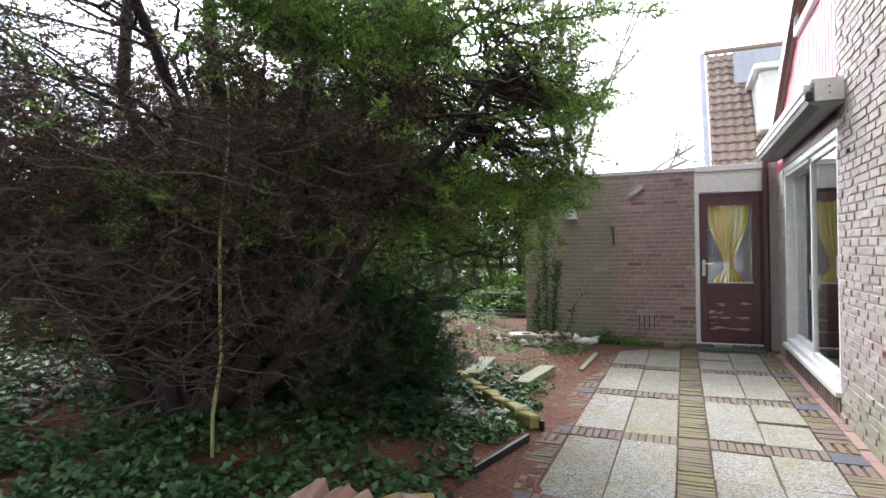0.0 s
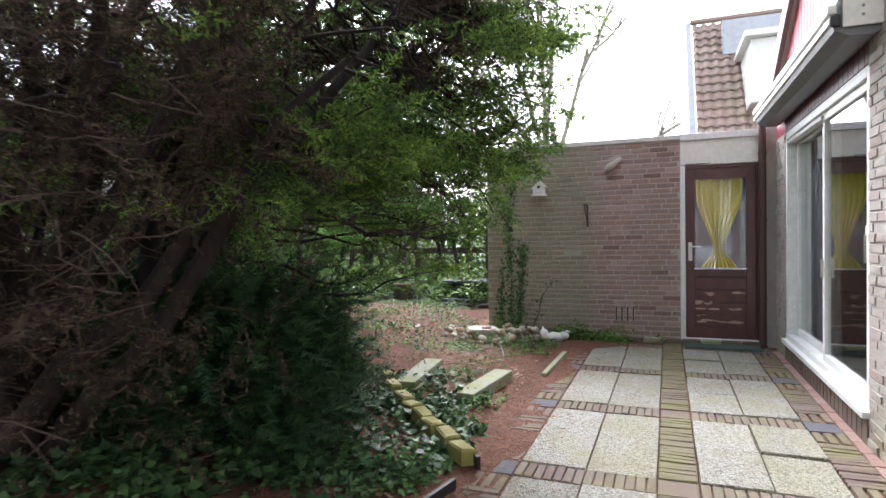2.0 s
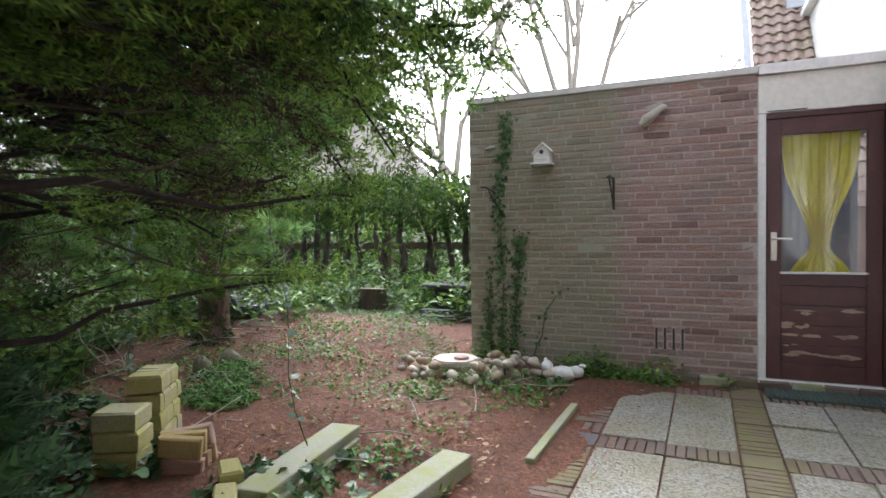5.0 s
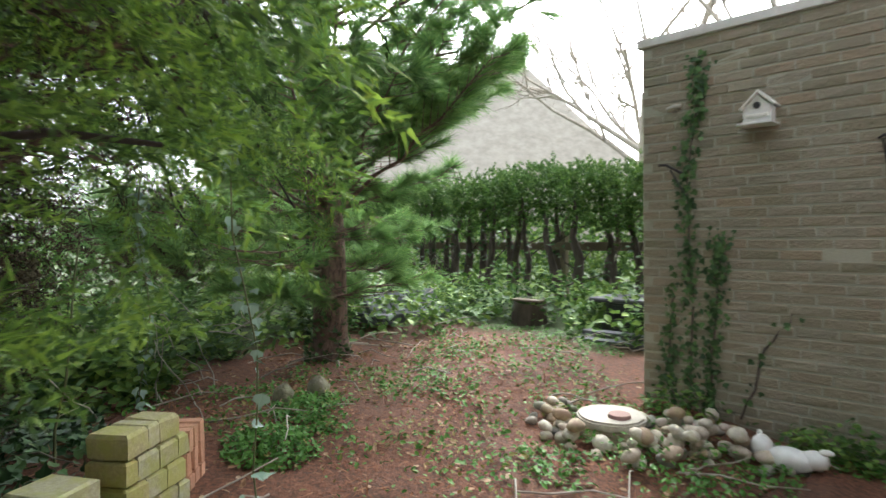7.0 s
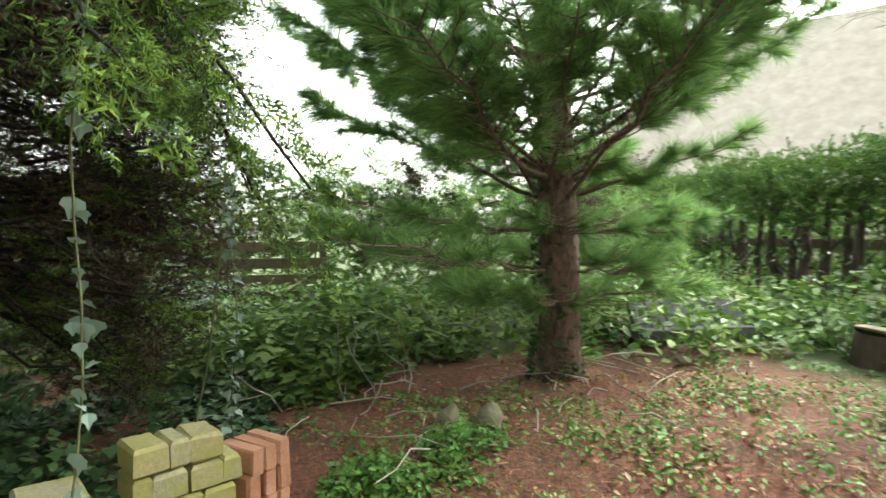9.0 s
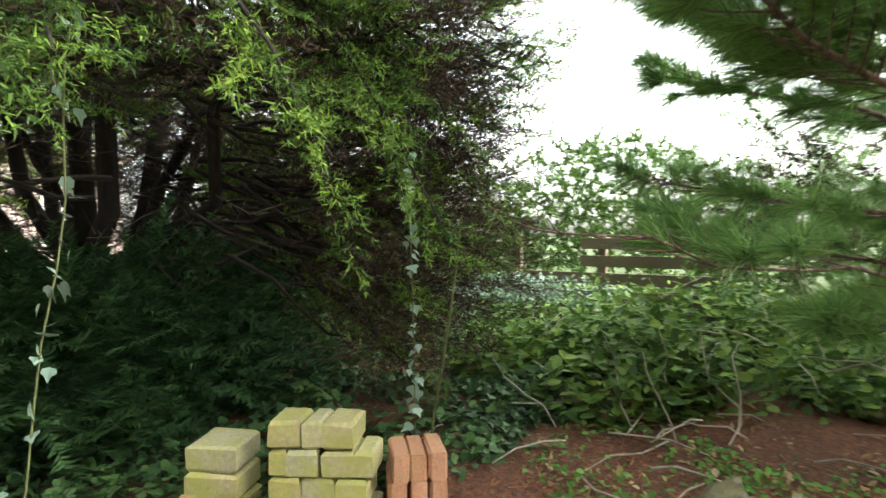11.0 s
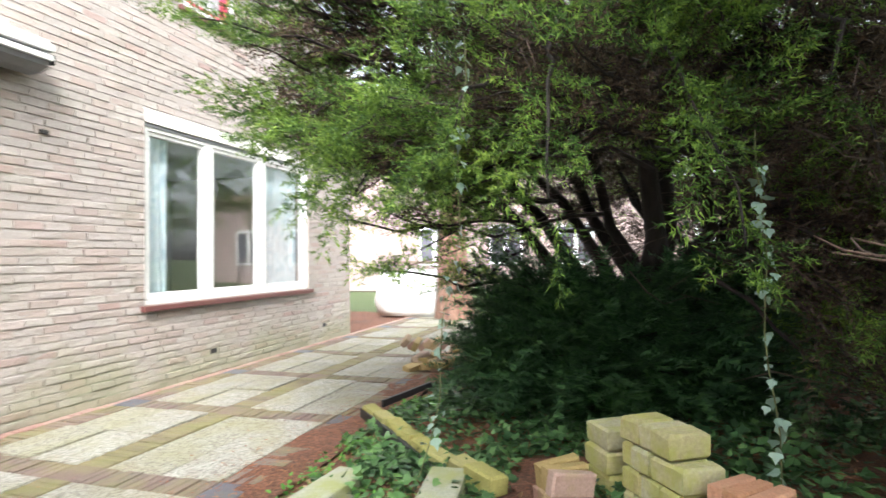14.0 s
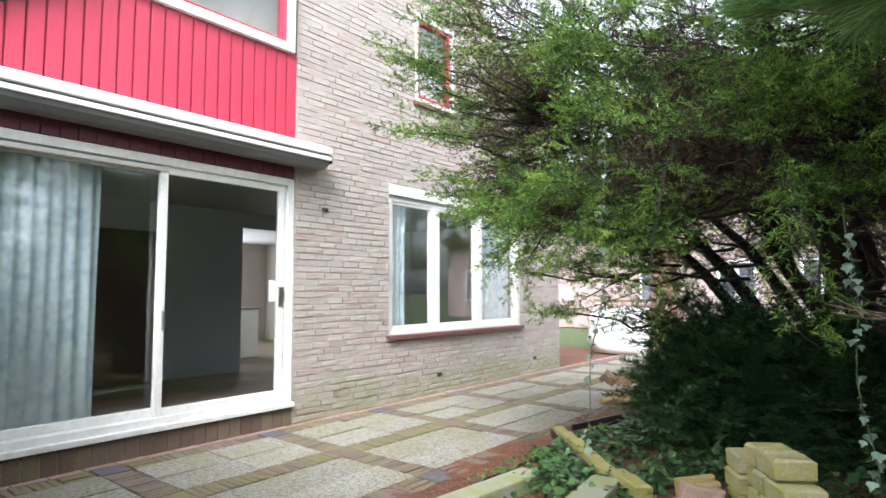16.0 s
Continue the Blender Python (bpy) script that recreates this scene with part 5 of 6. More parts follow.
def undergrowth():
    ground_leaves("ivy_ground_cover", "dark glossy ivy creeping over the ground", "ivy", 46000,
                  [(-2.2, 4.3, 1.4, 1.3, 3), (-3.6, 4.2, 2.0, 1.9, 4), (-1.6, 5.8, 0.9, 0.9, 2.2), (-3.3, 6.4, 1.2, 1.0, 2.5), (-5.5, 5.0, 1.8, 2.2, 2.5), (-2.4, 3.0, 1.4, 1.0, 2), (-4.4, 2.6, 2.0, 1.4, 2), (-1.5, 6.9, 0.5, 0.6, 0.5), (-4.3, 7.0, 0.6, 0.4, 0.8)],
                  LEAF_I, 0.056, M_IVY, 0.15)
    ground_leaves("bramble_bank", "tangled leafy bramble bank at the garden's back", "bramble", 36000,
                  [(-4.75, 7.5, 0.7, 0.55, 1.6), (-5.2, 6.7, 0.8, 0.8, 1.6), (-5.9, 7.6, 1.3, 1.5, 3), (-5.2, 10.6, 1.2, 1.2, 2.6), (-6.4, 9.4, 1.5, 1.8, 3), (-4.4, 12.0, 1.8, 0.9, 2), (-2.7, 11.8, 0.7, 1.0, 1.4), (-7.2, 6.6, 1.4, 1.6, 2), (-6.8, 11.8, 1.6, 1.2, 1.6)],
                  LEAF_B, 0.085, M_BRAMBLE, 0.6)
    ground_leaves("garden_herbs", "low green weeds and seedlings between needles", "weeds", 17000,
                  [(-1.5, 9.25, 0.7, 0.7, 1.6), (-0.5, 9.85, 0.75, 0.16, 1.0), (-3.15, 8.3, 0.36, 0.24, 1.2), (-2.9, 7.85, 0.26, 0.24, 0.9), (-1.35, 7.3, 0.35, 0.5, 0.6), (-0.95, 6.6, 0.2, 0.55, 0.5), (-3.2, 10.4, 0.9, 0.7, 1.3), (-2.6, 9.0, 0.9, 1.0, 0.6), (-1.0, 5.5, 0.25, 0.4, 0.5), (-3.7, 7.9, 0.5, 0.5, 0.6), (0.6, -1.6, 0.7, 0.5, 0.5), (-2.9, 9.6, 1.0, 0.8, 1.2), (-3.5, 8.7, 0.8, 0.7, 0.8), (-1.9, 8.3, 0.8, 0.6, 0.5)],
                  LEAF_B, 0.033, M_HERB, 0.12)
    ground_leaves("wall_weeds", "straggling leafy weeds along the garage wall", "weeds", 2600,
                  [(-0.75, 9.9, 0.35, 0.12, 1.0), (-0.1, 9.92, 0.45, 0.12, 1.2), (-1.5, 9.92, 0.35, 0.12, 0.9)], LEAF_B, 0.045, M_BRAMBLE, 0.3)
    ground_leaves("dry_stalks", "yellowed grass and weeds among the needles", "weeds", 2000,
                  [(-3.0, 9.4, 1.3, 1.2, 2), (-2.2, 8.6, 1.2, 1.0, 1.0), (-3.4, 8.2, 0.6, 0.6, 1.0)], LEAF_B, 0.03, M_DRYGREEN, 0.14)
    ground_leaves("fallen_leaves", "scattered pale dry leaves on the soil", "leaf litter", 3600,
                  [(-2.6, 8.6, 2.2, 1.8, 3), (-1.9, 4.0, 1.5, 1.8, 1.2), (-3.8, 9.2, 1.2, 1.2, 1.6), (-1.2, 7.2, 0.5, 1.2, 0.6)], LEAF_B, 0.04, M_DRYLEAF, 0.03, 0.5)
    t = thing("needle_litter", "red-brown fallen needles covering the soil", "needle litter", kind="stuff")
    n = 26000
    x, y = rng.uniform(-5.2, -0.75, n), rng.uniform(2.6, 10.0, n)
    ok = (wavy(1.6 * x, 1.6 * y) > rng.normal(-0.1, 0.8, n)) & ~((y > 9.0) & (x > -0.9))
    x, y = x[ok], y[ok]
    d = unit(len(x)) * np.array([1, 1, 0.25])
    scatter("needles", np.array([[-0.04, 0, 0], [0.04, 0, 0.01], [0.0, 1, 0.03]]), np.array([[0, 1, 2]]), np.stack([x, y, height(x, y) + 0.006], -1), d, rng.uniform(0.04, 0.1, len(x)), M_LITTER, t)["kind"] = "stuff"
    # fallen pale sticks and bramble canes
    t = thing("sticks", "pale fallen sticks and bramble canes", "sticks", kind="stuff")
    lines = []
    for k in range(170):
        x, y = rng.uniform(-6.8, -1.2), rng.uniform(6.6, 11.5)
        if x > -3.5 and rng.random() < 0.6 or y > 9.9 and x > -2.1:
            continue
        z = float(height(x, y)) + (0.02 if x > -4.6 else 0.3)
        a = rng.uniform(0, 2 * np.pi)
        up = abs(rng.normal(0, 0.04)) if x > -4.6 else rng.uniform(-0.1, 0.45)
        ln = rng.uniform(0.15, 0.6)
        lines.append((bend((x, y, z), (x + ln * math.cos(a), y + ln * math.sin(a), z + up), 0.02, 4, 0.015), np.linspace(0.006, 0.003, 4)))
    for k in range(6):
        x, y = rng.uniform(-4.6, -3.6), rng.uniform(7.3, 8.2)
        z = float(height(x, y))
        lines.append((bend((x, y, z - 0.02), (x + rng.normal(0, 0.16), y + rng.normal(0, 0.16), z + rng.uniform(0.25, 0.55)), 0, 5, 0.02), np.linspace(0.006, 0.003, 5)))
    tubes("stick", lines, M_PALEBARK, t, sides=4)["kind"] = "stuff"


def hanging_ivy():
    for k, (x, y, top, foot, lean) in enumerate(((-1.85, 7.16, 2.1, 0.22, 0.2), (-2.94, 7.27, 1.6, 0.3, -0.06))):
        t = thing("ivy_strand", "hanging ivy strand with pale leaves", "ivy", "hanging ivy strands")
        zs = np.linspace(foot, top, 12)
        p = np.stack([x + lean * ((top - zs) / (top - foot)) ** 2 + 0.015 * np.sin(9 * zs), y + 0.02 * np.cos(7 * zs), zs], -1)
        tubes("stem", [(p, 0.0028)], M_STEM, t, sides=5)
        n = 48
        s = np.sort(rng.uniform(0, 11, n))
        q = np.stack([np.interp(s, np.arange(12), p[:, i]) for i in range(3)], -1) + rng.normal(0, 0.014, (n, 3))
        d = rng.normal(0, 0.5, (n, 3)) + np.array([0.1, 0.3, -0.8])
        scatter("leaves", *LEAF_I, q, d, rng.uniform(0.03, 0.056, n), M_PALEIVY, t, "pale grey-green ivy leaves", rng.uniform(-0.5, 0.5, n))["kind"] = "stuff"
    t = thing("young_stem", "thin upright greenish sapling stem", "sapling", "sapling stems")
    tubes("stem", [(bend((-2.36, 4.0, 0.05), (-2.24, 4.05, 2.45), 0, 8, 0.012), np.linspace(0.013, 0.008, 8))], M_GREENSTEM, t)
    t = thing("young_stem", "thin upright greenish sapling stem", "sapling", "sapling stems")
    tubes("stem", [(bend((-3.4, 7.0, 0.1), (-3.46, 7.15, 1.25), 0, 6, 0.012), np.linspace(0.007, 0.005, 6))], M_STEM, t)


def bare_tree(x, y, tall, seed, label):
    g = np.random.default_rng(seed)
    t = thing("bare_tree", label, "tree", "bare winter trees")
    lines = []

    def grow(a, d, ln, r, depth):
        b = a + d * ln
        lines.append((np.array([a, (a + b) / 2 + g.normal(0, ln * 0.03, 3), b]), np.array([r, r * 0.85, r * 0.65])))
        if depth:
            for _ in range(3):
                grow(a + (b - a) * g.uniform(0.45, 1.0), (d + g.normal(0, 0.5, 3) + np.array([0, 0, 0.12])) / 1.25, ln * g.uniform(0.5, 0.75), r * 0.62, depth - 1)
    for k in range(2):
        grow(np.array([x + k * 0.35, y, 0.0]), np.array([g.normal(0, 0.08), g.normal(0, 0.08), 1.0]), tall * 0.42, 0.15, 5)
    for q in [q for q in lines if q[1][0] > 0.14]:
        tubes("trunk", [q], M_PALEBARK, t, sides=7)
    tubes("branchwork", [q for q in lines if q[1][0] <= 0.14], M_PALEBARK, t, sides=4)["kind"] = "stuff"


def old_trunk():
    t = thing("cypress_trunk", "thick cypress trunk with peeling brown bark", "tree")
    zs = np.linspace(-0.05, 4.6, 9)
    p = np.stack([0.55 + 0.05 * np.sin(zs), -1.25 + 0 * zs, zs], -1)
    tubes("trunk", [(p, np.interp(zs, [0, 0.5, 4.6], [0.42, 0.32, 0.12]))], M_OLDBARK, t, sides=16)
    # the two western crown masses are added, out of view, to shade the juniper
    pl = in_lobes(2600, [((0.1, -1.5, 4.2), (1.7, 1.2, 2.2)), ((-2.0, -1.2, 4.0), (1.8, 1.2, 2.3)), ((-4.0, -0.8, 3.8), (1.8, 1.3, 2.6))], 0.4)
    pl = pl[pl[:, 2] > 1.7]
    scatter("crown", *DEAD_PLUMES[1], pl, unit(len(pl)) + np.array([0, 0, 0.3]), rng.uniform(1.4, 2.2, len(pl)), M_JUNIPER, t)["kind"] = "stuff"
    n = 420
    a, z = rng.uniform(0, 2 * np.pi, n), rng.uniform(0, 1.9, n)
    q = np.stack([0.5 + 0.36 * np.cos(a) - 0.15, -1.25 + 0.36 * np.sin(a), z], -1)
    scatter("ivy", *LEAF_I, q, unit(n), rng.uniform(0.05, 0.09, n), M_HERB, t)["kind"] = "stuff"


juniper(); yew(); pine(); hedge(); undergrowth(); hanging_ivy(); old_trunk()
bare_tree(-9.0, 24.5, 13.0, 3, "tall bare winter tree behind the hedge")
bare_tree(-3.3, 23.5, 13.0, 5, "tall bare winter tree behind the garage")


# ---- beyond the garden ----
def pantile_house():
    h = thing("neighbour_house", "neighbouring house with red-brown pantiles and white dormer", "house")
    x0, x1, y, zt, ze = 1.0, 7.0, 20.6, 7.25, 1.6
    yb = y - 4.4          # the eave is nearer than the ridge
    part("wall", block((x0 + 0.15, yb + 0.3, 0), (x1, y + 4, ze + 0.4)), M_GARAGE, h)
    bm = bmesh.new()
    vs = [bm.verts.new(q) for q in ((x0 + 0.12, yb + 0.3, ze), (x0 + 0.12, y, zt - 0.2), (x0 + 0.12, y + 4.4, ze))]
    bm.faces.new(vs)
    ex = bmesh.ops.extrude_face_region(bm, geom=bm.faces[:])
    bmesh.ops.translate(bm, verts=[q for q in ex["geom"] if isinstance(q, bmesh.types.BMVert)], vec=(x1 - x0, 0, 0))
    bmesh.ops.recalc_face_normals(bm, faces=bm.faces)
    part("gable", bm, M_ZINC, h)
    # pantiles: wavy courses overlapping down the slope
    d = Vector((0, y - yb, zt - ze))
    ln = d.length
    d.normalize()
    nrm = Vector((0, -d.z, d.y))
    rows, cols, seg = int(ln / 0.32), 16, 6
    v, f = [], []
    for r in range(rows):
        for e, (s, up) in enumerate(((r * 0.32 - 0.04, 0.05), (r * 0.32 + 0.33, 0.0))):
            for c in range(cols * seg + 1):
                u = c / seg
                w = 0.035 * math.sin(2 * math.pi * u)
                q = Vector((x0 + 0.05 + u * 0.24, yb, ze)) + d * s + nrm * (up + w)
                v.append(tuple(q))
        o = r * 2 * (cols * seg + 1)
        m = cols * seg + 1
        for c in range(cols * seg):
            f.append((o + c, o + c + 1, o + m + c + 1, o + m + c))
    put_mesh("roof", mesh_np("roof", v, f, M_ROOFTILE, True), h, "red-brown wavy pantiles")["kind"] = "stuff"
    part("ridge", block((x0, y - 0.1, zt - 0.02), (x0 + 4, y + 0.12, zt + 0.09), 0.03), M_ROOFTILE, h)
    part("verge", block((x0 - 0.05, yb, ze - 0.2), (x0 + 0.06, yb + 0.1, ze), 0.01), M_ZINC, h)
    bm = bmesh.new()
    for k in range(2):
        a = [bm.verts.new(Vector((x0 - 0.12 + 0.14 * k, yb, ze)) + d * s + nrm * t) for s, t in ((-0.1, -0.22), (ln, -0.22), (ln, 0.05), (-0.1, 0.05))]
        if k:
            for i in range(4):
                bm.faces.new((a[i - 1], a[i], b[i], b[i - 1]))
            bm.faces.new(a)
        else:
            b = a
            bm.faces.new(a[::-1])
    bmesh.ops.recalc_face_normals(bm, faces=bm.faces)
    part("verge_board", bm, M_ZINC, h, "grey verge board")
    part("dormer", block((x0 + 1.15, y - 3.2, zt - 3.0), (x0 + 4, y - 0.6, zt - 1.55), 0.03), M_WHITE, h, "white dormer box")
    part("dormer_roof", block((x0 + 1.0, y - 3.4, zt - 1.54), (x0 + 4, y - 0.5, zt - 1.4), 0.02), M_WHITE, h)
    part("roof_panel", block((x0 + 0.75, y - 1.05, zt - 1.25), (x0 + 3.5, y - 0.62, zt - 0.35), 0.02), M_ZINC, h, "pale grey roof panel")


def thatched_house():
    h = thing("thatched_house", "distant house with a broad grey hipped roof", "house")
    bm = bmesh.new()
    a, b = Vector((-24.0, 23.5, 0)), Vector((-17.3, 29.7, 0))
    u = (b - a).normalized()
    w = Vector((u.y, -u.x, 0))
    zt, ze, half, hip = 9.6, 2.4, 6.0, 5.0
    q = [a - u * hip + w * half, b + u * hip + w * half, b + u * hip - w * half, a - u * hip - w * half]
    low = [bm.verts.new((p.x, p.y, ze)) for p in q]
    top = [bm.verts.new((p.x, p.y, zt)) for p in (a, b)]
    for f in ((low[0], low[1], top[1], top[0]), (low[1], low[2], top[1]), (low[2], low[3], top[0], top[1]), (low[3], low[0], top[0]), (low[3], low[2], low[1], low[0])):
        bm.faces.new(f)
    bmesh.ops.recalc_face_normals(bm, faces=bm.faces)
    part("roof", bm, M_THATCH, h)
    bm = bmesh.new()
    c, ln = (a + b) / 2, (b - a).length / 2 + hip - 0.6
    bmesh.ops.create_cube(bm, size=1, matrix=Matrix.Translation((c.x, c.y, 1.19)) @ Matrix.Rotation(math.atan2(u.y, u.x), 4, "Z") @ Matrix.Diagonal((2 * ln, 2 * half - 1.0, 2.38, 1)))
    part("wall", bm, M_HOUSE, h)


def south_house():
    h = thing("pale_house", "pale pink rendered neighbouring house", "house")
    m = plain("pale pink render", (0.33, 0.25, 0.23), 0.8)
    y = -9.0
    part("wall", block((-9, y - 5, 0), (-3.4, y, 3.2)), m, h)
    part("wall", block((-3.4, y - 5, 0), (9, y, 4.4)), m, h)
    part("roof", block((-9.2, y - 5.2, 3.2), (-3.4, y + 0.2, 3.5), 0.05), M_ROOFTILE, h)
    part("roof", block((-3.4, y - 5.2, 4.4), (9.2, y + 0.2, 4.8), 0.05), M_ROOFTILE, h)
    for x in (-7.5, -5.2, -1.2, 1.0, 3.4):
        w = part("window", block((x - 0.55, y + 0.001, 0.9), (x + 0.55, y + 0.05, 2.2), 0.01), M_WHITE, h, "white framed window")
        for s in (-1, 1):
            part("pane", block((x + s * 0.27 - 0.2, y + 0.052, 1.0), (x + s * 0.27 + 0.2, y + 0.058, 2.1)), M_BLUE, w)
    b = thing("garden_bag", "large white woven rubble bag by the house corner", "bag", at=(1.55, -1.7, 0))
    bm = bmesh.new()
    bmesh.ops.create_cube(bm, size=1, matrix=Matrix.Translation((0, 0, 0.42)) @ Matrix.Diagonal((1.1, 0.9, 0.9, 1)))
    bmesh.ops.subdivide_edges(bm, edges=bm.edges[:], cuts=5, use_grid_fill=True)
    for v in bm.verts:
        k = noise.noise(v.co * 3.2)
        bulge = 1 + 0.14 * math.sin(math.pi * min(1, max(0, v.co.z / 0.87)))
        v.co = Vector((v.co.x * bulge + 0.05 * k, v.co.y * bulge + 0.05 * k, max(0.0, v.co.z + (0.09 * k if v.co.z > 0.6 else 0))))
    part("sack", bm, M_WHITE, b, smooth=True)
    for s in (-1, 1):
        tubes("loop", [(np.array([(0.45 * s, 0.4, 0.8), (0.5 * s, 0.42, 1.02), (0.35 * s, 0.42, 1.0), (0.28 * s, 0.4, 0.8)]), 0.02)], M_CREAM, b)
    f = thing("low_table", "weathered plank shelf on posts behind the bag", "table", at=(1.7, -2.7, 0))
    part("top", block((-0.9, -0.3, 1.02), (0.9, 0.3, 1.08), 0.01), M_WOOD, f)
    for x in (-0.8, 0.75):
        part("leg", block((x, -0.05, 0), (x + 0.08, 0.05, 1.019), 0.006), M_WOOD, f)


def plank_fence():
    f = thing("plank_fence", "weathered horizontal plank fence behind brambles", "fence")
    x = -6.7
    for k in range(5):
        bm = block((x + 0.02 * (k % 2), 5.5 if k < 3 else 6.3, 0.34 + 0.17 * k), (x + 0.03 + 0.02 * (k % 2), 7.6, 0.45 + 0.17 * k), 0.006)
        part("plank", bm, M_WOOD, f)
    for y in (5.55, 6.5, 7.55):
        part("post", block((x - 0.075, y - 0.04, 0.1), (x - 0.004, y + 0.04, 1.15), 0.006), M_WOOD, f)
    # hedge-like shrubs that close the garden on this side
    s = thing("boundary_shrubs", "yellow-green boundary shrubs behind the fence", "shrub", kind="stuff")
    n = 7000
    y = rng.uniform(-3, 13, n)
    q = np.stack([-8.3 + rng.normal(0, 0.5, n), y, 0.3 + 1.6 * rng.uniform(0, 1, n) + 0.4 * np.sin(1.3 * y)], -1)
    scatter("leaves", *SPRAY_H, q, unit(n) + np.array([0.4, 0, 0.4]), rng.uniform(1.0, 1.8, n), M_HEDGE, s)["kind"] = "stuff"
    w = thing("pale_shrub", "grey-white flowering twiggy shrub", "shrub", kind="stuff")
    n = 2200
    q = np.stack([-5.4 + rng.normal(0, 0.3, n), 6.15 + rng.normal(0, 0.42, n), 0.62 + 0.2 * rng.uniform(0, 1, n)], -1)
    scatter("leaves", *LEAF_B, q, unit(n), rng.uniform(0.02, 0.045, n), M_PALEIVY, w)["kind"] = "stuff"


pantile_house(); thatched_house(); south_house(); plank_fence()


# ---- things on the garage wall ----
def wall_things():
    b = thing("bird_house", "white wooden bird house with round hole", "bird house", at=(-1.2, GY - 0.005, 1.85))
    b.scale = (0.98, 0.98, 0.98)
    bm = bmesh.new()
    prof = [(-0.075, 0), (0.075, 0), (0.075, 0.09), (0.0, 0.165), (-0.075, 0.09)]
    r = [[bm.verts.new((x, y, z)) for x, z in prof] for y in (-0.1, 0.0)]
    bm.faces.new(r[0])
    bm.faces.new(r[1][::-1])
    for k in range(5):
        bm.faces.new((r[0][k - 1], r[0][k], r[1][k], r[1][k - 1]))
    bmesh.ops.recalc_face_normals(bm, faces=bm.faces)
    part("box", bm, M_WHITE, b)
    for s in (-1, 1):
        bm = block((0.0, -0.125, 0), (0.13, 0.0, 0.014), 0.004)
        bm.transform(Matrix.Translation((0, 0, 0.178)) @ Matrix.Rotation(radians(45), 4, "Y") if s > 0 else Matrix.Translation((0, 0, 0.178)) @ Matrix.Rotation(radians(135), 4, "Y"))
        part("roof_board", bm, M_CREAM, b)
    # no opening is cut: a black disc and rim imitate the dark inside
    tubes("hole_shade", [(np.array([(0, -0.104, 0.1), (0, -0.099, 0.1)]), np.array([0.021, 0.021]))], M_BLACK, b, sides=14)
    ring = part("hole_shade", bmesh.new(), M_BLACK, b)
    bm = bmesh.new()
    bmesh.ops.create_circle(bm, cap_ends=True, segments=14, radius=0.02, matrix=Matrix.Translation((0, -0.1035, 0.1)) @ Matrix.Rotation(radians(90), 4, "X"))
    bm.to_mesh(ring.data)
    part("ledge", block((-0.095, -0.15, -0.015), (0.095, 0.0, 0.0), 0.004), M_WHITE, b)
    part("front_lip", block((-0.06, -0.112, 0.03), (0.06, -0.1005, 0.05), 0.004), M_CREAM, b)
    s = thing("wall_horn", "pale stone horn ornament hung on the wall", "ornament")
    p = np.array([(-0.355, GY - 0.05, 2.12), (-0.32, GY - 0.075, 2.155), (-0.27, GY - 0.07, 2.19), (-0.215, GY - 0.06, 2.235), (-0.18, GY - 0.05, 2.25), (-0.165, GY - 0.048, 2.25)])
    tubes("horn", [(p, np.array([0.03, 0.047, 0.038, 0.027, 0.03, 0.012]))], M_PALESTONE, s, sides=12)
    tubes("hook", [(np.array([(-0.25, GY + 0.004, 2.2), (-0.25, GY - 0.05, 2.2)]), 0.008)], M_IRON, s)
    k = thing("wall_bracket", "dark iron hose bracket on the wall", "bracket", "iron brackets")
    part("plate", block((-0.605, GY - 0.02, 1.42), (-0.585, GY + 0.001, 1.7), 0.004), M_IRON, k)
    tubes("arm", [(np.array([(-0.595, GY - 0.01, 1.68), (-0.62, GY - 0.08, 1.71), (-0.635, GY - 0.12, 1.69)]), 0.008), (np.array([(-0.595, GY - 0.012, 1.45), (-0.6, GY - 0.05, 1.52), (-0.62, GY - 0.1, 1.69)]), 0.007)], M_IRON, k)
    k = thing("wall_bracket", "small rusty iron bracket under the ivy", "bracket", "iron brackets")
    tubes("arm", [(np.array([(-1.62, GY + 0.004, 1.58), (-1.74, GY - 0.07, 1.66), (-1.78, GY - 0.09, 1.66)]), 0.009), (np.array([(-1.62, GY + 0.002, 1.42), (-1.72, GY - 0.05, 1.63)]), 0.007)], M_IRON, k)
    k = thing("wall_insulator", "small pale ceramic stub on the wall", "fixture")
    tubes("stub", [(np.array([(-1.75, GY - 0.02, 2.02), (-1.7, GY - 0.03, 2.03), (-1.66, GY - 0.02, 2.03)]), 0.016)], M_PALESTONE, k, sides=8)
    part("plate", block((-1.73, GY - 0.022, 2.0), (-1.69, GY + 0.002, 2.03), 0.004), M_PALESTONE, k)
    v = thing("wall_ivy", "thin ivy climbing the garage wall", "ivy")
    lines, q = [], []
    for pts, dens in ((((-1.62, 0.1), (-1.6, 0.9), (-1.63, 1.5), (-1.57, 2.0), (-1.54, 2.3)), 420), (((-1.5, 0.1), (-1.47, 0.6), (-1.44, 1.0), (-1.44, 1.22)), 260), (((-1.72, 0.1), (-1.75, 0.5), (-1.7, 0.9)), 120), (((-1.3, 0.1), (-1.2, 0.5), (-1.05, 0.75), (-0.95, 0.8)), 14)):
        pts = np.array(pts)
        s = np.linspace(0, len(pts) - 1, 14)
        xz = np.stack([np.interp(s, np.arange(len(pts)), pts[:, i]) for i in range(2)], -1)
        line = np.stack([xz[:, 0] + rng.normal(0, 0.008, 14), np.full(14, GY - 0.008), xz[:, 1]], -1)
        lines.append((line, np.linspace(0.009, 0.004, 14)))
        u = rng.uniform(0, 13, dens)
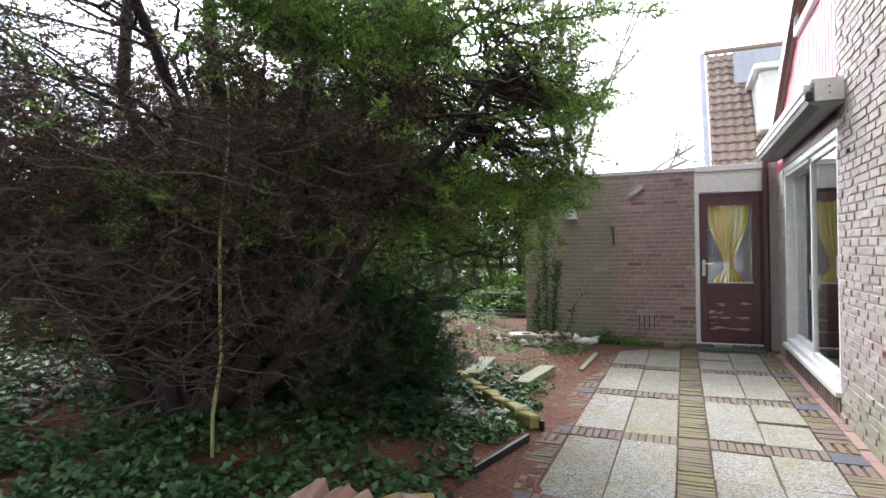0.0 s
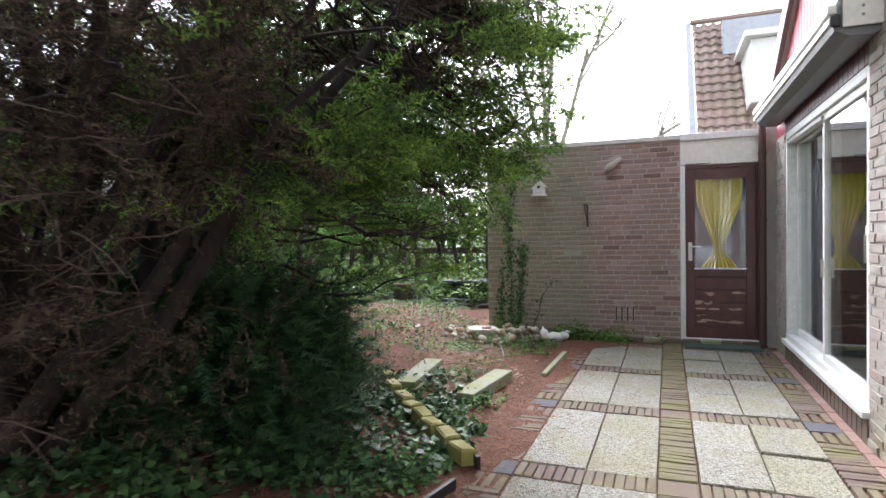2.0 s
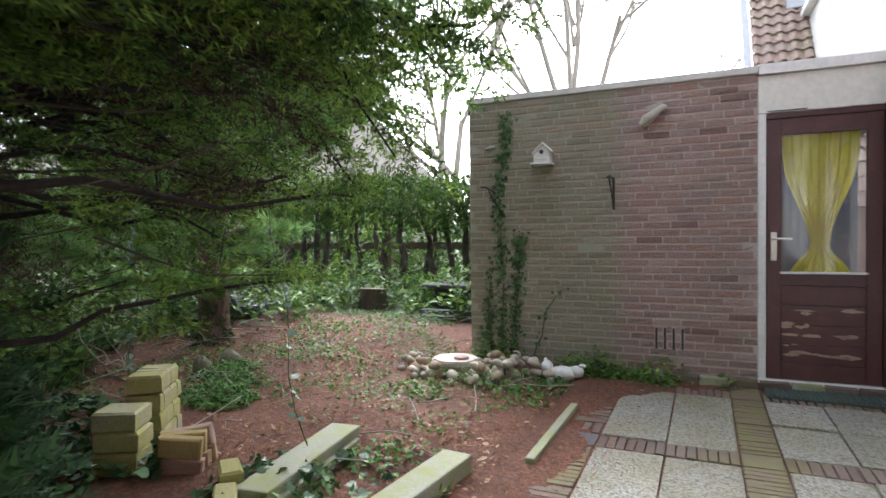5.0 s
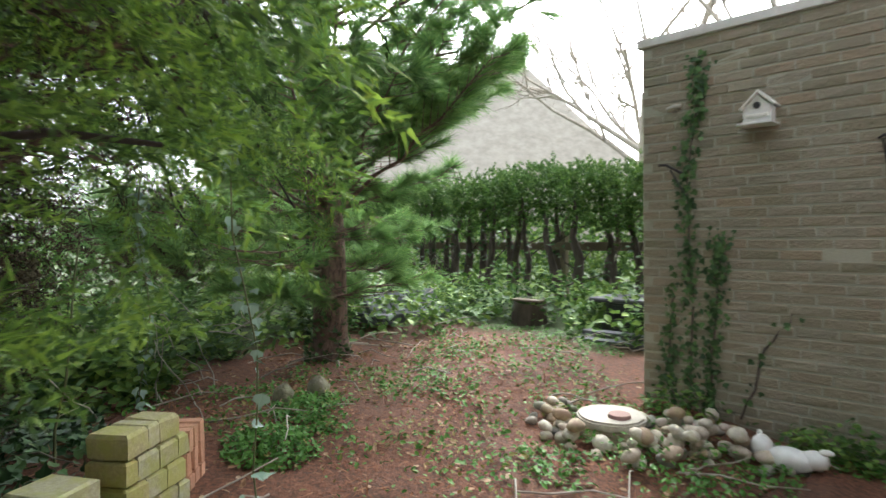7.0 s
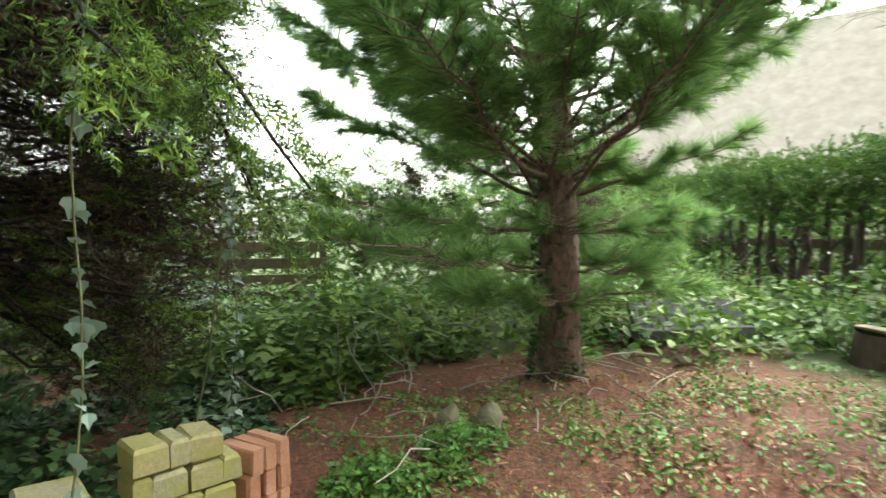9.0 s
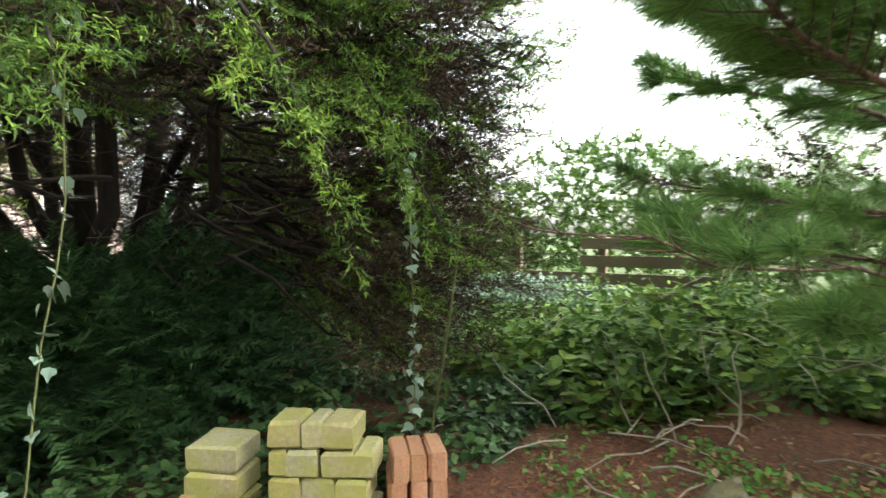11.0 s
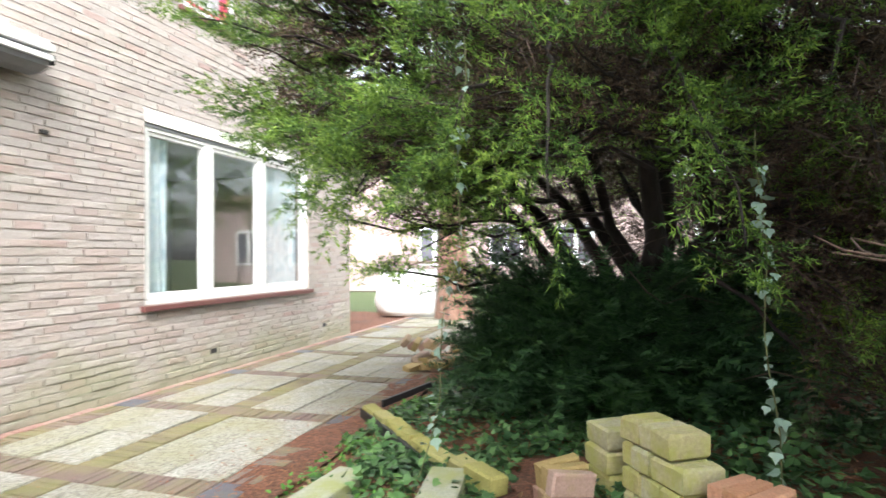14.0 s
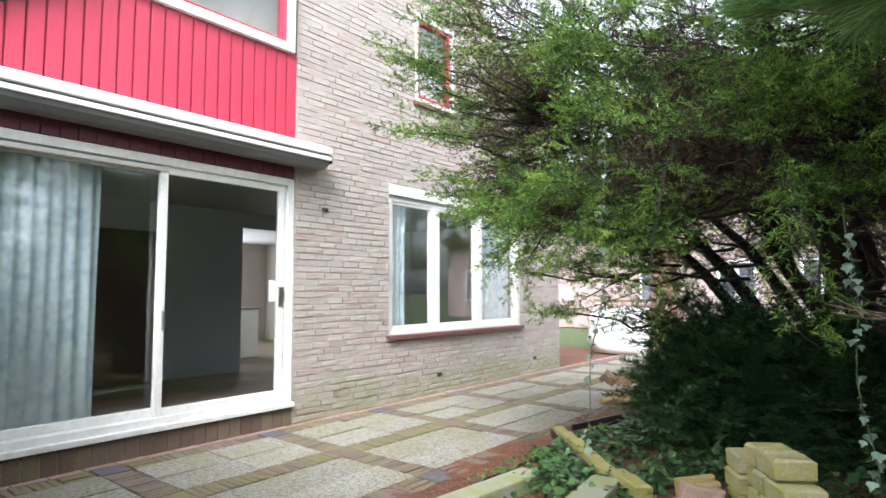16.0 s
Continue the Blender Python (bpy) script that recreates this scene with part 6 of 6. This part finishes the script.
        c = np.stack([np.interp(u, np.arange(14), line[:, i]) for i in range(3)], -1)
        q.append(c + np.stack([rng.normal(0, 0.035, dens), -np.abs(rng.normal(0.012, 0.01, dens)), rng.normal(0, 0.03, dens)], -1))
    tubes("stem_web", lines, M_HEDGEBARK, v, sides=5)["kind"] = "stuff"
    q = np.concatenate(q)
    scatter("leaves", *LEAF_I, q, rng.normal(0, 0.6, (len(q), 3)) * np.array([1, 0.15, 1]) + np.array([0, -0.15, -0.5]), rng.uniform(0.022, 0.048, len(q)), M_IVY, v, roll=rng.normal(1.57, 0.3, len(q)))["kind"] = "stuff"


wall_things()


# ---- stones, stacks and clutter ----
def pebble(seed, stretch=(1, 1, 0.7)):
    g = random.Random(seed)
    bm = bmesh.new()
    bmesh.ops.create_icosphere(bm, subdivisions=2, radius=1)
    off = Vector((g.uniform(-9, 9), g.uniform(-9, 9), g.uniform(-9, 9)))
    for v in bm.verts:
        v.co *= 1 + 0.22 * noise.noise(v.co * 1.1 + off)
        v.co = Vector([a * b for a, b in zip(v.co, stretch)])
    me = bpy.data.meshes.new("stone")
    bm.to_mesh(me)
    bm.free()
    me.shade_smooth()
    me.materials.append(M_STONE)
    return me


def stone_heap():
    shapes = [pebble(s, (1, 0.8, 0.62)) for s in range(6)]
    g = random.Random(12)
    spots = []
    for k in range(100):
        if k < 54:
            x, y, r, z = g.gauss(-1.33, 0.2), g.gauss(9.6, 0.15), g.uniform(0.032, 0.062), 0
        else:
            a = g.uniform(2.2, 6.6)
            d = g.uniform(0.27, 0.5)
            x, y, r, z = -1.82 + d * math.cos(a), 9.42 + d * 0.75 * math.sin(a), g.uniform(0.03, 0.062), 0
        if math.hypot(x + 1.82, (y - 9.42)) < 0.21:
            continue
        z = float(height(x, y)) + r * 0.35
        for px, py, pr, pz in spots:
            d = math.hypot(x - px, y - py)
            if d < (r + pr) * 0.72:
                z = max(z, pz + (r + pr) * 0.55 * (1 - d / (r + pr)) ** 0.5)
        z = min(z, 0.17)
        spots.append((x, y, r, z))
        ob = put_mesh("stone", shapes[k % 6])
        ob.matrix_basis = Matrix.LocRotScale((x, y, z), Euler((g.gauss(0, 0.3), g.gauss(0, 0.3), g.uniform(0, 6))), (r, r, r))
        tagged(ob, "rounded grey-brown field stone in a heap", "stone", "heap of field stones")
    m = thing("millstone", "round pale stone disc with a clay plug", "millstone", at=(-1.82, 9.42, float(height(-1.82, 9.42)) - 0.01))
    for nm, r, z0, z1, mat in (("base_disc", 0.185, 0, 0.075, M_STONE), ("top_disc", 0.2, 0.0755, 0.125, M_PALESTONE)):
        bm = bmesh.new()
        bmesh.ops.create_cone(bm, cap_ends=True, segments=28, radius1=r, radius2=r * 0.985, depth=z1 - z0, matrix=Matrix.Translation((0, 0, (z0 + z1) / 2)))
        bmesh.ops.bevel(bm, geom=[e for e in bm.edges if abs(e.verts[0].co.z - e.verts[1].co.z) < 1e-4], offset=0.012, segments=2, affect="EDGES")
        for v in bm.verts:
            v.co += 0.006 * noise.noise_vector(v.co * 14)
        part(nm, bm, mat, m)
    bm = bmesh.new()
    bmesh.ops.create_cone(bm, cap_ends=True, segments=18, radius1=0.065, radius2=0.06, depth=0.02, matrix=Matrix.Translation((0.07, -0.03, 0.136)))
    part("clay_plug", bm, M_PINK, m, "flat brown clay plug")
    w = thing("white_ornament", "broken white ceramic garden ornament", "ornament", at=(-0.97, 9.68, float(height(-0.97, 9.68))))
    bm = bmesh.new()
    for c, r, st in (((0, 0, 0.06), 0.075, (1.7, 0.9, 0.85)), ((-0.12, 0.0, 0.1), 0.055, (1, 0.9, 1.1)), ((0.12, 0.01, 0.085), 0.055, (1.2, 0.9, 0.9)), ((-0.14, 0.02, 0.15), 0.02, (0.8, 0.6, 1.3)), ((0.17, 0, 0.13), 0.022, (1.4, 0.7, 0.7))):
        bmesh.ops.create_icosphere(bm, subdivisions=2, radius=r, matrix=Matrix.Translation(c) @ Matrix.Diagonal((*st, 1)))
    for v in bm.verts:
        v.co += 0.012 * noise.noise_vector(v.co * 11)
    part("body", bm, M_WHITE, w, smooth=True)
    s = thing("pigeon_stone", "grey-white flat stone leaning in the weeds", "stone", at=(-0.22, 9.88, 0.0))
    bm = block((-0.06, -0.015, 0), (0.06, 0.015, 0.1), 0.012)
    bm.transform(Matrix.Rotation(radians(-35), 4, "Y") @ Matrix.Rotation(radians(-25), 4, "X"))
    part("body", bm, M_PALESTONE, s)
    moss_shape = pebble(23, (1, 0.9, 0.75))
    for v in moss_shape.vertices:
        v.co *= 1 + 0.45 * noise.noise(v.co * 2.4) + 0.12 * noise.noise(v.co * 8)
    moss_shape.materials.clear()
    moss_shape.materials.append(M_OLDMOSS)
    for x, y, r in ((-3.5, 8.27, 0.11), (-3.4, 8.47, 0.12), (-2.35, 4.95, 0.14)):
        ob = put_mesh("mossy_stone", shapes[1])
        ob.matrix_basis = Matrix.LocRotScale((x, y, float(height(x, y)) + r * 0.3), Euler((0.2, 0.1, x)), (r, r * 0.7, r * 1.25))
        ob.data = moss_shape
        tagged(ob, "mossy upright stone among herbs", "stone", "mossy stones")


def slab(name, label, a, b, w, h, z, mat=None, roll=0):
    """A long concrete piece from a to b on the ground."""
    a, b = Vector((*a, 0)), Vector((*b, 0))
    ln = (b - a).length
    bm = block((0, -w / 2, 0), (ln, w / 2, h), 0.012)
    for v in bm.verts:
        v.co += 0.003 * noise.noise_vector(v.co * 9)
    ob = part("body", bm, mat or M_CONCRETE, thing(name, label, "concrete slab", "loose slabs", at=(a.x, a.y, z)))
    ob.parent.rotation_euler = (roll, 0, math.atan2(b.y - a.y, b.x - a.x))


def slabs():
    z = lambda x, y: float(height(x, y)) - 0.02
    slab("concrete_beam", "long mossy grey-green concrete beam on the soil", (-1.16, 6.8), (-1.07, 7.68), 0.17, 0.11, z(-1.1, 7.3))
    slab("concrete_beam", "long mossy grey-green concrete beam on the soil", (-1.66, 6.78), (-1.76, 7.66), 0.2, 0.06, z(-1.72, 7.3))
    slab("concrete_beam", "pale mossy concrete beam lying on another", (-1.67, 6.8), (-1.775, 7.7), 0.18, 0.055, z(-1.72, 7.3) + 0.061)
    slab("kerb_stone", "narrow grey kerb at the edge of the paving", (-0.735, 7.86), (-0.715, 8.95), 0.055, 0.09, -0.05, M_CONCRETE)
    g = random.Random(8)
    t = thing("bed_edging", "row of mossy yellow-green blocks edging the bed", "edging", kind="structure")
    a, b = Vector((-0.72, 5.62, 0)), Vector((-1.95, 6.98, 0))
    shapes = [mesh_np("block", *brick_mesh("", (0.205, 0.1, 0.1), M_MOSS, s, 0.012), M_MOSS) for s in range(3)]
    n = int((b - a).length / 0.215)
    for k in range(n):
        q = a + (b - a) * (k + 0.5) / n
        ob = put_mesh("block", shapes[k % 3], t)
        ob.matrix_basis = Matrix.LocRotScale((q.x + g.gauss(0, 0.012), q.y, float(height(q.x, q.y)) + 0.065 + g.gauss(0, 0.006)), Euler((g.gauss(0, 0.07), g.gauss(0, 0.04), math.atan2(b.y - a.y, b.x - a.x) + g.gauss(0, 0.05))), None)
    e = thing("black_edging", "dark plank edging on the soil", "edging")
    bm = block((0, -0.012, -0.05), (1.9, 0.012, 0.075), 0.004)
    ob = part("plank", bm, M_BLACK, e)
    e.matrix_basis = pose(-0.66, 5.62, 0.0, 0, 0, math.degrees(math.atan2(6.98 - 5.56, -1.95 + 0.72)))
    e2 = thing("black_edging", "dark plank edging on the soil", "edging")
    part("plank", block((0, -0.012, -0.05), (0.75, 0.012, 0.06), 0.004), M_BLACK, e2)
    e2.matrix_basis = pose(-0.86, 4.6, 0.0, 0, 0, 78)


BR = (0.2, 0.098, 0.064)


def pile_brick(me, parent, place, rot=(0, 0, 0), name="brick"):
    ob = put_mesh(name, me, parent)
    ob.matrix_basis = pose(*place, *rot)
    return ob


def brick_stacks():
    g = random.Random(21)
    ora = [mesh_np("brick", *brick_mesh("", BR, M_ORANGE, s + 4, 0.009), M_ORANGE) for s in range(3)]
    pink = [mesh_np("brick", *brick_mesh("", BR, M_PILE, s + 2, 0.008), M_PILE) for s in range(3)]
    j = lambda s=0.6: g.gauss(0, s)
    turn = 122.7
    st = thing("brick_stack", "neat stack of mossy yellow-green paving blocks", "brick stack", "brick stacks", at=(-2.64, 7.13, 0.015))
    st.rotation_euler, st.scale = (0, 0, radians(turn)), (0.88, 0.92, 1.0)
    wide = [mesh_np("block", *brick_mesh("", (0.128, 0.19, 0.096), M_STACK, q, 0.012), M_STACK) for q in range(4)]
    slim = [mesh_np("block", *brick_mesh("", (0.075, 0.19, 0.096), M_STACK, q + 4, 0.011), M_STACK) for q in range(3)]
    # courses of squat blocks, their joints broken by slim ones
    for c in range(5):
        z = 0.05 + 0.1 * c
        row = [("w", -0.135), ("w", 0.0), ("w", 0.135)] if c % 2 == 0 else [("s", -0.16), ("w", -0.055), ("w", 0.08), ("s", 0.185)]
        if c == 4:
            row = [("w", -0.13), ("s", -0.025), ("w", 0.082)]
        for k, (kind, x) in enumerate(row):
            me = wide[(k + c) % 4] if kind == "w" else slim[(k + c) % 3]
            pile_brick(me, st, (x + j(0.003), j(0.006), z + j(0.001)), (j(0.5), j(0.5), j(1.2)), "block")
    s2 = thing("brick_stack", "short stack of large yellow-green blocks", "brick stack", "brick stacks", at=(-2.45, 6.8, 0.02))
    s2.rotation_euler = (0, 0, radians(turn))
    flat = [mesh_np("block", *brick_mesh("", (0.19, 0.2, 0.096), M_STACK, q + 8, 0.012), M_STACK) for q in range(3)]
    for c in range(4):
        pile_brick(flat[c % 3], s2, (j(0.004), j(0.004), 0.05 + 0.1 * c), (j(0.5), j(0.5), j(1.5)), "block")
    s3 = thing("brick_stack", "small stack of orange bricks on edge", "brick stack", "brick stacks", at=(-2.88, 7.36, -0.01))
    s3.rotation_euler = (0, 0, radians(turn + 14))
    for c in range(4):
        for k in range(3):
            pile_brick(ora[(k + c) % 3], s3, (-0.07 + 0.068 * k + j(0.003), j(0.006), 0.05 + 0.1 * c), (90, 0, 90 + j()))
    s4 = thing("brick_stack", "low stack of pinkish bricks on edge", "brick stack", "brick stacks", at=(-2.23, 6.99, 0.07))
    s4.rotation_euler = (0, 0, radians(turn))
    for c in range(2):
        for k in range(3):
            pile_brick(pink[(k + c) % 3], s4, (-0.08 + 0.072 * k + j(0.004), j(0.01), 0.05 + 0.1 * c), (90, 8 * (k - 1), 90 + j(3)))
    # the tipped heap beside the path
    pl = [mesh_np("brick", *brick_mesh("", (0.2, 0.1, 0.06), M_PILE, s, 0.007), M_PILE) for s in range(4)]
    h = thing("brick_heap", "tipped row of loose pink and yellow paving bricks", "brick heap", "brick stacks", at=(-0.84, 3.55, float(height(-0.84, 3.55))))
    for r in range(5):
        for k in range(11):
            x = -0.62 + 0.105 * k + g.gauss(0, 0.02)
            pile_brick(pl[(k + r) % 4], h, (x, -0.35 + 0.17 * r + g.gauss(0, 0.03), 0.06 + 0.03 * (r % 2) + 0.055 * max(0, 3 - abs(k - 5)) * 0.6), (g.gauss(0, 9), g.gauss(0, 9), 90 + g.gauss(0, 22)))
    for k in range(16):
        x = -0.5 + 0.075 * k
        pile_brick(pl[k % 4], h, (x + g.gauss(0, 0.015), -0.02 + g.gauss(0, 0.04), 0.24 + g.gauss(0, 0.015)), (g.gauss(62, 14), g.gauss(0, 7), 90 + g.gauss(0, 12)))


def back_clutter():
    s = thing("roofing_sheets", "leaning stack of grey roofing sheets in brambles", "sheet stack", at=(-4.85, 10.65, float(height(-4.85, 10.65))))
    for k in range(7):
        bm = block((-0.02, -0.52 + 0.15 * k, 0), (0.03, -0.38 + 0.15 * k, 0.36), 0.006)
        bm.transform(Matrix.Rotation(radians(-38 + 2 * (k % 3)), 4, "Y"))
        part("sheet", bm, M_SLATE, s)
    part("sheet", block((-0.4, -0.5, 0), (0.1, 0.5, 0.1), 0.01), M_SLATE, s)
    l = thing("log_stump", "short weathered log stump in the bank", "log", at=(-3.75, 11.3, float(height(-3.75, 11.3))))
    tubes("log", [(np.array([(0, 0, -0.05), (0, 0, 0.12), (0.01, 0, 0.22)]), np.array([0.2, 0.18, 0.17]))], M_HEDGEBARK, l, sides=12)
    part("top_board", block((-0.2, -0.06, 0.222), (0.16, 0.06, 0.245), 0.008), M_WOOD, l)
    b = thing("black_tub", "black plastic tub upside down beside the garage", "tub", at=(-2.75, 11.7, float(height(-2.75, 11.7))))
    bm = bmesh.new()
    bmesh.ops.create_cone(bm, cap_ends=True, segments=20, radius1=0.36, radius2=0.3, depth=0.3, matrix=Matrix.Translation((0, 0, 0.15)))
    bmesh.ops.bevel(bm, geom=bm.edges[:], offset=0.015, segments=2, affect="EDGES")
    part("body", bm, M_BLACK, b)
    part("lid", block((-0.36, -0.3, 0.305), (0.36, 0.3, 0.345), 0.015), M_BLUE, b, "grey-blue flat lid")
    p = thing("plank_pile", "dark planks lying beside the garage", "planks", at=(-2.55, 11.25, float(height(-2.55, 11.25))))
    for k in range(2):
        part("plank", block((-0.45, -0.3 + 0.14 * k, 0.0 + 0.05 * k), (0.45, -0.17 + 0.14 * k, 0.04 + 0.05 * k), 0.004), M_SLATE, p)


stone_heap(); slabs(); brick_stacks(); back_clutter()


# ---- the paving, last ----
def patio():
    p = thing("pavement", "gravel-faced slabs framed by strips of narrow bricks", "patio", kind="structure")
    part("bed", block((-0.7, -2.3, -0.12), (HX + 0.02, GY + 0.02, -0.022)), M_SOIL, p)
    part("joint_moss", block((0.295, -2.2, -0.03), (0.495, 9.9, -0.007)), M_MOSSCLINKER, p, "moss in the joints of the middle strip")
    g = random.Random(31)
    T = 0.05
    slabs_m, rest, singles = {}, [], [0]
    bricks = [mesh_np("paver", *brick_mesh("", (0.196, 0.047, T), M_CLINKER, s), M_CLINKER) for s in range(4)]
    mossy = [mesh_np("paver", *brick_mesh("", (0.196, 0.047, T), M_MOSSCLINKER, s), M_MOSSCLINKER) for s in range(4)]
    mossy_rest = []
    blue = mesh_np("blue_paver", *brick_mesh("", (0.2, 0.2, T), M_BLUE, 3), M_BLUE)

    def paver(x, y, turned):
        green = abs(x - 0.395) < 0.11
        if singles[0] < 300 and 5.0 < y < 9.7:
            ob = put_mesh("paver", (mossy if green else bricks)[g.randrange(4)], p)
            ob.matrix_basis = pose(x, y, -T / 2 + g.gauss(0, 0.0022), g.gauss(0, 0.7), g.gauss(0, 0.5), (90 if turned else 0) + g.gauss(0, 0.8))
            singles[0] += 1
        else:
            s = (0.047, 0.196, T) if turned else (0.196, 0.047, T)
            v, f = brick_mesh("", s, M_CLINKER, g.randrange(8))
            (mossy_rest if green else rest).append((v + np.array((x, y, -T / 2 + g.gauss(0, 0.0025))), f))

    def run_y(x, a, b):
        n = round((b - a) / 0.053)
        for k in range(n):
            paver(x, a + (k + 0.5) * (b - a) / n, False)

    def run_x(y, a, b):
        n = round((b - a) / 0.053)
        for k in range(n):
            paver(a + (k + 0.5) * (b - a) / n, y, True)

    period, first = 1.33, 7.05
    ys = [first + period * k for k in range(-7, 3)]
    cols = [(-0.465, 0.29), (0.5, 1.215)]
    for y in ys:
        for a, b in cols:
            run_x(y, a, b)
        for x in (-0.57, 0.395, 1.32):
            ob = put_mesh("blue_paver" if x != 0.395 else "mossy_paver", blue if x != 0.395 else mesh_np("mossy_paver", *brick_mesh("", (0.2, 0.2, T), M_MOSS, 5), M_CLINKER), p)
            ob.location = (x, y, -T / 2)
            e = y + period
            for q in (0.16, period - 0.16):
                if x == 0.395:
                    continue
                for k in range(3):
                    paver(x - 0.07 + 0.07 * k, y + q + (0.055 if q < 0.5 else -0.055), True)
            run_y(x, y + (0.32 if x != 0.395 else 0.105), e - (0.32 if x != 0.395 else 0.105))
        for a, b in cols:
            w = (b - a) / 2
            deep = 1 if a < 0 else 2
            for i in range(2):
                for j in range(deep):
                    if y > 9:
                        continue
                    key = (round(w, 3), (i + j) % 2)
                    dep = (period - 0.21) / deep
                    if key not in slabs_m:
                        slabs_m[key] = mesh_np("slab", *brick_mesh("", (w - 0.009, dep - 0.008, T), M_SLAB, i + 2 * j), M_SLAB)
                    ob = put_mesh("slab", slabs_m[key], p)
                    ob.matrix_basis = pose(a + w * (i + 0.5), y + 0.105 + dep * (j + 0.5), -T / 2 + g.gauss(0, 0.004), g.gauss(0, 0.35), g.gauss(0, 0.35), 0)
    put_mesh("paver_field", mesh_np("paver_field", *joined(rest), M_CLINKER), p)["kind"] = "stuff"
    put_mesh("paver_strip", mesh_np("paver_strip", *joined(mossy_rest), M_MOSSCLINKER), p)["kind"] = "stuff"
    # soil washed over the slabs, a low uneven skin
    gx, gy = np.arange(-0.86, 1.44, 0.03), np.arange(1.0, 10.02, 0.03)
    xx, yy = np.meshgrid(gx, gy, indexing="ij")
    f = wavy(2.1 * xx, 1.7 * yy) + 0.6 * wavy(5.3 * xx + 1, 4.7 * yy) + 0.5 * wavy(13 * xx, 12 * yy + 2)
    cover = 0.0245 * smoothstep(-0.2, -0.7, xx) + 0.017 * smoothstep(8.75, 9.6, yy) * smoothstep(0.5, -0.2, xx) + 0.009 * smoothstep(9.2, 9.8, yy) + 0.008 * smoothstep(1.2, 1.42, xx)
    zz = -0.02 + cover + 0.0048 * f
    zz = np.where((xx > 0.5) & (yy > 9.6), -0.02, np.minimum(zz, 0.02))
    k = len(gy)
    i, j = np.meshgrid(np.arange(len(gx) - 1), np.arange(k - 1), indexing="ij")
    a = (i * k + j).ravel()
    sp = put_mesh("soil_spill", mesh_np("soil_spill", np.stack([xx, yy, zz], -1).reshape(-1, 3), np.stack([a, a + k, a + k + 1, a + 1], -1), M_SOIL, True))
    tagged(sp, "red-brown soil washed over the paving's edge", "soil", kind="structure")
    # needles and crumbs of soil blown over the paving
    t = thing("paving_litter", "needles and soil crumbs strewn over the paving", "litter", kind="stuff")
    n = 26000
    x, y = rng.uniform(-0.8, 1.45, n), rng.uniform(0.0, 9.95, n)
    near = 1.15 * smoothstep(-0.1, -0.6, x) + 0.8 * smoothstep(8.9, 9.7, y) + 0.35 * smoothstep(1.15, 1.4, x) + 0.05
    ok = near * (1 + 0.5 * wavy(2 * x, 2 * y)) > rng.uniform(0, 1.6, n)
    x, y = x[ok], y[ok]
    scatter("needles", np.array([[-0.09, 0, 0], [0.09, 0, 0.02], [0.0, 1, 0.04]]), np.array([[0, 1, 2]]), np.stack([x, y, 0 * x + 0.006], -1), unit(len(x)) * np.array([1, 1, 0.15]), rng.uniform(0.012, 0.04, len(x)), M_LITTER, t)["kind"] = "stuff"
    pink = [mesh_np("edge_brick", *brick_mesh("", (0.075, 0.205, T), M_PINK, s), M_PINK) for s in range(3)]
    k, y = 0, -1.5
    while y < 9.75:
        put_mesh("edge_brick", pink[k % 3], p).location = (1.462, y + 0.105, -T / 2 + g.gauss(0, 0.002))
        y += 0.213
        k += 1


patio()
